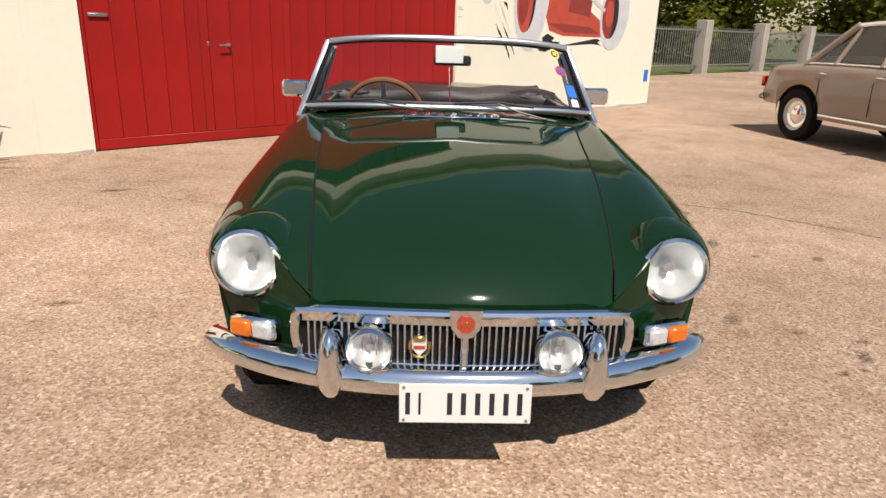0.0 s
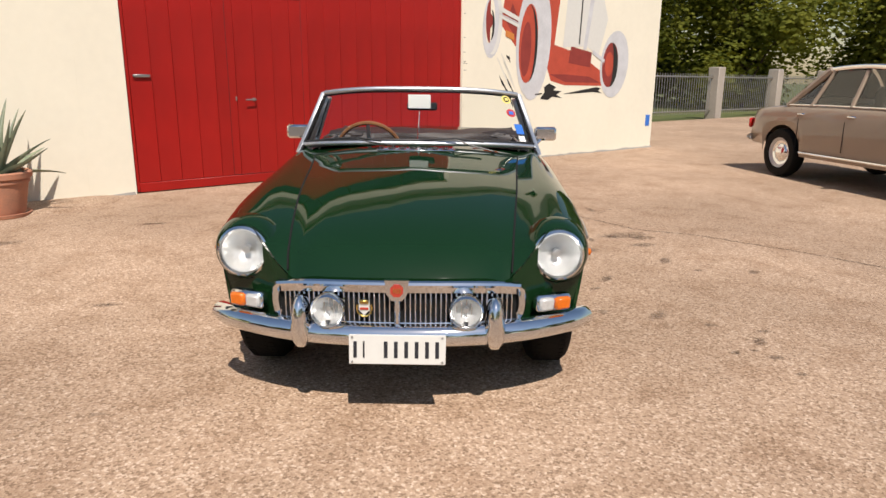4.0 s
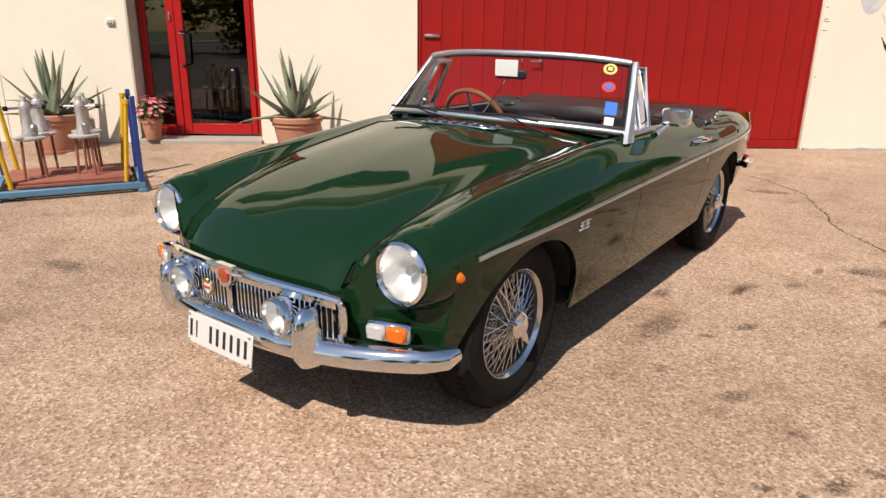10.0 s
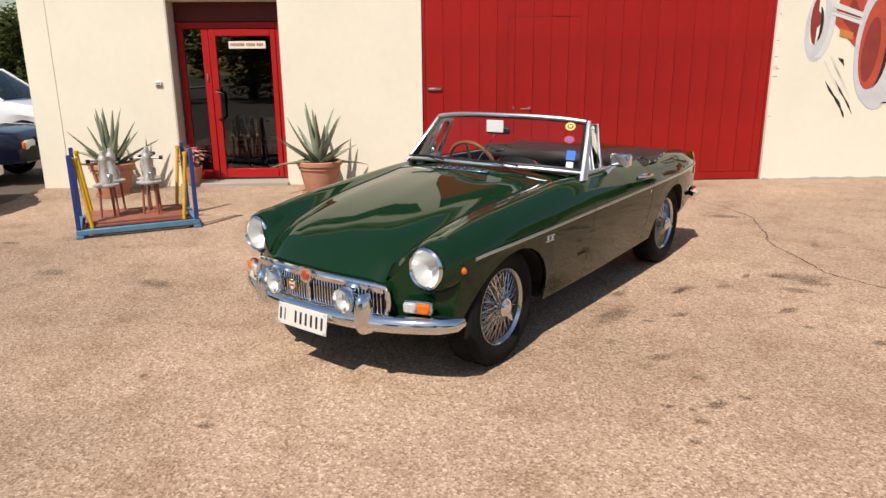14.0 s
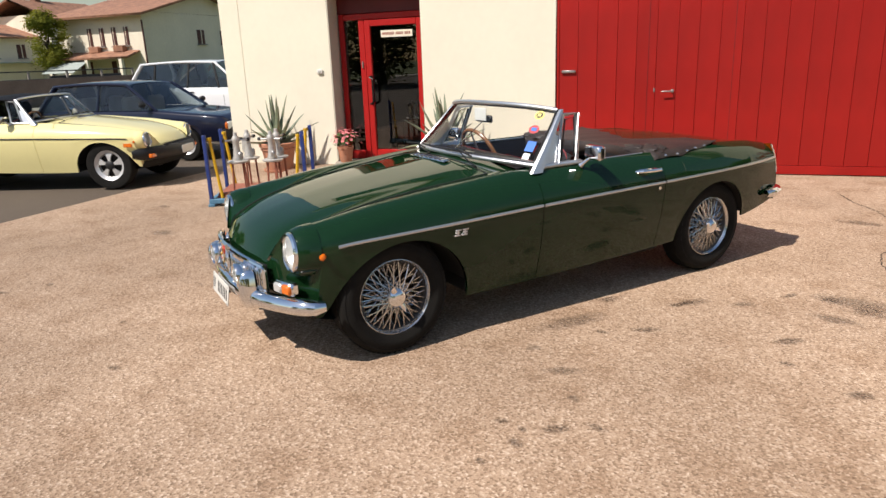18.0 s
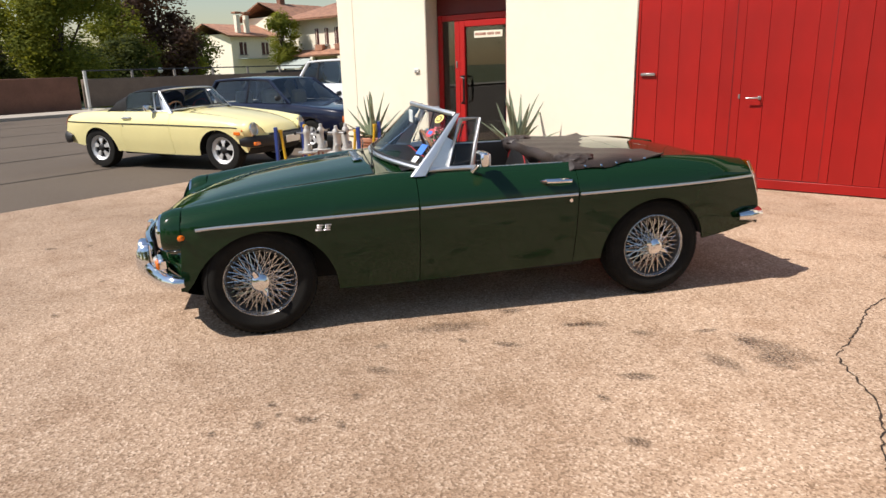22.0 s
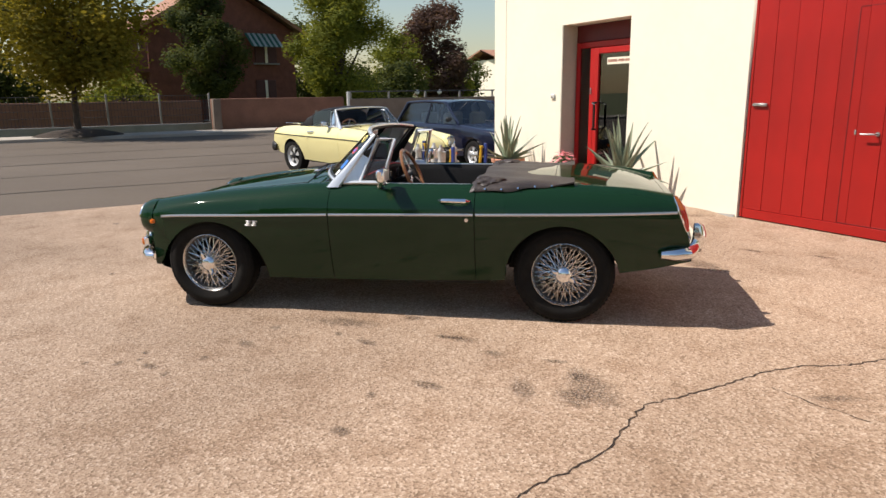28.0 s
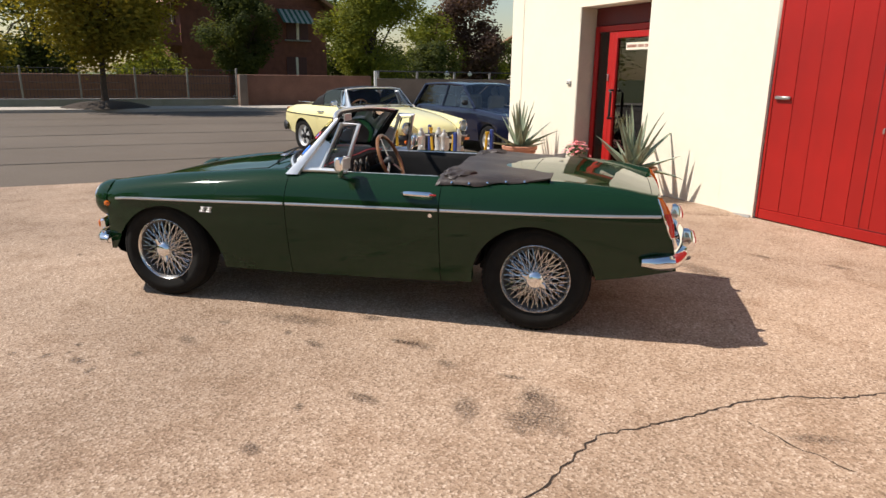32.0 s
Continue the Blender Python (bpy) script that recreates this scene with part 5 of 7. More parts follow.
        brow = [[(x, gy + nose_sweep(-0.585, x) - 0.004 + d, 0.522 - 0.018 * (abs(x) / 0.43) ** 4 - h) for x in np.linspace(-0.42, 0.42, 24)] for d, h in ((0.012, -0.006), (-0.004, 0.004), (0.0, 0.030), (0.012, 0.036))]
        Geo().grid(brow).done("grille_brow", chrome, gr, "broad bright upper grille rail")
        slat = None
        for i in range(46):
            x = -0.405 + 0.81 * i / 45
            if abs(x) < 0.012:
                continue
            mm = pose(x, gy + 0.004 + nose_sweep(-0.585, x), 0.436)
            if slat is None:
                slat = Geo().box((0, 0, 0), (0.0065, 0.012, 0.112), 0.002).done("slat", chrome, gr, m=mm)
            else:
                link_mesh("slat", slat.data, None, gr, m=mm)
        Geo().box((0, gy - 0.006, 0.432), (0.02, 0.016, 0.115), 0.005).done("centre_bar", chrome, gr)
        lip = [[(x, gy + nose_sweep(-0.585, x) + d, z) for x in np.linspace(-0.40, 0.40, 20)] for d, z in ((0.0, 0.360), (-0.03, 0.350), (-0.032, 0.340), (0.0, 0.332))]
        Geo().grid(lip).done("lower_lip", chrome, car)
        for i in range(26):
            x = -0.31 + 0.62 * i / 25
            Geo().box((x, gy - 0.032 + nose_sweep(-0.585, x), 0.345), (0.010, 0.006, 0.014), 0.002).done("lip_slot", dark_gap, car)
        sh = [(-0.042, 0.038), (0.042, 0.038), (0.036, -0.012), (0.018, -0.036), (-0.018, -0.036), (-0.036, -0.012)]
        up = Matrix(((1, 0, 0, 0), (0, 0, -1, 0), (0, 1, 0, 0), (0, 0, 0, 1)))
        bd = Geo().plate(sh, 0.02, pose(0, gy - 0.006, 0.505) @ up).done("badge", chrome, car, "chrome shield with a red eight-sided badge")
        Geo().plate([(0.024 * math.cos(a), 0.024 * math.sin(a)) for a in (math.pi / 8 + math.pi * i / 4 for i in range(8))], 0.005, pose(0, gy - 0.0262, 0.507) @ up).done("badge_face", badge_red, bd)
        for dx, w, hh in ((-0.010, 0.003, 0.020), (-0.004, 0.003, 0.014), (0.002, 0.003, 0.020), (0.009, 0.003, 0.020), (0.013, 0.003, 0.01)):
            Geo().box((dx, gy - 0.032, 0.507), (w, 0.002, hh), 0.0005).done("badge_stroke", gold, bd)
        em = Geo().plate([(-0.018, 0.02), (0.018, 0.02), (0.018, -0.006), (0, -0.026), (-0.018, -0.006)], 0.008, pose(-0.115, gy - 0.006, 0.437) @ up).done("enamel_shield", plate_white, car, "small gilt and white enamel shield")
        Geo().box((-0.115, gy - 0.016, 0.462), (0.032, 0.012, 0.016), 0.004).done("shield_crown", gold, em)
        Geo().tube([(-0.115 + 0.026 * math.cos(a), gy - 0.01, 0.437 + 0.03 * math.sin(a)) for a in (math.pi * (0.85 + 1.3 * i / 12) for i in range(13))], 0.004, 6).done("shield_wreath", gold, em)
        Geo().box((-0.115, gy - 0.0165, 0.437), (0.03, 0.003, 0.008), 0.0005).done("shield_stripe", badge_red, em)
        # blade bumper, over-riders, fog lamps
        path = [(x, -0.650 + 0.217 * (abs(x) / 0.70) ** 2.6, 0.338 + 0.004 * (abs(x) / 0.7) ** 2) for x in np.linspace(-0.685, 0.685, 41)]
        path = [(-0.710, -0.375, 0.344), (-0.704, -0.42, 0.343)] + path[1:-1] + [(0.704, -0.42, 0.343), (0.710, -0.375, 0.344)]
        bumper_bar(car, "front_bumper", path, 0.042, chrome, "chrome front bumper blade")
        for s in (-1, 1):
            o = Geo()
            rows = []
            for z, hw, d in ((0.296, 0.016, 0.0), (0.305, 0.030, 0.022), (0.33, 0.040, 0.038), (0.37, 0.042, 0.046), (0.41, 0.037, 0.046), (0.45, 0.030, 0.040), (0.478, 0.022, 0.024), (0.488, 0.010, 0.0)):
                rows.append([(0.343 * s + hw * math.sin(t), -0.634 - d * max(math.cos(t), 0) ** 0.7 + 0.03 * abs(math.sin(t)) ** 3, z - 0.012) for t in (math.pi * (-0.5 + i / 10) for i in range(11))])
            o.grid(rows).done("overrider", chrome, car, "chrome bumper over-rider", solid=0.003)
            lamp(car, "fog_lamp", (0.242 * s, -0.652, 0.430), 0.056, chrome, "round chrome fog lamp", 0.045)
            Geo().tube([(0.242 * s, -0.64, 0.39), (0.242 * s, -0.65, 0.36)], 0.012, 8).done("fog_bracket", chrome, car)
            # side lamps
            iy = -0.585 + nose_sweep(-0.585, 0.552) - 0.034
            rot = math.degrees(0.32) * s
            mm = pose(0.560 * s, iy, 0.424, 0, 0, rot)
            bz = Geo().box((0, 0, 0), (0.138, 0.045, 0.062), 0.010).done("side_lamp", chrome, car, "chrome-framed clear and amber side lamp", m=mm)
            Geo().box((0.031 * s, -0.02, 0), (0.062, 0.03, 0.048), 0.008).done("amber_lens", amber, bz)
            Geo().box((-0.033 * s, -0.02, 0), (0.060, 0.03, 0.048), 0.008).done("clear_lens", clear_lens, bz)
        # number plate with bars in place of characters
        npl = Geo().box((0, 0, 0), (0.336, 0.006, 0.105), 0.003).done("number_plate", plate_white, car, "white number plate with dark characters", m=pose(0.004, -0.698, 0.306, -8))
        for x, w in ((-0.146, 0.012), (-0.116, 0.006), (-0.040, 0.013), (-0.005, 0.013), (0.031, 0.013), (0.067, 0.013), (0.103, 0.013), (0.138, 0.013)):
            Geo().box((x, -0.004, 0.0), (w, 0.002, 0.058), 0.0005).done("plate_bar", plate_black, npl)
        for x in (-0.156, 0.156):
            for z in (-0.043, 0.043):
                Geo().cyl((x, -0.003, z), (x, -0.006, z), 0.004, seg=8).done("plate_screw", steel, npl)
        Geo().box((0, 0.03, 0.01), (0.12, 0.05, 0.05), 0.01).done("plate_bracket", underbody, npl)
    else:
        path = [(x, -0.66 + 0.30 * (abs(x) / 0.72) ** 2.8, 0.425) for x in np.linspace(-0.74, 0.74, 31)]
        bumper_bar(car, "front_bumper", path, 0.078, black_plastic, "black moulded front bumper")
        Geo().box((0, -0.60, 0.48), (0.8, 0.05, 0.09), 0.03).done("grille_backing", dark_gap, car)
        Geo().box((0, -0.72, 0.42), (0.34, 0.01, 0.10), 0.004).done("number_plate", plate_white, car, "white number plate")
        for s in (-1, 1):
            Geo().box((0.60 * s, -0.53, 0.40), (0.12, 0.05, 0.05), 0.01).done("side_lamp", amber, car, "amber side lamp")
            Geo().box((0.732 * s, -0.30, 0.545), (0.012, 0.11, 0.045), 0.01).done("side_marker", amber, car)
            Geo().box((0.655 * s, 2.86, 0.60), (0.012, 0.07, 0.035), 0.01).done("rear_marker", black_plastic, car)
    # headlamps
    for s in (-1, 1):
        lamp(car, "headlamp", (0.580 * s, -0.470, 0.594), 0.087, chrome, "round headlamp with a chrome rim", 0.07, (0.0, -1, 0.05))
        Geo().lathe([(0.090, -0.006), (0.100, 0.000), (0.107, -0.010), (0.116, -0.032), (0.124, -0.062), (0.128, -0.10)], (0.580 * s, -0.470, 0.594), (0, -1, 0.05), 36).done("headlamp_bowl", paint_mat, car)
    # tail: lamps, bumper, over-riders
    for s in (-1, 1):
        rows = []
        for k in range(9):
            f = k / 8
            z = 0.782 - 0.200 * f
            y = 2.920 + 0.080 * f
            w = 0.022 + 0.018 * math.sin(math.pi * (0.1 + 0.75 * f))
            rows.append([(0.620 * s - s * 0.002 * f + w * math.sin(t) * s, y + 0.042 * math.cos(t) * (0.35 + 0.65 * math.sin(math.pi * (0.12 + 0.8 * f))), z) for t in (math.pi * (-0.5 + i / 8) for i in range(9))])
        tl = Geo().grid(rows[:4]).done("tail_lamp", amber, car, "tall amber and red tail lamp")
        Geo().grid(rows[3:]).done("red_lens", red_lens, tl)
        Geo().tube([rows[k][8] for k in range(9)] + [rows[8][4], rows[8][0]], 0.0055, 6).done("lamp_trim", chrome, tl, "narrow chrome lamp edge")
    bm_ = chrome if not rubber_nose else black_plastic
    path = [(x, 3.115 - 0.12 * (abs(x) / 0.7) ** 3, 0.452) for x in np.linspace(0.655, -0.655, 31)]
    path = [(0.684, 2.865, 0.448), (0.686, 2.94, 0.450)] + path + [(-0.686, 2.94, 0.450), (-0.684, 2.865, 0.448)]
    bumper_bar(car, "rear_bumper", path, 0.042 if not rubber_nose else 0.09, bm_, "chrome rear bumper blade" if not rubber_nose else "black moulded rear bumper")
    if not rubber_nose:
        for s in (-1, 1):
            rows = []
            for z, hw, d in ((0.40, 0.014, 0.0), (0.412, 0.028, 0.022), (0.46, 0.038, 0.042), (0.52, 0.034, 0.044), (0.57, 0.024, 0.026), (0.582, 0.010, 0.0)):
                rows.append([(0.38 * s + hw * math.sin(t), 3.118 + d * max(math.cos(t), 0) ** 0.7 - 0.03 * abs(math.sin(t)) ** 3, z) for t in (math.pi * (-0.5 + i / 10) for i in range(11))])
            Geo().grid(rows).done("overrider", chrome, car, solid=0.003)
    # cockpit
    Geo().box((0, 1.42, 0.36), (1.2, 1.1, 0.06), 0.02).done("carpet", vinyl_black, car)
    Geo().box((0, 1.96, 0.58), (1.18, 0.06, 0.5), 0.02).done("bulkhead", vinyl_black, car)
    Geo().box((0, 1.2, 0.48), (0.2, 0.95, 0.18), 0.05).done("tunnel", vinyl_black, car)
    d = Geo()
    rows = []
    for y, z in ((0.80, 0.862), (0.90, 0.874), (0.985, 0.866), (1.02, 0.835), (1.015, 0.74), (0.99, 0.62), (0.9, 0.58)):
        rows.append([(x, y, z - 0.02 * (abs(x) / 0.6) ** 3 + 0.012 * math.exp(-((x + 0.3) / 0.16) ** 2) * (1 if z > 0.8 else 0)) for x in np.linspace(-0.60, 0.60, 21)])
    dash = d.grid(rows).done("dashboard", vinyl_black, car, "black padded dashboard with red piping")
    Geo().tube([(x, 1.005, 0.858 - 0.02 * (abs(x) / 0.6) ** 3 + 0.012 * math.exp(-((x + 0.3) / 0.16) ** 2)) for x in np.linspace(-0.58, 0.58, 21)], 0.004, 5).done("dash_piping", piping_red, dash)
    for x in (-0.42, -0.2, -0.08, 0.02):
        Geo().lathe([(0.045, 0.0), (0.047, 0.008), (0.04, 0.01), (0.0, 0.006)], (x, 1.018, 0.78), (0, 1, 0), 18).done("gauge", chrome, dash)
    sw = Geo()
    ring = [(0.185 * math.cos(a), 0.185 * math.sin(a), 0) for a in (2 * math.pi * i / 36 for i in range(36))]
    wheel = sw.tube(ring, 0.013, 8, closed=True).done("steering_wheel", wood, car, "wood-rimmed steering wheel with bright spokes", m=pose(-0.305, 1.165, 0.795, -66))
    for i in range(3):
        a = math.pi * (0.5 + 2 * i / 3) + math.pi
        Geo().box((0.09, 0, -0.008), (0.17, 0.022, 0.003), 0.001).done("spoke", alloy, wheel, m=pose(0, 0, 0, 0, 0, math.degrees(a)))
    Geo().lathe([(0.0, 0.014), (0.028, 0.012), (0.036, 0.0), (0.036, -0.02), (0.02, -0.05), (0.02, -0.28)], seg=18).done("boss", black_plastic, wheel)
    for s in (-1, 1):
        seat = Geo()
        rows = []
        for z, y, hw in ((0.40, 1.72, 0.23), (0.52, 1.72, 0.235), (0.66, 1.755, 0.225), (0.78, 1.795, 0.205), (0.84, 1.82, 0.175), (0.85, 1.845, 0.13)):
            rows.append([(0.31 * s + hw * math.sin(t), y + 0.06 * (1 - abs(math.cos(t))) * 0 - 0.055 * math.cos(t) ** 2 * (1 if math.cos(t) > 0 else -1.0), z) for t in (2 * math.pi * i / 24 for i in range(24))])
        st = seat.grid(rows, wrap=True).done("seat", vinyl_black, car, "black seat with red piping")
        Geo().box((0.31 * s, 1.50, 0.46), (0.46, 0.5, 0.14), 0.05).done("cushion", vinyl_black, st)
        Geo().tube([(0.31 * s + 0.19 * math.sin(t), 1.775 - 0.01, 0.70 + 0.13 * math.cos(t)) for t in (math.pi * (-0.5 + i / 14) for i in range(15))], 0.005, 5).done("seat_piping", piping_red, st)
    if hood_up:
        rows = []
        for y, zt, w in ((1.10, 1.150, 0.575), (1.2, 1.172, 0.58), (1.45, 1.185, 0.59), (1.75, 1.16, 0.60), (1.95, 1.06, 0.61), (2.12, 0.86, 0.62)):
            rows.append([(w * math.sin(t) * (1.0 if abs(t) < 1.2 else 1.03), y, 0.84 + (zt - 0.84) * max(0, math.cos(t)) ** 0.42) for t in (math.pi * (-0.5 + i / 18) for i in range(19))])
        hood = Geo()
        k = len(rows[0])
        vs = [p for r in rows for p in r]
        fs = []
        for j in range(len(rows) - 1):
            for i in range(k - 1):
                side_window = (i < 4 or i > k - 6) and j < 3
                if not side_window:
                    fs.append((j * k + i, j * k + i + 1, (j + 1) * k + i + 1, (j + 1) * k + i))
        hood.add(vs, fs).done("hood", vinyl_black, car, "raised black folding hood", solid=0.008)
        for s in (-1, 1):
            Geo().grid([[(0.62 * s, 1.22, 0.84), (0.62 * s, 1.78, 0.84)], [(0.57 * s, 1.22, 1.12), (0.585 * s, 1.70, 1.11)]]).done("side_window", car_glass, car)
    else:
        # folded hood under its cover, slack and creased
        rows = []
        for j in range(19):
            f = j / 18
            y = 1.765 + 0.595 * f
            sec = section(y)
            zh = 0.806 + 0.004 * math.sin(14 * f) + 0.055 * f ** 2.2
            hemx = float(np.interp(-zh, [-float(p[1]) for p in sec[12:21]], [float(p[0]) for p in sec[12:21]])) + 0.012
            top = 0.857 + 0.006 * math.sin(math.pi * min(1, f * 1.15)) + 0.002 * f ** 3
            row = []
            for i in range(49):
                a = -1 + i / 24
                e, sg = abs(a), (1 if a > 0 else -1)
                wave = 0.004 * math.sin(7 * a + 5 * f) * math.sin(math.pi * f) + 0.003 * math.sin(19 * a - 9 * f) * (1 - f)
                if e < 0.70:
                    x, z = e / 0.70 * (hemx - 0.115), top + wave - 0.012 * e * e
                else:
                    g = (e - 0.70) / 0.30
                    x = hemx - 0.115 + 0.115 * math.sin(g * math.pi / 2)
                    z = zh + (top - 0.006 + wave - zh) * max(math.cos(g * math.pi / 2), 0.0) ** 0.9
                row.append((x * sg, y + (0.012 * math.sin(9 * a) * (1 - f)), z + 0.004 * math.sin(21 * f + 3 * sg) * (e > 0.97)))
            rows.append(row)
        hc = Geo().grid(rows).done("hood_cover", vinyl_hood, car, "slack dark brown-black folded hood cover", solid=0.008, core=(0, 2, 0.5))
        fr = []
        for j in range(7):
            g = j / 6
            fr.append([(p[0] * (1 - 0.02 * g), p[1] - 0.030 * math.sin(math.pi * g) * (1 + 0.4 * math.sin(11 * p[0])) + 0.03 * g, p[2] - 0.105 * g * (1 if abs(p[0]) < 0.60 else 0.35)) for p in rows[0]])
        Geo().grid(fr).done("cover_front", vinyl_hood, hc)
        for s in (-1, 1):
            for k, (cx, cy, cz, rx, ry, rz) in enumerate(((0.600, 1.825, 0.840, 0.070, 0.065, 0.028), (0.49, 1.800, 0.842, 0.10, 0.050, 0.030), (0.56, 1.875, 0.850, 0.08, 0.075, 0.026))):
                blob = []
                for j in range(13):
                    ph = math.pi * j / 12
                    blob.append([((cx + rx * math.sin(ph) * math.cos(t) * (1 + 0.22 * math.sin(3 * t + 4 * ph + k))) * s, cy + ry * math.sin(ph) * math.sin(t) * (1 + 0.2 * math.sin(4 * t - 3 * ph + 2 * k)), cz + rz * math.cos(ph) * (1 + 0.3 * math.sin(5 * t + 2 * k + 3 * ph) * math.sin(ph))) for t in (2 * math.pi * i / 20 for i in range(20))])
                Geo().grid(blob, wrap=True).done("cover_fold", vinyl_hood, hc, sharp=80)
            for k in range(5):
                p = rows[2 + 3 * k][47 if s > 0 else 1]
                Geo().lathe([(0.008, 0), (0.006, 0.005), (0, 0.006)], (p[0] + 0.003 * s, p[1], p[2]), (s, 0, 0.5), 10).done("press_stud", chrome, hc)
        # mirror, paper, rod, stickers
        Geo().box((0.015, 0.985, 1.065), (0.17, 0.022, 0.045), 0.010).done("interior_mirror", black_plastic, car, "small rear-view mirror")
        Geo().box((0.0, 0.968, 1.092), (0.125, 0.006, 0.075), 0.001, pose(0, 0, 0)).done("paper_note", paper, car, "white paper card on the mirror")
        Geo().cyl((0.0, 0.985, 1.05), (0.0, 0.76, 0.885), 0.003, seg=6).done("mirror_rod", chrome, car)
        def on_glass(a, k):
            i = (a + 1) * 12
            j = int(i)
            b = base[j].lerp(base[min(j + 1, 24)], i - j)
            h = head[j].lerp(head[min(j + 1, 24)], i - j)
            return b.lerp(h, k), (h - b).normalized(), (base[min(j + 1, 24)] - base[j]).normalized()
        for a, k, w, hgt, mat_, lab, rnd_ in ((0.86, 0.86, 0.030, 0.030, sticker_yellow, "round yellow sticker", True), (0.87, 0.60, 0.030, 0.028, sticker_red, "red shield sticker", True), (0.905, 0.30, 0.026, 0.034, sticker_blue, "blue rectangular sticker", False), (0.905, 0.12, 0.02, 0.02, paper, "small white sticker", False)):
            c, up_, rt = on_glass(a, k)
            nrm = rt.cross(up_).normalized()
            o = c + nrm * 0.003
            pts = [(math.cos(t), math.sin(t)) for t in (2 * math.pi * i / 20 for i in range(20))] if rnd_ else [(-1, -1), (1, -1), (1, 1), (-1, 1)]
            Geo().add([tuple(o + rt * (p[0] * w) + up_ * (p[1] * hgt)) for p in pts], [tuple(range(len(pts)))]).done("windscreen_sticker", mat_, car, lab, solid=0.0006)
            if mat_ is sticker_yellow:
                Geo().add([tuple(o + nrm * 0.002 + rt * (p[0] * w * 0.62) + up_ * (p[1] * hgt * 0.62)) for p in pts], [tuple(range(len(pts)))]).done("sticker_centre", plate_black, car)
                sq = [(-1, -1), (1, -1), (1, 1), (-1, 1)]
                Geo().add([tuple(o + nrm * 0.003 + rt * (p[0] * w * 0.34) + up_ * (p[1] * hgt * 0.34)) for p in sq], [(0, 1, 2, 3)]).done("sticker_mark", sticker_yellow, car)
            if mat_ is sticker_red:
                sq = [(-0.5, -0.4), (0.5, -0.4), (0.5, 0.4), (-0.5, 0.4)]
                Geo().add([tuple(o + nrm * 0.002 + rt * (p[0] * w) + up_ * (p[1] * hgt)) for p in sq], [(0, 1, 2, 3)]).done("sticker_mark", sticker_blue, car)
    return car


green_car = roadster(Matrix.Identity(4), paint_green, "dark green open sports car with chrome wire wheels and trim")
first_wheel = wire_wheel(green_car, pose(0.605, 0.0, 0.303, 0, 0, 0))
copy_part(first_wheel, green_car, pose(0.592, 2.312, 0.303, 40, 0, 0))
copy_part(first_wheel, green_car, pose(-0.605, 0.0, 0.303, 20, 0, 180))
copy_part(first_wheel, green_car, pose(-0.592, 2.312, 0.303, 60, 0, 180))


# ---- other cars ----
def road_wheel(parent, m, r, style):
    """A pressed or cast wheel with its tyre."""
    rr = r * 0.62
    rim = Geo().lathe([(rr * 0.92, -0.08), (rr * 1.02, -0.07), (rr * 0.95, -0.03), (rr * 0.95, 0.04), (rr * 1.04, 0.074), (rr * 1.02, 0.080), (rr * 0.92, 0.066), (rr * 0.80, 0.052), (rr * 0.76, 0.02)], axis=(1, 0, 0), seg=32).done("wheel", wheel_silver, parent, m=m)
    Geo().lathe([(rr * 1.0, -0.078), (r * 0.80, -0.092), (r * 0.94, -0.085), (r * 0.995, -0.05), (r, 0.0), (r * 0.995, 0.05), (r * 0.94, 0.085), (r * 0.80, 0.092), (rr * 1.0, 0.08)], axis=(1, 0, 0), seg=36).done("tyre", rubber, rim)
    Geo().lathe([(0.0, 0.015), (rr * 0.93, 0.017)], axis=(1, 0, 0), seg=28).done("brake", underbody, rim)
    if style == "cover":
        Geo().lathe([(rr * 0.9, 0.03), (rr * 0.86, 0.055), (rr * 0.62, 0.045), (rr * 0.55, 0.06), (rr * 0.3, 0.085), (0.0, 0.09)], axis=(1, 0, 0), seg=28).done("hub_cap", chrome, rim, "bright hub cap")
    else:
        for i in range(5):
            a = 2 * math.pi * i / 5
            q = Matrix.Rotation(a, 4, "X")
            if style == "pierced":
                sp = Geo().add([(0.056, -rr * 0.05, rr * 0.16), (0.056, rr * 0.05, rr * 0.16), (0.060, rr * 0.13, rr * 0.52), (0.050, rr * 0.25, rr * 0.80), (0.050, -rr * 0.25, rr * 0.80), (0.060, -rr * 0.13, rr * 0.52)], [(0, 1, 2, 5), (5, 2, 3, 4)])
                sp.done("spoke", wheel_silver, rim, m=q, solid=0.02)
            else:
                Geo().box((0.05, 0, rr * 0.52), (0.028, rr * 0.42, rr * 0.86), 0.012, Matrix.Identity(4)).done("spoke", wheel_silver, rim, m=q)
        Geo().lathe([(rr * 0.30, 0.03), (rr * 0.30, 0.062), (rr * 0.2, 0.075), (0.0, 0.078)], axis=(1, 0, 0), seg=20).done("hub_cap", alloy if style == "cast" else black_plastic, rim)
    return rim


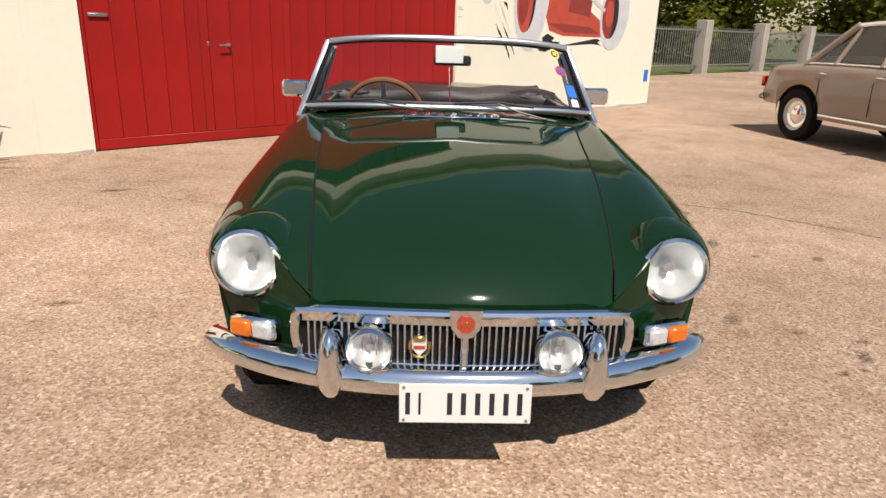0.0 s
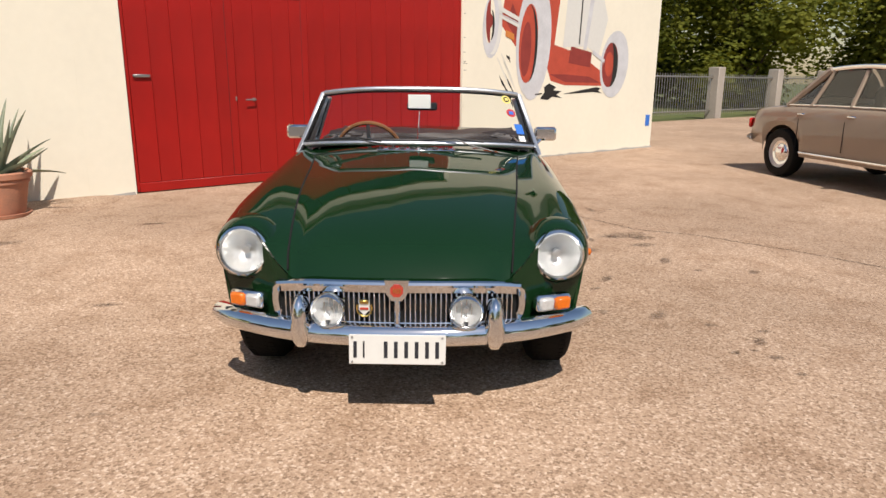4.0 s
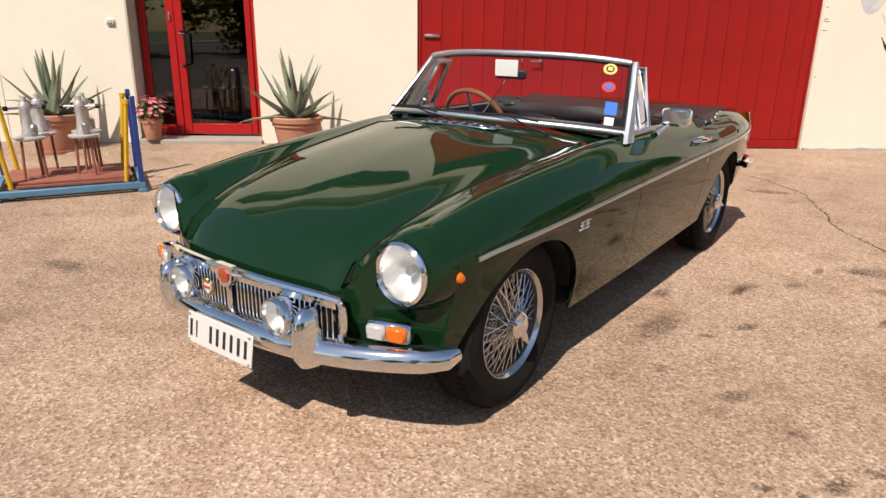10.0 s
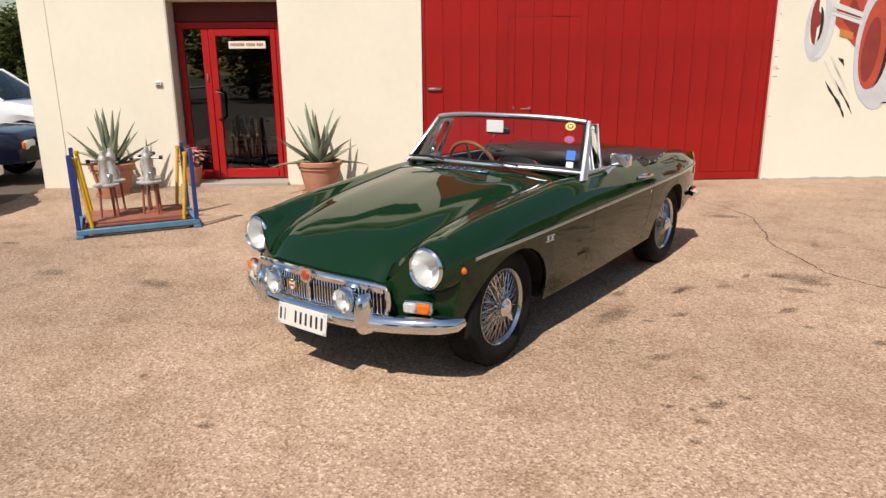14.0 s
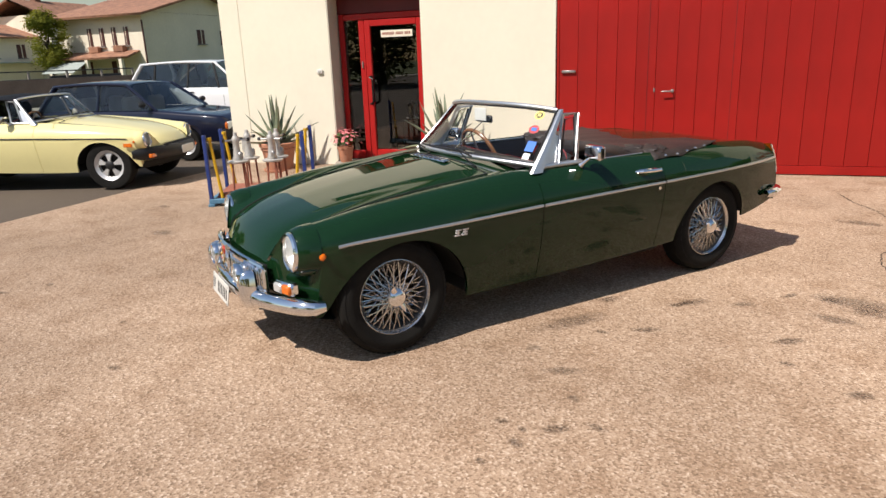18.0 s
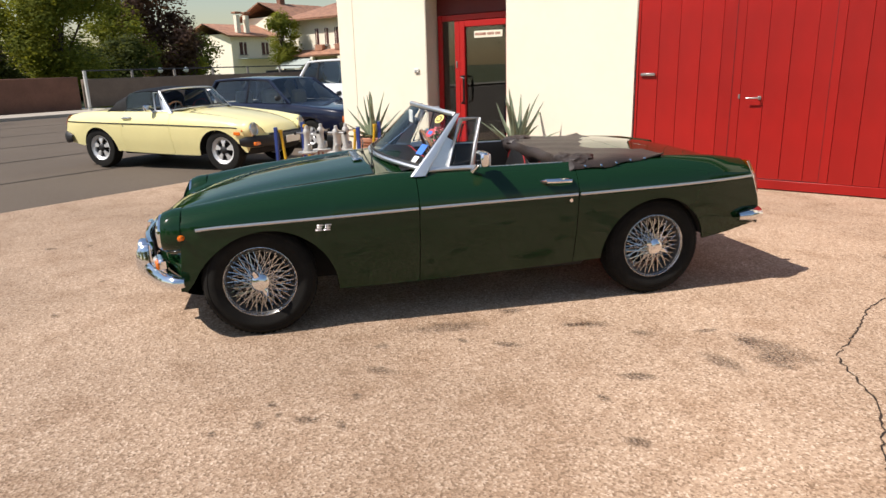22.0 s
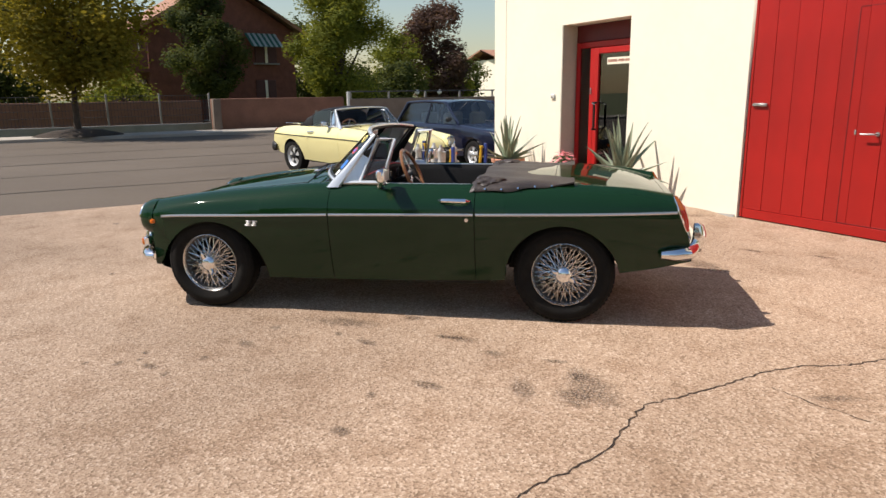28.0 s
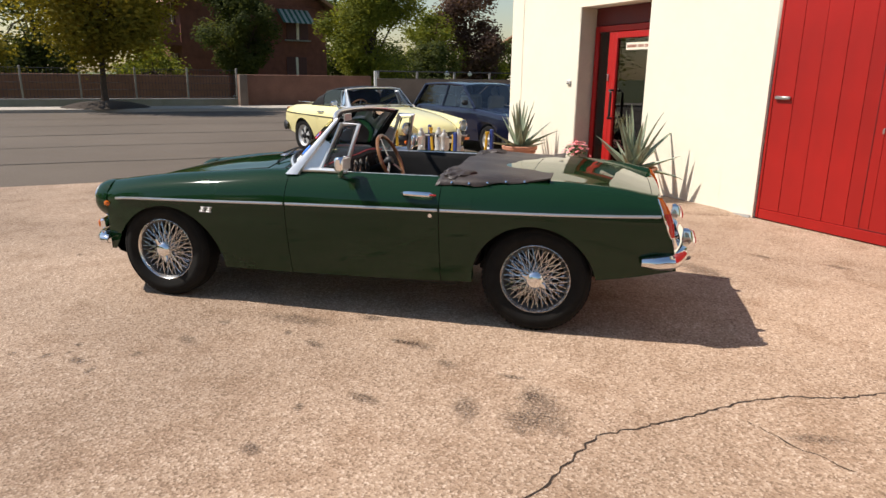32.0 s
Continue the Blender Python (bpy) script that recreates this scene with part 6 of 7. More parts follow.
def saloon(m, mat, label, wb, tops, w, low, ghouse, glass_bars, r, style, bright=False, bumper=None, category="car"):
    """A closed car: lofted lower body with open arches, glazed upper body on pillars."""
    car = thing("car", label, category, m)
    y0, y1 = tops[0][0], tops[-1][0]
    top = smooth_curve([a for a, _ in tops], [b for _, b in tops])
    arches = ((0.0, r * 0.97, r * 1.17), (wb, r * 0.97, r * 1.17))
    ys = set(np.round(np.linspace(y0, y1, 46), 4))
    for cy, cz, ra in arches:
        for i in range(23):
            ys.add(round(cy - ra * 0.9995 * math.cos(math.pi * i / 22), 4))
        ys |= {round(cy - ra * 1.004, 4), round(cy + ra * 1.004, 4)}
    ys = sorted(y for y in ys if y0 <= y <= y1)

    def lowz(y):
        z = low + (0.10 if (y < -r * 1.2 or y > wb + r * 1.2) else 0)
        for cy, cz, ra in arches:
            d = abs(y - cy)
            if d < ra:
                z = max(z, cz + math.sqrt(ra * ra - d * d))
        return z

    def half(y):
        e = min((y - y0) / 0.5, (y1 - y) / 0.5, 1)
        return w * (1 - 0.10 * (1 - max(e, 0)) ** 2)

    rows = {-1: [], 1: []}
    lid = []
    for y in ys:
        z, hw, zb = top(y), half(y), lowz(y)
        zsh = z - 0.05
        ctl = [(0, z), (hw * 0.5, z - 0.006), (hw - 0.10, z - 0.02), (hw - 0.025, zsh - 0.02), (hw, zsh - 0.16 if zsh - 0.16 > zb + 0.05 else zb + 0.04), (hw - 0.004, max(zb + 0.02, 0.5 * (zsh + zb) - 0.05)), (hw - 0.035, zb)]
        s = catmull(ctl, 3)
        for side in (-1, 1):
            rows[side].append([(float(p[0]) * side, y, float(p[1])) for p in s[6:]])
        lid.append([(-float(p[0]), y, float(p[1])) for p in s[6:0:-1]] + [(float(p[0]), y, float(p[1])) for p in s[:7]])
    for side in (-1, 1):
        Geo().grid(rows[side]).done("body_side", mat, car, solid=0.006)
    a, b, c, d = ghouse["base0"], ghouse["roof0"], ghouse["roof1"], ghouse["base1"]
    Geo().grid([q for q, y in zip(lid, ys) if y <= a + 0.08]).done("bonnet", mat, car, solid=0.006)
    if d < y1 - 0.25:
        Geo().grid([q for q, y in zip(lid, ys) if y >= d - 0.08]).done("boot_lid", mat, car, solid=0.006)
    for yy, side_rows in ((y0, 0), (y1, -1)):
        prof = rows[1][side_rows]
        pts = [(p[0], p[2]) for p in prof]
        full = [(-x, z) for x, z in pts[::-1]] + pts
        face = []
        for k in range(5):
            face.append([(x * (1 - 0.03 * k / 4), yy + (-0.02 if side_rows == 0 else 0.02) * math.sin(math.pi * k / 4), z + (0.34 - z) * k / 4 if False else z) for x, z in full])
        Geo().add([(x, yy, z) for x, z in full], [tuple(range(len(full)))]).done("end_panel", mat, car, smooth=False)
    # upper body
    zr, wr = ghouse["roof"], w - 0.20
    wb_ = w - 0.075
    belt = [(a, top(a) - 0.02), (d, top(d) - 0.02)]
    roof = []
    for i in range(13):
        f = i / 12
        y = b + (c - b) * f
        roof.append([(wr * u, y, zr + 0.035 * math.sin(math.pi * f) - 0.045 * abs(u) ** 3 - (0.012 if i in (0, 12) else 0)) for u in np.linspace(-1, 1, 15)])
    Geo().grid(roof).done("roof", mat, car, solid=0.02)
    Geo().grid([[(wb_ * u, a - 0.10 * (1 - u * u), belt[0][1] + 0.01) for u in np.linspace(-1, 1, 11)], [(wr * u * 0.97, b, zr - 0.045 * abs(u) ** 3) for u in np.linspace(-1, 1, 11)]]).done("windscreen", car_glass, car)
    Geo().grid([[(wb_ * u, d + 0.06 * (1 - u * u), belt[1][1] + 0.01) for u in np.linspace(-1, 1, 11)], [(wr * u * 0.97, c, zr - 0.045 * abs(u) ** 3) for u in np.linspace(-1, 1, 11)]]).done("rear_window", car_glass, car)
    pil = mat
    bar_mat = black_plastic if category == "van" else mat
    for side in (-1, 1):
        base_y = [a] + [p for p in glass_bars] + [d]
        zs = lambda y: top(min(max(y, a), d)) - 0.03
        head = lambda y: b + (c - b) * min(max((y - a) / (d - a), 0), 1)
        Geo().tube([(wb_ * side, a, zs(a)), (wr * side, b, zr - 0.045)], 0.030, 8).done("pillar", pil, car)
        Geo().tube([(wb_ * side, d, zs(d)), (wr * side, c, zr - 0.045)], 0.05, 8).done("pillar", pil, car)
        Geo().tube([(wr * side, b + (c - b) * i / 8, zr - 0.045 + 0.03 * math.sin(math.pi * i / 8)) for i in range(9)], 0.028, 8).done("roof_rail", chrome if bright else pil, car)
        for y in glass_bars:
            Geo().tube([((w - 0.05) * side, y, zs(y)), (wr * side, min(max(y, b + 0.05), c - 0.05), zr - 0.06)], 0.026, 8).done("pillar", bar_mat, car)
        pts_b = np.linspace(a + 0.02, d - 0.02, 12)
        Geo().grid([[((w - 0.058) * side, float(y), zs(float(y)) + 0.01) for y in pts_b], [((wr - 0.004) * side, float(b + (c - b) * (y - a) / (d - a)), zr - 0.05) for y in pts_b]]).done("side_glass", car_glass, car)
        if bright:
            Geo().tube([((w - 0.045) * side, float(y), zs(float(y)) + 0.012) for y in pts_b], 0.009, 6).done("waist_strip", chrome, car)
            Geo().tube([((w + 0.002) * side, y, low + 0.055) for y in np.linspace(r * 1.3, wb - r * 1.3, 6)], 0.014, 6).done("sill_strip", chrome, car)
        for y in ghouse["handles"]:
            Geo().box(((w + 0.006) * side, y, top(y) - 0.13), (0.03, 0.13, 0.025), 0.01).done("door_handle", chrome if bright else black_plastic, car)
        for y in ghouse["seams"]:
            Geo().tube([((w - 0.028) * side, y, top(y) - 0.07), ((w + 0.0005) * side, y, top(y) - 0.22), ((w - 0.001) * side, y, low + 0.12)], 0.005, 5).done("door_gap", dark_gap, car)
        Geo().box(((w + 0.06) * side, a + 0.18, top(a) + 0.09), (0.15, 0.08, 0.10), 0.03).done("door_mirror", chrome if bright else black_plastic, car)
        Geo().box((0.72 * w * side, y0 - 0.015, 0.60 if not bright else 0.62), (0.30, 0.05, 0.14), 0.03).done("headlamp", reflector, car)
        Geo().box((0.86 * w * side, y0 + 0.0, 0.60), (0.12, 0.05, 0.12), 0.03).done("side_lamp", amber, car)
        Geo().box((0.80 * w * side, y1 + 0.01, 0.66), (0.24, 0.04, 0.13), 0.02).done("tail_lamp", red_lens, car)
    Geo().box((0, (a + d) / 2, low + 0.14), (2 * w - 0.2, d - a + 0.9, 0.22), 0.03).done("floor_pan", underbody, car)
    Geo().box((0, -0.1, 0.45), (2 * w - 0.5, 0.9, 0.3), 0.05).done("engine_bay", underbody, car)
    Geo().box((0, wb, 0.45), (2 * w - 0.5, 0.9, 0.3), 0.05).done("rear_floor", underbody, car)
    Geo().box((0, y0 - 0.012, 0.62), (0.9 * w, 0.03, 0.13), 0.01).done("grille", black_plastic, car)
    bmat = chrome if bright else (black_plastic if bumper is None else bumper)
    for yy, sgn in ((y0, -1), (y1, 1)):
        path = [(w * 0.99 * u * (-sgn), yy + sgn * (0.09 - 0.14 * abs(u) ** 4), 0.47) for u in np.linspace(-1, 1, 21)]
        bumper_bar(car, "bumper", path, 0.055 if bright else 0.11, bmat, "chrome bumper" if bright else "moulded bumper")
    for s in (-1, 1):
        for y in (a + 0.85, a + 1.75):
            if y < d - 0.3:
                st = Geo().box((0.36 * s, y, top(a) - 0.10), (0.44, 0.14, 0.62), 0.06).done("seat", concrete if not bright else interior_mat, car)
    for y in (0, wb):
        for side in (-1, 1):
            road_wheel(car, pose((w - 0.10) * side, y, r, 0, 0, 0 if side > 0 else 180), r, style)
    return car


HEAD = 34.0
yellow = roadster(pose(-6.31, -0.38, 0.0, 0, 0, 180 - HEAD), paint_yellow, "pale yellow sports car with raised black hood and black bumpers", hood_up=True, rubber_nose=True)
for y in (0, 2.312):
    for s in (-1, 1):
        road_wheel(yellow, pose(0.615 * s, y, 0.303, 0, 0, 0 if s > 0 else 180), 0.303, "pierced")
Geo().box((0, 2.62, 0.875), (0.9, 0.5, 0.012), 0.004).done("luggage_rack", chrome, yellow)

BLUE_TURN = 45.0
saloon(pose(-8.34, 1.04, 0, 0, 0, 180 - BLUE_TURN) @ Matrix.Scale(0.9, 4), paint_blue, "dark blue parked hatchback with alloy wheels", 2.47, [(-0.80, 0.70), (-0.72, 0.78), (0.0, 0.855), (0.62, 0.90), (1.6, 0.91), (2.8, 0.92), (3.18, 0.87)], 0.845, 0.24,
       dict(base0=0.55, roof0=1.20, roof1=2.75, base1=3.10, roof=1.37, handles=(1.72,), seams=(0.75, 1.95)), (1.78,), 0.285, "cast")
saloon(pose(-11.6, 3.2, 0, 0, 0, 180 - 50) @ Matrix.Scale(0.92, 4), paint_white, "white people carrier with dark glass", 2.9, [(-0.9, 0.72), (-0.6, 0.90), (0.0, 1.02), (0.5, 1.10), (2.0, 1.12), (3.4, 1.12), (3.85, 1.02)], 0.93, 0.26,
       dict(base0=0.35, roof0=1.15, roof1=3.3, base1=3.8, roof=1.70, handles=(1.75, 2.75), seams=(0.85, 1.95, 3.0)), (1.0, 1.9, 2.9), 0.33, "cast", bumper=paint_white, category="van")
saloon(pose(5.76, 3.90, 0, 0, 0, 11.0), paint_beige, "beige-grey vintage saloon with chrome trim and hub caps", 2.42, [(-0.60, 0.80), (-0.4, 0.89), (0.1, 0.94), (0.45, 0.965), (1.4, 0.965), (2.2, 0.955), (2.8, 0.915), (3.08, 0.88), (3.15, 0.72)], 0.84, 0.30,
       dict(base0=0.36, roof0=0.84, roof1=1.86, base1=2.40, roof=1.41, handles=(1.22, 2.05), seams=(0.48, 1.32, 2.10)), (0.60, 1.30, 1.95), 0.315, "cover", bright=True)


# ---- potted agaves, flowers ----
def flower_pot(parent, r, h):
    Geo().lathe([(r * 0.66, 0.0), (r * 0.70, 0.02), (r * 0.90, h * 0.74), (r * 0.96, h * 0.755), (r * 0.965, h * 0.80), (r * 0.94, h * 0.815), (r * 0.95, h * 0.84), (r * 1.03, h * 0.86), (r * 1.05, h * 0.97), (r * 1.0, h), (r * 0.92, h * 0.99), (r * 0.90, h * 0.86), (0, h * 0.85)], seg=32).done("pot", terracotta, parent, "round terracotta pot with a thick rim")
    Geo().lathe([(r * 0.89, h * 0.88), (r * 0.5, h * 0.92), (0, h * 0.93)], seg=20).done("soil", soil, parent)
    Geo().lathe([(r * 0.6, 0.002), (r * 0.86, 0.004), (r * 0.90, 0.035), (r * 0.84, 0.036), (r * 0.80, 0.016), (r * 0.68, 0.014)], seg=28).done("saucer", terracotta, parent)


def agave_leaf(length, width, tilt, bend):
    """A thick channelled blade, broad low down, that tapers straight to a spine."""
    rows = []
    n = 12
    x = z = 0.0
    for i in range(n + 1):
        f = i / n
        wdt = width * (0.70 + 0.30 * math.sin(math.pi * min(1, f * 1.9))) * (1 - f) ** 0.72 + 0.0015
        a = tilt + bend * f ** 1.5
        if i:
            x += length / n * math.sin(a)
            z += length / n * math.cos(a)
        thick = 0.018 * (1 - f) + 0.0015
        nx, nz = -math.cos(a), math.sin(a)
        row = []
        for t in range(7):
            u = -1 + t / 3
            ch = 0.55 * wdt * u * u
            row.append((x + ch * nx, wdt * u, z + ch * nz))
        for t in range(5, 0, -1):
            u = -1 + t / 3
            ch = 0.55 * wdt * u * u - thick * (1 - u * u)
            row.append((x + ch * nx, wdt * u, z + ch * nz))
        rows.append(row)
    return rows


def agave(m, seed, size, label):
    rnd = random.Random(seed)
    t = thing("agave_plant", label, "potted plant", m, group="agaves by the wall")
    flower_pot(t, 0.262 * size, 0.40)
    n = 22
    for i in range(n):
        f = i / n
        ln = (0.70 - 0.20 * f ** 2.0 + rnd.uniform(-0.14, 0.06)) * size
        tilt = 0.05 + 1.42 * f ** 1.1 + rnd.uniform(-0.12, 0.12)
        bend = rnd.uniform(-0.30, 0.25) + (0.45 if f > 0.7 else 0.10) * rnd.random()
        rows = agave_leaf(ln, (0.066 - 0.014 * f + rnd.uniform(-0.008, 0.008)) * size, tilt, bend)
        Geo().grid(rows, wrap=True).done("leaf", agave_green, t, m=pose(0, 0, 0.355 + 0.03 * (1 - f), 0, 0, i * 137.5 + rnd.uniform(-20, 20)) @ pose(0.02 + 0.05 * f, 0, 0, rnd.uniform(-10, 10), 0, 0))
    return t


agave(bpose(-1.27, 0.50, 0), 4, 1.0, "blue-green agave in a terracotta pot beside the red door")
agave(bpose(-3.76, 0.46, 0), 9, 0.95, "blue-green agave in a terracotta pot behind the painted rack")

fl = thing("flowering_plant", "pink flowering plant in a small terracotta pot by the entrance", "potted plant", bpose(-2.93, 0.06, 0.075))
Geo().lathe([(0.075, 0), (0.08, 0.01), (0.105, 0.18), (0.115, 0.185), (0.117, 0.215), (0.10, 0.215), (0.098, 0.19), (0, 0.18)], seg=24).done("pot", terracotta, fl)
rnd = random.Random(21)
lv, ptl = Geo(), Geo()
for i in range(150):
    a, b, r = rnd.uniform(0, 6.28), rnd.uniform(-0.1, 1.4), rnd.uniform(0.06, 0.19)
    c = Vector((r * math.cos(a) * math.cos(b), r * math.sin(a) * math.cos(b), 0.25 + r * math.sin(b)))
    q = Euler((rnd.uniform(-1, 1), rnd.uniform(-1, 1), rnd.uniform(0, 6))).to_matrix().to_4x4()
    s = rnd.uniform(0.018, 0.032)
    lv.add([(-s, 0, 0), (0, -s * 0.6, 0.004), (s, 0, 0), (0, s * 0.6, 0.004)], [(0, 1, 2, 3)], Matrix.Translation(c) @ q)
for i in range(70):
    a, b, r = rnd.uniform(0, 6.28), rnd.uniform(0.0, 1.5), rnd.uniform(0.15, 0.215)
    c = Vector((r * math.cos(a) * math.cos(b), r * math.sin(a) * math.cos(b), 0.26 + r * math.sin(b)))
    q = c.normalized().to_track_quat("Z", "Y").to_matrix().to_4x4()
    for k in range(5):
        w = 2 * math.pi * k / 5
        s = 0.022
        ptl.add([(0, 0, 0), (s * math.cos(w - 0.5), s * math.sin(w - 0.5), 0.004), (s * 1.3 * math.cos(w), s * 1.3 * math.sin(w), 0.008), (s * math.cos(w + 0.5), s * math.sin(w + 0.5), 0.004)], [(0, 1, 2, 3)], Matrix.Translation(c) @ q)
tagged(lv.done("foliage", leaf_green, fl), kind="stuff")
tagged(ptl.done("blossom", flower_pink, fl), kind="stuff")

# ---- painted rack with metal stands ----
RM = pose(-3.791, -0.001, 0, 0, 0, 63.84)
L, DP = 1.054, 0.757
rack = thing("rack", "pale-blue steel rack with blue and yellow posts and red board", "rack", RM)
for y in (0.025, DP - 0.025):
    Geo().box((L / 2, y, 0.055), (L, 0.05, 0.05), 0.006).done("rail", frame_blue, rack)
for x in (0.025, L - 0.025):
    Geo().box((x, DP / 2, 0.055), (0.05, DP - 0.102, 0.05), 0.006).done("rail", frame_blue, rack)
for x in (0.025, L - 0.025):
    for y in (0.025, DP - 0.025):
        Geo().box((x, y, 0.015), (0.07, 0.07, 0.03), 0.005).done("foot", frame_blue, rack)
        Geo().box((x, y, 0.415), (0.038, 0.038, 0.67), 0.005).done("post", post_blue, rack)
        sx = 0.10 if x < 0.5 else -0.10
        Geo().tube([(x + sx * 1.1, y + 0.03 * (1 if y < 0.4 else -1), 0.085), (x + sx * 0.45, y + 0.03 * (1 if y < 0.4 else -1), 0.70)], 0.017, 8).done("brace", post_yellow, rack)
        Geo().cyl((x + sx * 0.43, y + 0.03 * (1 if y < 0.4 else -1), 0.69), (x + sx * 0.43, y + 0.03 * (1 if y < 0.4 else -1), 0.72), 0.026, seg=10).done("brace_cap", post_yellow, rack)
board = Geo().box((L / 2, DP / 2, 0.094), (L - 0.16, DP - 0.12, 0.024), 0.004).done("board", rust_plate, rack, "red-oxide painted slatted board")
for i in range(13):
    Geo().box((L / 2, 0.095 + i * (DP - 0.19) / 12, 0.1168), (L - 0.17, 0.036, 0.020), 0.004).done("slat", rust_plate, board)


def stand(m):
    t = thing("stand", "grey cast metal stand on red legs with a cross bar", "stand", m, group="stands on the rack")
    for x, y in ((-0.075, 0), (0.065, 0.05), (0.065, -0.05)):
        Geo().tube([(x, y, 0), (x * 0.8, y * 0.9, 0.296)], 0.011, 8).done("leg", rust_plate, t)
    Geo().lathe([(0.0, 0.292), (0.098, 0.292), (0.112, 0.302), (0.112, 0.314), (0.088, 0.320), (0.0, 0.323)], seg=24).done("tray", pale_cast, t)
    Geo().lathe([(0.052, 0.320), (0.054, 0.334), (0.044, 0.365), (0.036, 0.43), (0.032, 0.50), (0.040, 0.525), (0.043, 0.55), (0.032, 0.575), (0.0, 0.580)], seg=20).done("column", pale_cast, t)
    Geo().tube([(-0.13, 0, 0.535), (0.13, 0, 0.535)], 0.010, 8).done("cross_bar", steel, t)
    for x in (-0.13, 0.13):
        Geo().lathe([(0.0, -0.016), (0.018, -0.014), (0.018, 0.014), (0.0, 0.016)], (x, 0, 0.535), (1, 0, 0), 12).done("knob", black_metal, t)
    Geo().box((0, 0.035, 0.45), (0.06, 0.06, 0.15), 0.014).done("bracket", pale_cast, t)
    Geo().box((0.03, -0.03, 0.37), (0.05, 0.05, 0.08), 0.012).done("clamp", steel, t)
    Geo().lathe([(0.0, 0.0), (0.024, 0.0), (0.019, 0.04), (0.0, 0.046)], (0, 0, 0.576), (0, 0, 1), 12).done("cap", pale_cast, t)
    return t


first_stand = stand(RM @ pose(0.29, 0.27, 0.1275, 0, 0, 20))
for x, y, turn in ((0.36, 0.52, 70), (0.66, 0.27, -15), (0.68, 0.52, 60)):
    copy_thing(first_stand, RM @ pose(x, y, 0.1275, 0, 0, turn))

# ---- trees ----
def leafy(name, dark, light):
    m = material(name, dark, 0.8, second=light, scale=0.9, fine=5.0, spec=0.15)
    nt = m.node_tree
    b = nt.nodes["Principled BSDF"]
    tl = nt.nodes.new("ShaderNodeBsdfTranslucent")
    warm = nt.nodes.new("ShaderNodeMix")
    warm.data_type, warm.blend_type = "RGBA", "MULTIPLY"
    warm.inputs["Factor"].default_value, warm.inputs["B"].default_value = 1.0, (1.7, 1.55, 0.9, 1)
    link(nt, b.inputs["Base Color"].links[0].from_socket, warm.inputs["A"])
    link(nt, warm.outputs["Result"], tl.inputs[0])
    mx = nt.nodes.new("ShaderNodeMixShader")
    mx.inputs[0].default_value = 0.42
    link(nt, b.outputs[0], mx.inputs[1])
    link(nt, tl.outputs[0], mx.inputs[2])
    link(nt, mx.outputs[0], nt.nodes["Material Output"].inputs[0])
    return m


crown_green = leafy("tree_leaf_green", (0.070, 0.095, 0.016), (0.23, 0.235, 0.04))
crown_dark = leafy("tree_leaf_dark", (0.032, 0.045, 0.015), (0.10, 0.115, 0.035))
crown_yellow = leafy("tree_leaf_yellowish", (0.10, 0.098, 0.014), (0.27, 0.22, 0.034))
crown_purple = leafy("tree_leaf_purple", (0.065, 0.042, 0.036), (0.15, 0.09, 0.075))


def tree(m, h, r, mat, seed, label, trunk=0.16, low=0.32, leaves=2600, leaf=0.16, tall=1.0):
    """Tapered trunk, forking limbs, and a crown of many loose leaf clumps with gaps."""
    rnd = random.Random(seed)
    t = thing("tree", label, "tree", m)
    tr = Geo().tube([(rnd.uniform(-0.03, 0.03) * i, rnd.uniform(-0.03, 0.03) * i, h * 0.62 * i / 6) for i in range(7)], [trunk * (1.25 if i == 0 else 1 - 0.12 * i) for i in range(7)], 10)
    tr.done("trunk", bark, t)
    limbs = Geo()
    clumps = []
    cz = h * (low + 1) / 2
    hz = h * (1 - low) / 2
    for i in range(44):
        a, s = rnd.uniform(0, 6.283), rnd.uniform(-1, 1)
        k = math.sqrt(max(0, 1 - s * s)) * rnd.uniform(0.25, 1.0)
        p = Vector((r * k * math.cos(a), r * k * math.sin(a), cz + hz * s * 0.92 * tall))
        clumps.append((p, rnd.uniform(0.26, 0.46) * r))
        if i % 2 == 0:
            b = Vector((0, 0, h * rnd.uniform(low, 0.55)))
            limbs.tube([b, b.lerp(p, 0.5) + Vector((0, 0, 0.06 * h)), p], [trunk * 0.4, trunk * 0.22, trunk * 0.08], 6)
    limbs.done("limb", bark, t)
    g = Geo()
    per = int(leaves * 3.0) // len(clumps)
    vs, fs = [], []
    for c, rad in clumps:
        for i in range(per):
            d = Vector((rnd.gauss(0, 1), rnd.gauss(0, 1), rnd.gauss(0, 0.85))).normalized() * rad * rnd.uniform(0.25, 1.10)
            p = c + d
            q = (d.normalized() + Vector((rnd.uniform(-0.8, 0.8), rnd.uniform(-0.8, 0.8), rnd.uniform(-0.3, 1.0)))).normalized().to_track_quat("Z", "Y")
            s = leaf * 0.62 * rnd.uniform(0.6, 1.3)
            k = len(vs)
            for x, y in ((-s, 0), (0, -s * 0.55), (s, 0), (0, s * 0.55)):
                vs.append(tuple(p + q @ Vector((x, y, 0))))
            fs.append((k, k + 1, k + 2, k + 3))
    me = bpy.data.meshes.new("crown")
    me.from_pydata(vs, [], fs)
    link_mesh("crown", me, mat, t)
    return t


def at_b(u, n, turn=0):
    p = bpos(u, n)
    return pose(p.x, p.y, -0.05, 0, 0, turn)


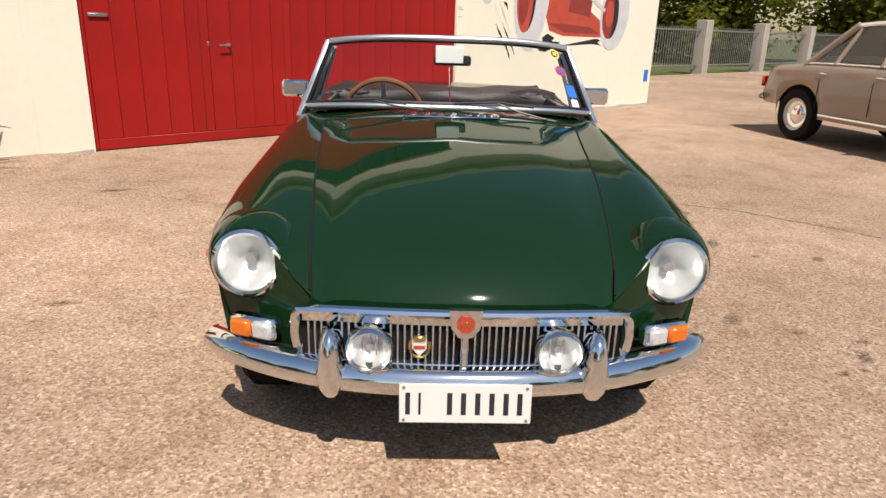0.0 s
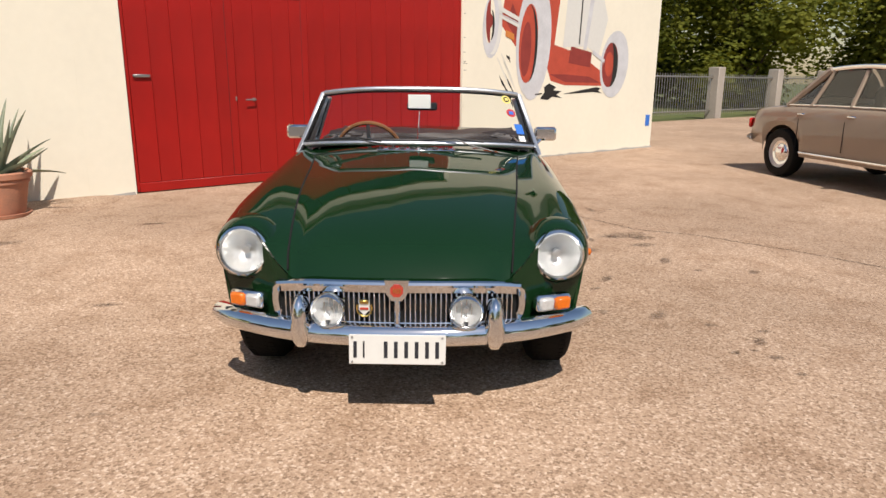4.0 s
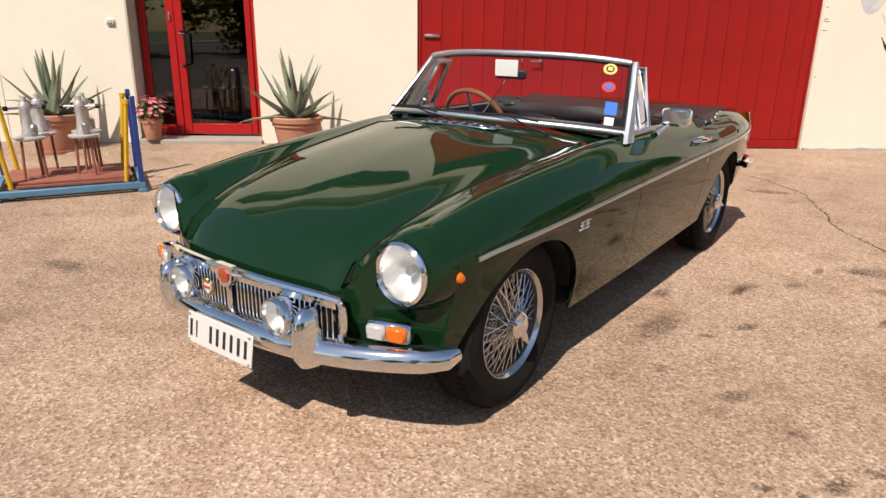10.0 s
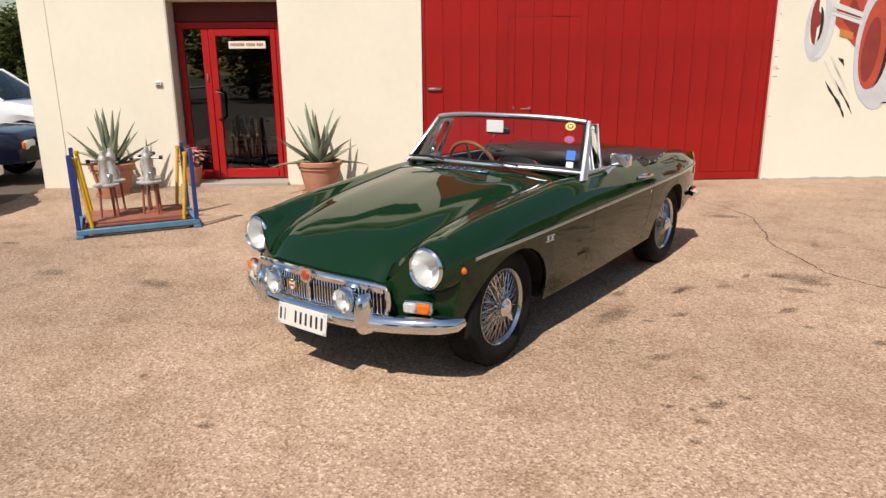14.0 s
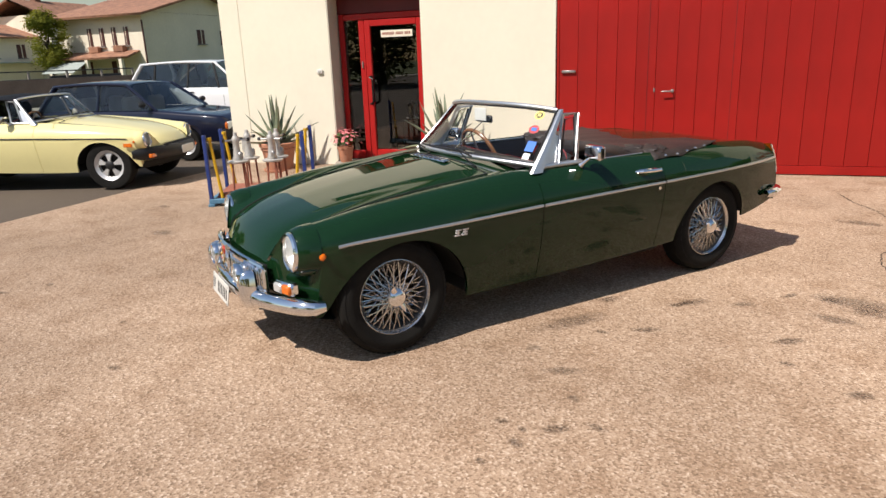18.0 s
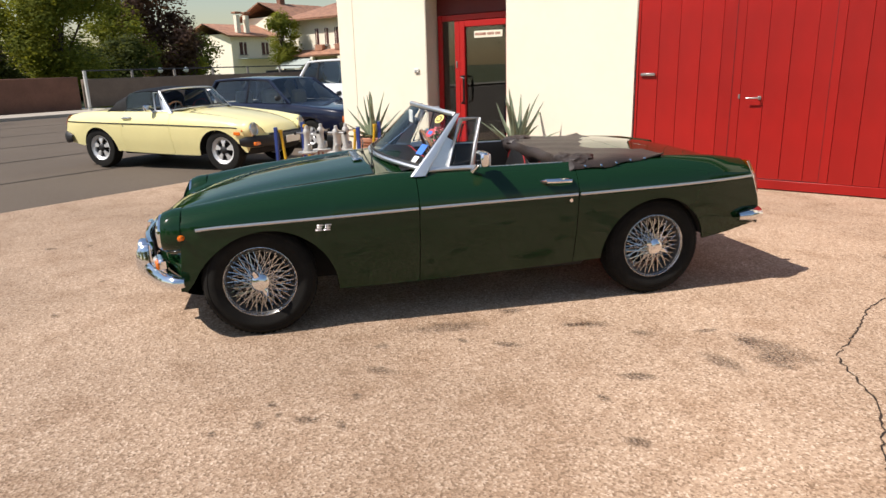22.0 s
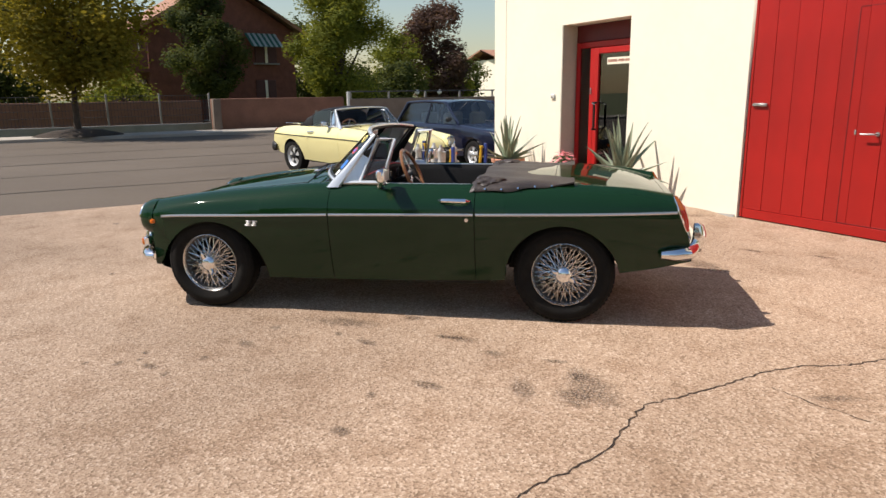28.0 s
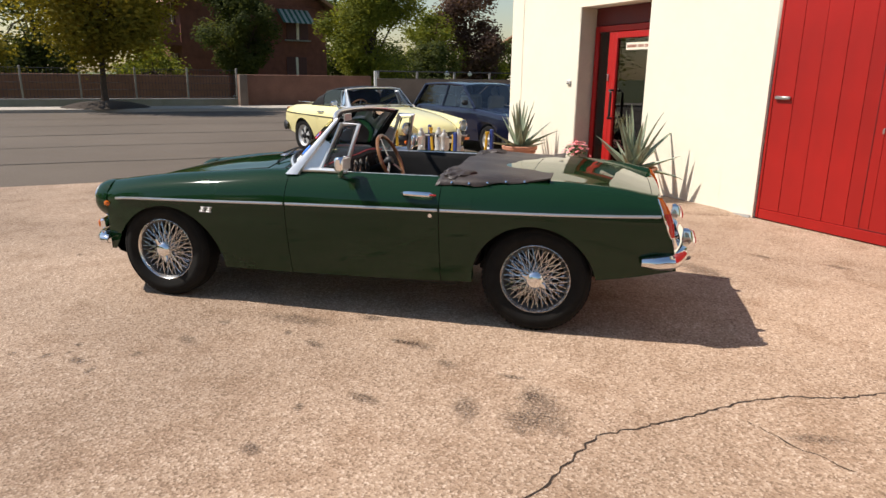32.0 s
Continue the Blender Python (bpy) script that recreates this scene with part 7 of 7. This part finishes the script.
tree(at_b(-22.6, 5.9), 6.0, 2.5, crown_yellow, 1, "broad yellow-green street tree in a raised bed", 0.13, 0.34, 11500, 0.125)
tree(at_b(-30.5, -0.25), 6.6, 1.65, crown_dark, 2, "dense dark tree before the brick house", 0.2, 0.2, 13000, 0.115)
tree(at_b(-29.5, -6.6), 7.0, 2.45, crown_green, 3, "bright green round tree behind the wall", 0.18, 0.16, 14500, 0.12)
tree(at_b(-45, -20.4), 8.4, 3.0, crown_purple, 4, "dark purple-leaved tree beyond the wall", 0.2, 0.1, 7000, 0.2)
tree(at_b(-43, -16.2), 5.8, 2.2, crown_green, 5, "light green garden tree beyond the wall", 0.15, 0.1, 2600, 0.18)
tree(at_b(-38, -14.0), 3.4, 1.8, crown_dark, 6, "low dark shrubby tree by the wall", 0.15, 0.05, 2400, 0.16)
tree(at_b(-47.8, -34.3), 6.2, 1.7, crown_green, 7, "small green tree before the cream houses", 0.12, 0.3, 2400, 0.18)
tree(at_b(-50, -26.0), 4.6, 2.6, crown_dark, 8, "dark shrub before the cream houses", 0.12, 0.05, 2400, 0.2)
tree(at_b(-46, -22.5), 3.0, 2.2, crown_green, 9, "bushy green garden shrub", 0.12, 0.02, 2200, 0.18)
tree(at_b(-34, 14.0), 7.0, 3.2, crown_green, 10, "garden tree behind the fence", 0.2, 0.1, 3600, 0.19)
tree(at_b(-38, 9.0), 7.6, 3.2, crown_dark, 11, "dark garden tree behind the fence", 0.2, 0.08, 3600, 0.19)
tree(at_b(-28, 10.5), 3.2, 1.7, crown_yellow, 12, "yellowing shrub behind the fence", 0.1, 0.02, 2400, 0.14)
tree(at_b(-36, 24.0), 9.0, 4.5, crown_green, 13, "large tree farther along the road", 0.25, 0.1, 4200, 0.22)
tree(at_b(-41, 3.2), 6.0, 2.6, crown_green, 18, "garden tree beside the brick house", 0.2, 0.05, 2600, 0.19)
tree(at_b(-44, -9.5), 6.5, 3.0, crown_dark, 19, "dark garden tree behind the brick house", 0.2, 0.05, 2600, 0.2)
tree(at_b(-36, -9.8), 3.0, 2.4, crown_dark, 20, "dense hedge-like shrub behind the wall", 0.1, 0.02, 2600, 0.18)
tree(at_b(-30, 3.8), 2.6, 1.6, crown_green, 23, "low shrub behind the fence", 0.1, 0.02, 1800, 0.14)
for i, (u, n) in enumerate(((-22.0, -33.0), (-27.5, -37.5), (-19.0, -40.0))):
    tree(at_b(u, n), 4.8 + 0.5 * i, 3.4, (crown_dark, crown_yellow, crown_dark)[i], 50 + i, "dark garden tree behind the parked cars", 0.15, 0.02, 5000, 0.22)
# trees past the far end of the workshop
tree(at_b(15.5, -13.0), 8.0, 4.2, crown_dark, 14, "dark leafy tree behind the iron fence", 0.2, 0.04, 11000, 0.21)
tree(at_b(22.5, -12.0), 8.5, 4.2, crown_green, 15, "green leafy tree behind the iron fence", 0.2, 0.04, 9000, 0.21)
tree(at_b(29.5, -9.0), 8.0, 4.2, crown_green, 16, "green leafy tree behind the iron fence", 0.2, 0.04, 9000, 0.21)
tree(at_b(19.0, -18.0), 9.5, 4.6, crown_dark, 17, "tall dark tree farther back", 0.25, 0.05, 4600, 0.24)
tree(at_b(25.5, -20.0), 10.0, 5.0, crown_dark, 24, "tall dark tree farther back", 0.25, 0.04, 8000, 0.26)
tree(at_b(33.0, -17.0), 10.5, 5.0, crown_dark, 25, "tall dark tree farther back", 0.25, 0.04, 8000, 0.26)
tree(at_b(36.5, -5.0), 9.0, 4.8, crown_green, 26, "green leafy tree behind the iron fence", 0.25, 0.04, 8000, 0.26)
# trees across the yard, whose dark mass the glass door mirrors
for i, u in enumerate((-16.5, -9.5, -2.5, 4.5, 11.5, 19.0)):
    tree(at_b(u, 30 + 2.5 * (i % 2)), 8.5 + (i % 3), 4.2, (crown_dark, crown_green)[i % 2], 30 + i, "leafy tree across the yard", 0.22, 0.06, 3000, 0.26)

# ---- walls, fence and houses across the road ----
tagged(Geo().box((-23.75, 1.70, 0.62), (0.24, 5.6, 1.34), 0.02, BM).done("garden_wall", brick_wall_mat), "brown-pink rendered garden wall across the road", "wall", kind="structure")
tagged(Geo().box((-23.75, 11.35, 0.58), (0.22, 13.3, 1.24), 0.02, BM).done("garden_wall_grey", grey_wall_mat), "grey weathered garden wall with a rail on top", "wall", kind="structure")
rail = thing("wall_rail", "dark metal rail on posts along the grey garden wall", "railing", BM)
Geo().box((-23.75, 11.35, 1.50), (0.05, 13.2, 0.05), 0.01).done("rail", fence_metal, rail)
for i in range(8):
    Geo().box((-23.75, 4.85 + 1.86 * i, 1.35), (0.07, 0.09, 0.30), 0.01).done("post", concrete, rail)
tagged(Geo().box((-26.6, -9.0, 0.55), (0.24, 16.0, 1.35), 0.02, BM).done("garden_wall_back", brick_wall_mat), "rendered garden wall behind the wire fence", "wall", kind="structure")
tagged(Geo().box((-24.6, -7.6, 0.16), (0.3, 13.6, 0.34), 0.03, BM).done("fence_plinth", concrete), "grey concrete plinth under the fence", "wall", kind="structure")
fence = thing("fence", "dark metal mesh fence on a low concrete plinth", "fence", BM)
for i in range(8):
    Geo().box((-24.6, -1.0 - 1.9 * i, 0.92), (0.07, 0.07, 1.2), 0.01).done("post", concrete, fence)
    if i < 7:
        g = Geo()
        for k in range(15):
            g.cyl((-24.6, -1.12 - 1.9 * i - k * 0.118, 0.34), (-24.6, -1.12 - 1.9 * i - k * 0.118, 1.46), 0.006, seg=4, caps=False)
        for k in range(5):
            g.cyl((-24.6, -1.04 - 1.9 * i, 0.4 + 0.26 * k), (-24.6, -2.86 - 1.9 * i, 0.4 + 0.26 * k), 0.008, seg=4, caps=False)
        tagged(g.done("mesh_panel", fence_metal, fence), kind="stuff")
for n in (1.0,):
    tagged(Geo().box((-23.2, -n, 0.62), (0.3, 0.3, 1.34), 0.02, BM).done("gate_pillar", grey_wall_mat), "dark square gate pillar", "pillar", kind="structure")
tagged(Geo().lathe([(1.5, 0.0), (1.2, 0.10), (0.8, 0.19), (0.3, 0.24), (0, 0.25)], seg=24, m=Matrix.Translation(bpos(-22.6, 5.9, 0.09))).done("planting_mound", soil), "low gravel mound round the street tree", "mound", kind="structure")
tagged(Geo().box((-24.6, 16.0, 0.65), (0.05, 4.0, 1.3), 0.01, BM).done("wire_fence", fence_metal), "dark wire fence along the garden", "fence")
for n in (-9.6, -10.9):
    gl = thing("globe_lamp", "white globe lamp on a short stem on the garden wall", "lamp", at_b(-26.6, n), group="globe lamps on the wall")
    Geo().cyl((0, 0, 1.27), (0, 0, 1.40), 0.025, seg=8).done("stem", fence_metal, gl)
    Geo().lathe([(0.0, -0.12)] + [(0.12 * math.sin(math.pi * i / 10), -0.12 * math.cos(math.pi * i / 10)) for i in range(1, 10)] + [(0.0, 0.12)], (0, 0, 1.50), seg=16).done("globe", globe_white, gl)
post = thing("marker_post", "white post by the road corner", "post", at_b(-22.6, -4.3))
Geo().cyl((0, 0, 0), (0, 0, 1.55), 0.06, seg=10).done("shaft", plate_white, post)


def window(parent, c, size, axis, mat=shutter):
    """A recessed opening with frame, pane and shutters, on a wall facing x or y."""
    w, h = size
    fr = Geo()
    t = 0.12
    if axis == "x":
        f = fr.box(c, (t, w, h), 0.02).done("window", mat, parent)
        Geo().box((c[0] + 0.03, c[1], c[2]), (t, w * 0.12, h), 0.01).done("mullion", cream_house, f)
        Geo().box((c[0] + 0.08, c[1], c[2] - h / 2 - 0.05), (0.22, w + 0.2, 0.08), 0.01).done("sill", concrete, f)
    else:
        f = fr.box(c, (w, t, h), 0.02).done("window", mat, parent)
        Geo().box((c[0], c[1] - 0.03, c[2]), (w * 0.12, t, h), 0.01).done("mullion", cream_house, f)
        Geo().box((c[0], c[1] - 0.08, c[2] - h / 2 - 0.05), (w + 0.2, 0.22, 0.08), 0.01).done("sill", concrete, f)


def gable_roof(parent, u0, u1, y0, y1, z, rise, along, over=0.5):
    """Two tiled slopes with thickness; along: the ridge runs along local x or y."""
    g = Geo()
    if along == "x":
        ym = (y0 + y1) / 2
        for a, b in ((y0 - over, ym), (y1 + over, ym)):
            g.add([(u0 - over, a, z - 0.25), (u1 + over, a, z - 0.25), (u1 + over, b, z + rise), (u0 - over, b, z + rise)], [(0, 1, 2, 3)])
    else:
        um = (u0 + u1) / 2
        for a, b in ((u0 - over, um), (u1 + over, um)):
            g.add([(a, y0 - over, z - 0.25), (a, y1 + over, z - 0.25), (b, y1 + over, z + rise), (b, y0 - over, z + rise)], [(0, 1, 2, 3)])
    return g.done("roof", roof_tile, parent, solid=0.18)


# brick house with balcony and striped awning (local x = u, local y = -n)
bh = thing("brick_house", "red brick house with a gable, balcony and striped awning", "house", BM @ pose(-34.0, -2.1, 0, 0, 0, 9) @ pose(34.0, 2.1, 0))
Geo().box((-38.5, 2.0, 2.5), (9, 8.2, 5.0), 0.03).done("wall", brick_house_mat, bh)
g = Geo()
g.add([(-34.0, -2.1, 5.0), (-34.0, 6.1, 5.0), (-34.0, 2.0, 7.3), (-43.0, -2.1, 5.0), (-43.0, 6.1, 5.0), (-43.0, 2.0, 7.3)], [(0, 1, 2), (3, 5, 4)])
g.done("gable", brick_house_mat, bh)
gable_roof(bh, -43.0, -34.0, -2.1, 6.1, 5.05, 2.5, "x", 0.7)
for y, z, w, h in ((1.0, 1.2, 1.0, 2.1), (4.2, 1.2, 1.2, 2.1), (4.3, 3.9, 1.3, 1.4), (0.2, 3.9, 1.0, 1.6)):
    window(bh, (-33.98, y, z), (w, h), "x", shutter)
bal = Geo().box((-35.3, -2.7, 2.75), (2.8, 1.3, 0.18), 0.02).done("balcony", brick_house_mat, bh, "small brick balcony")
Geo().box((-35.3, -3.3, 3.25), (2.8, 0.1, 0.9), 0.02).done("parapet", brick_house_mat, bal)
for u in (-33.95, -36.65):
    Geo().box((u, -2.7, 3.25), (0.1, 1.1, 0.9), 0.02).done("parapet", brick_house_mat, bal)
for u in (-34.2, -36.4):
    Geo().box((u, -3.2, 1.33), (0.28, 0.28, 2.66), 0.02).done("post", brick_house_mat, bal)
window(bh, (-35.3, -2.1, 4.0), (0.9, 1.9), "y")
window(bh, (-35.3, -2.1, 1.2), (1.3, 2.2), "y")
aw = None
for i in range(12):
    y = 3.2 + 0.155 * i
    mm = pose(-33.55, y, 4.45, 0, 38, 0)
    o = Geo().box((0, 0, 0), (1.35, 0.153, 0.02), 0.004).done("awning_stripe", (awning_green, awning_white)[i % 2], bh, m=mm)

# cream houses down the road
ch = thing("cream_house", "cream two-storey house with tiled roof and dark shutters", "house", BM)
Geo().box((-44.5, 43.5, 2.95), (9, 14, 5.9), 0.03).done("wall", cream_house, ch)
g = Geo()
g.add([(-40.0, 36.5, 5.9), (-40.0, 50.5, 5.9), (-40.0, 43.5, 7.65)], [(0, 1, 2)])
g.done("gable", cream_house, ch)
gable_roof(ch, -49, -40, 36.5, 50.5, 5.95, 1.75, "x", 0.9)
for i in range(4):
    window(ch, (-41.7 - 1.28 * i, 36.48, 4.05), (0.42, 1.45), "y")
for i in range(2):
    window(ch, (-39.98, 43.4 + 3.2 * i, 4.0), (0.9, 1.2), "x")
window(ch, (-39.98, 48.9, 4.0), (0.8, 1.2), "x")
for i in range(2):
    window(ch, (-43.0 - 3.4 * i, 36.48, 1.1), (1.3, 2.1), "y")
pr = Geo()
pr.add([(-40.6, 36.5, 2.95), (-48.6, 36.5, 2.95), (-48.9, 34.6, 2.45), (-40.2, 34.6, 2.45)], [(0, 1, 2, 3)])
pr.done("porch_roof", roof_tile, ch, solid=0.15)
for u in (-42.3, -44.9):
    Geo().box((u, 36.2, 3.1), (1.0, 0.5, 0.5), 0.03).done("flower_box", roof_tile, ch)
Geo().box((0, 0, 0), (3.4, 2.4, 0.03), 0.01).done("awning", awning_white, ch, m=pose(-46.2, 34.3, 1.9, 28))
for u in (-41, -44.5, -48.5):
    Geo().box((u, 34.8, 1.2), (0.3, 0.3, 2.4), 0.02).done("porch_post", cream_house, ch)
Geo().tube([(-39.9, 36.4, 0), (-39.9, 36.4, 5.2)], 0.07, 8).done("downpipe", shutter, ch)
cb = thing("cream_house", "taller cream house with two chimneys far down the road", "house", BM @ pose(3.7, 2.1, 0))
Geo().box((-68, 47.5, 3.6), (8, 8, 7.2), 0.03).done("wall", cream_house, cb)
gable_roof(cb, -72, -64, 43.5, 51.5, 7.2, 1.6, "y", 0.9)
Geo().box((-70, 40.5, 2.6), (8, 7, 5.2), 0.03).done("wing", cream_house, cb)
gable_roof(cb, -74, -66, 37, 44, 5.2, 1.2, "y", 0.8)
for y in (38.4, 39.6):
    Geo().box((-66.5, y, 6.2), (0.5, 0.5, 1.9), 0.03).done("chimney", cream_house, cb)
    Geo().box((-66.5, y, 7.4), (0.8, 0.8, 0.2), 0.03).done("chimney_cap", roof_tile, cb)
Geo().box((-68, 46, 9.2), (0.7, 0.7, 2.0), 0.03).done("chimney", brick_wall_mat, cb)
for y in (45.2, 47.5, 49.8):
    for z in (1.4, 4.0, 6.2):
        window(cb, (-63.98, y, z), (0.9, 1.4 if z < 6 else 0.9), "x")
for y in (38.5, 41.5):
    window(cb, (-65.98, y, 3.6), (0.9, 1.3), "x")
Geo().box((-65.2, 40.5, 2.5), (1.6, 5.5, 0.06), 0.01).done("awning", awning_white, cb)

# iron fence, pillar and house past the far end of the workshop
ir = thing("iron_fence", "pale iron railings between concrete pillars", "fence", BM)
for k in range(5):
    Geo().box((11.6 + 4.2 * k, 4.9, 0.80), (0.40, 0.40, 1.75), 0.02).done("pillar", pavement_mat, ir)
    for z in (0.25, 1.35):
        Geo().box((13.7 + 4.2 * k, 4.9, z), (3.76, 0.05, 0.05), 0.008).done("rail", steel, ir)
    for i in range(26):
        if k == 0 and i == 0:
            bar = Geo().cyl((0, 0, 0), (0, 0, 1.3), 0.012, seg=5, caps=False).done("railing_bar", steel, ir, m=pose(11.95, 4.9, 0.15))
        else:
            link_mesh("railing_bar", bar.data, None, ir, m=pose(11.95 + 4.2 * k + 0.14 * i, 4.9, 0.15))
for i in range(13):
    link_mesh("railing_bar", bar.data, None, ir, m=pose(9.35 + 0.16 * i, 4.9, 0.15))
fh = thing("white_house", "pale house with a tiled roof behind the trees", "house", BM)
Geo().box((27.0, 26.0, 3.0), (9, 8, 6), 0.03).done("wall", cream_house, fh)
gable_roof(fh, 22.5, 31.5, 22, 30, 6.0, 2.0, "x", 0.7)
for u in (24.5, 27, 29.5):
    window(fh, (u, 21.98, 4.2), (1.0, 1.4), "y")
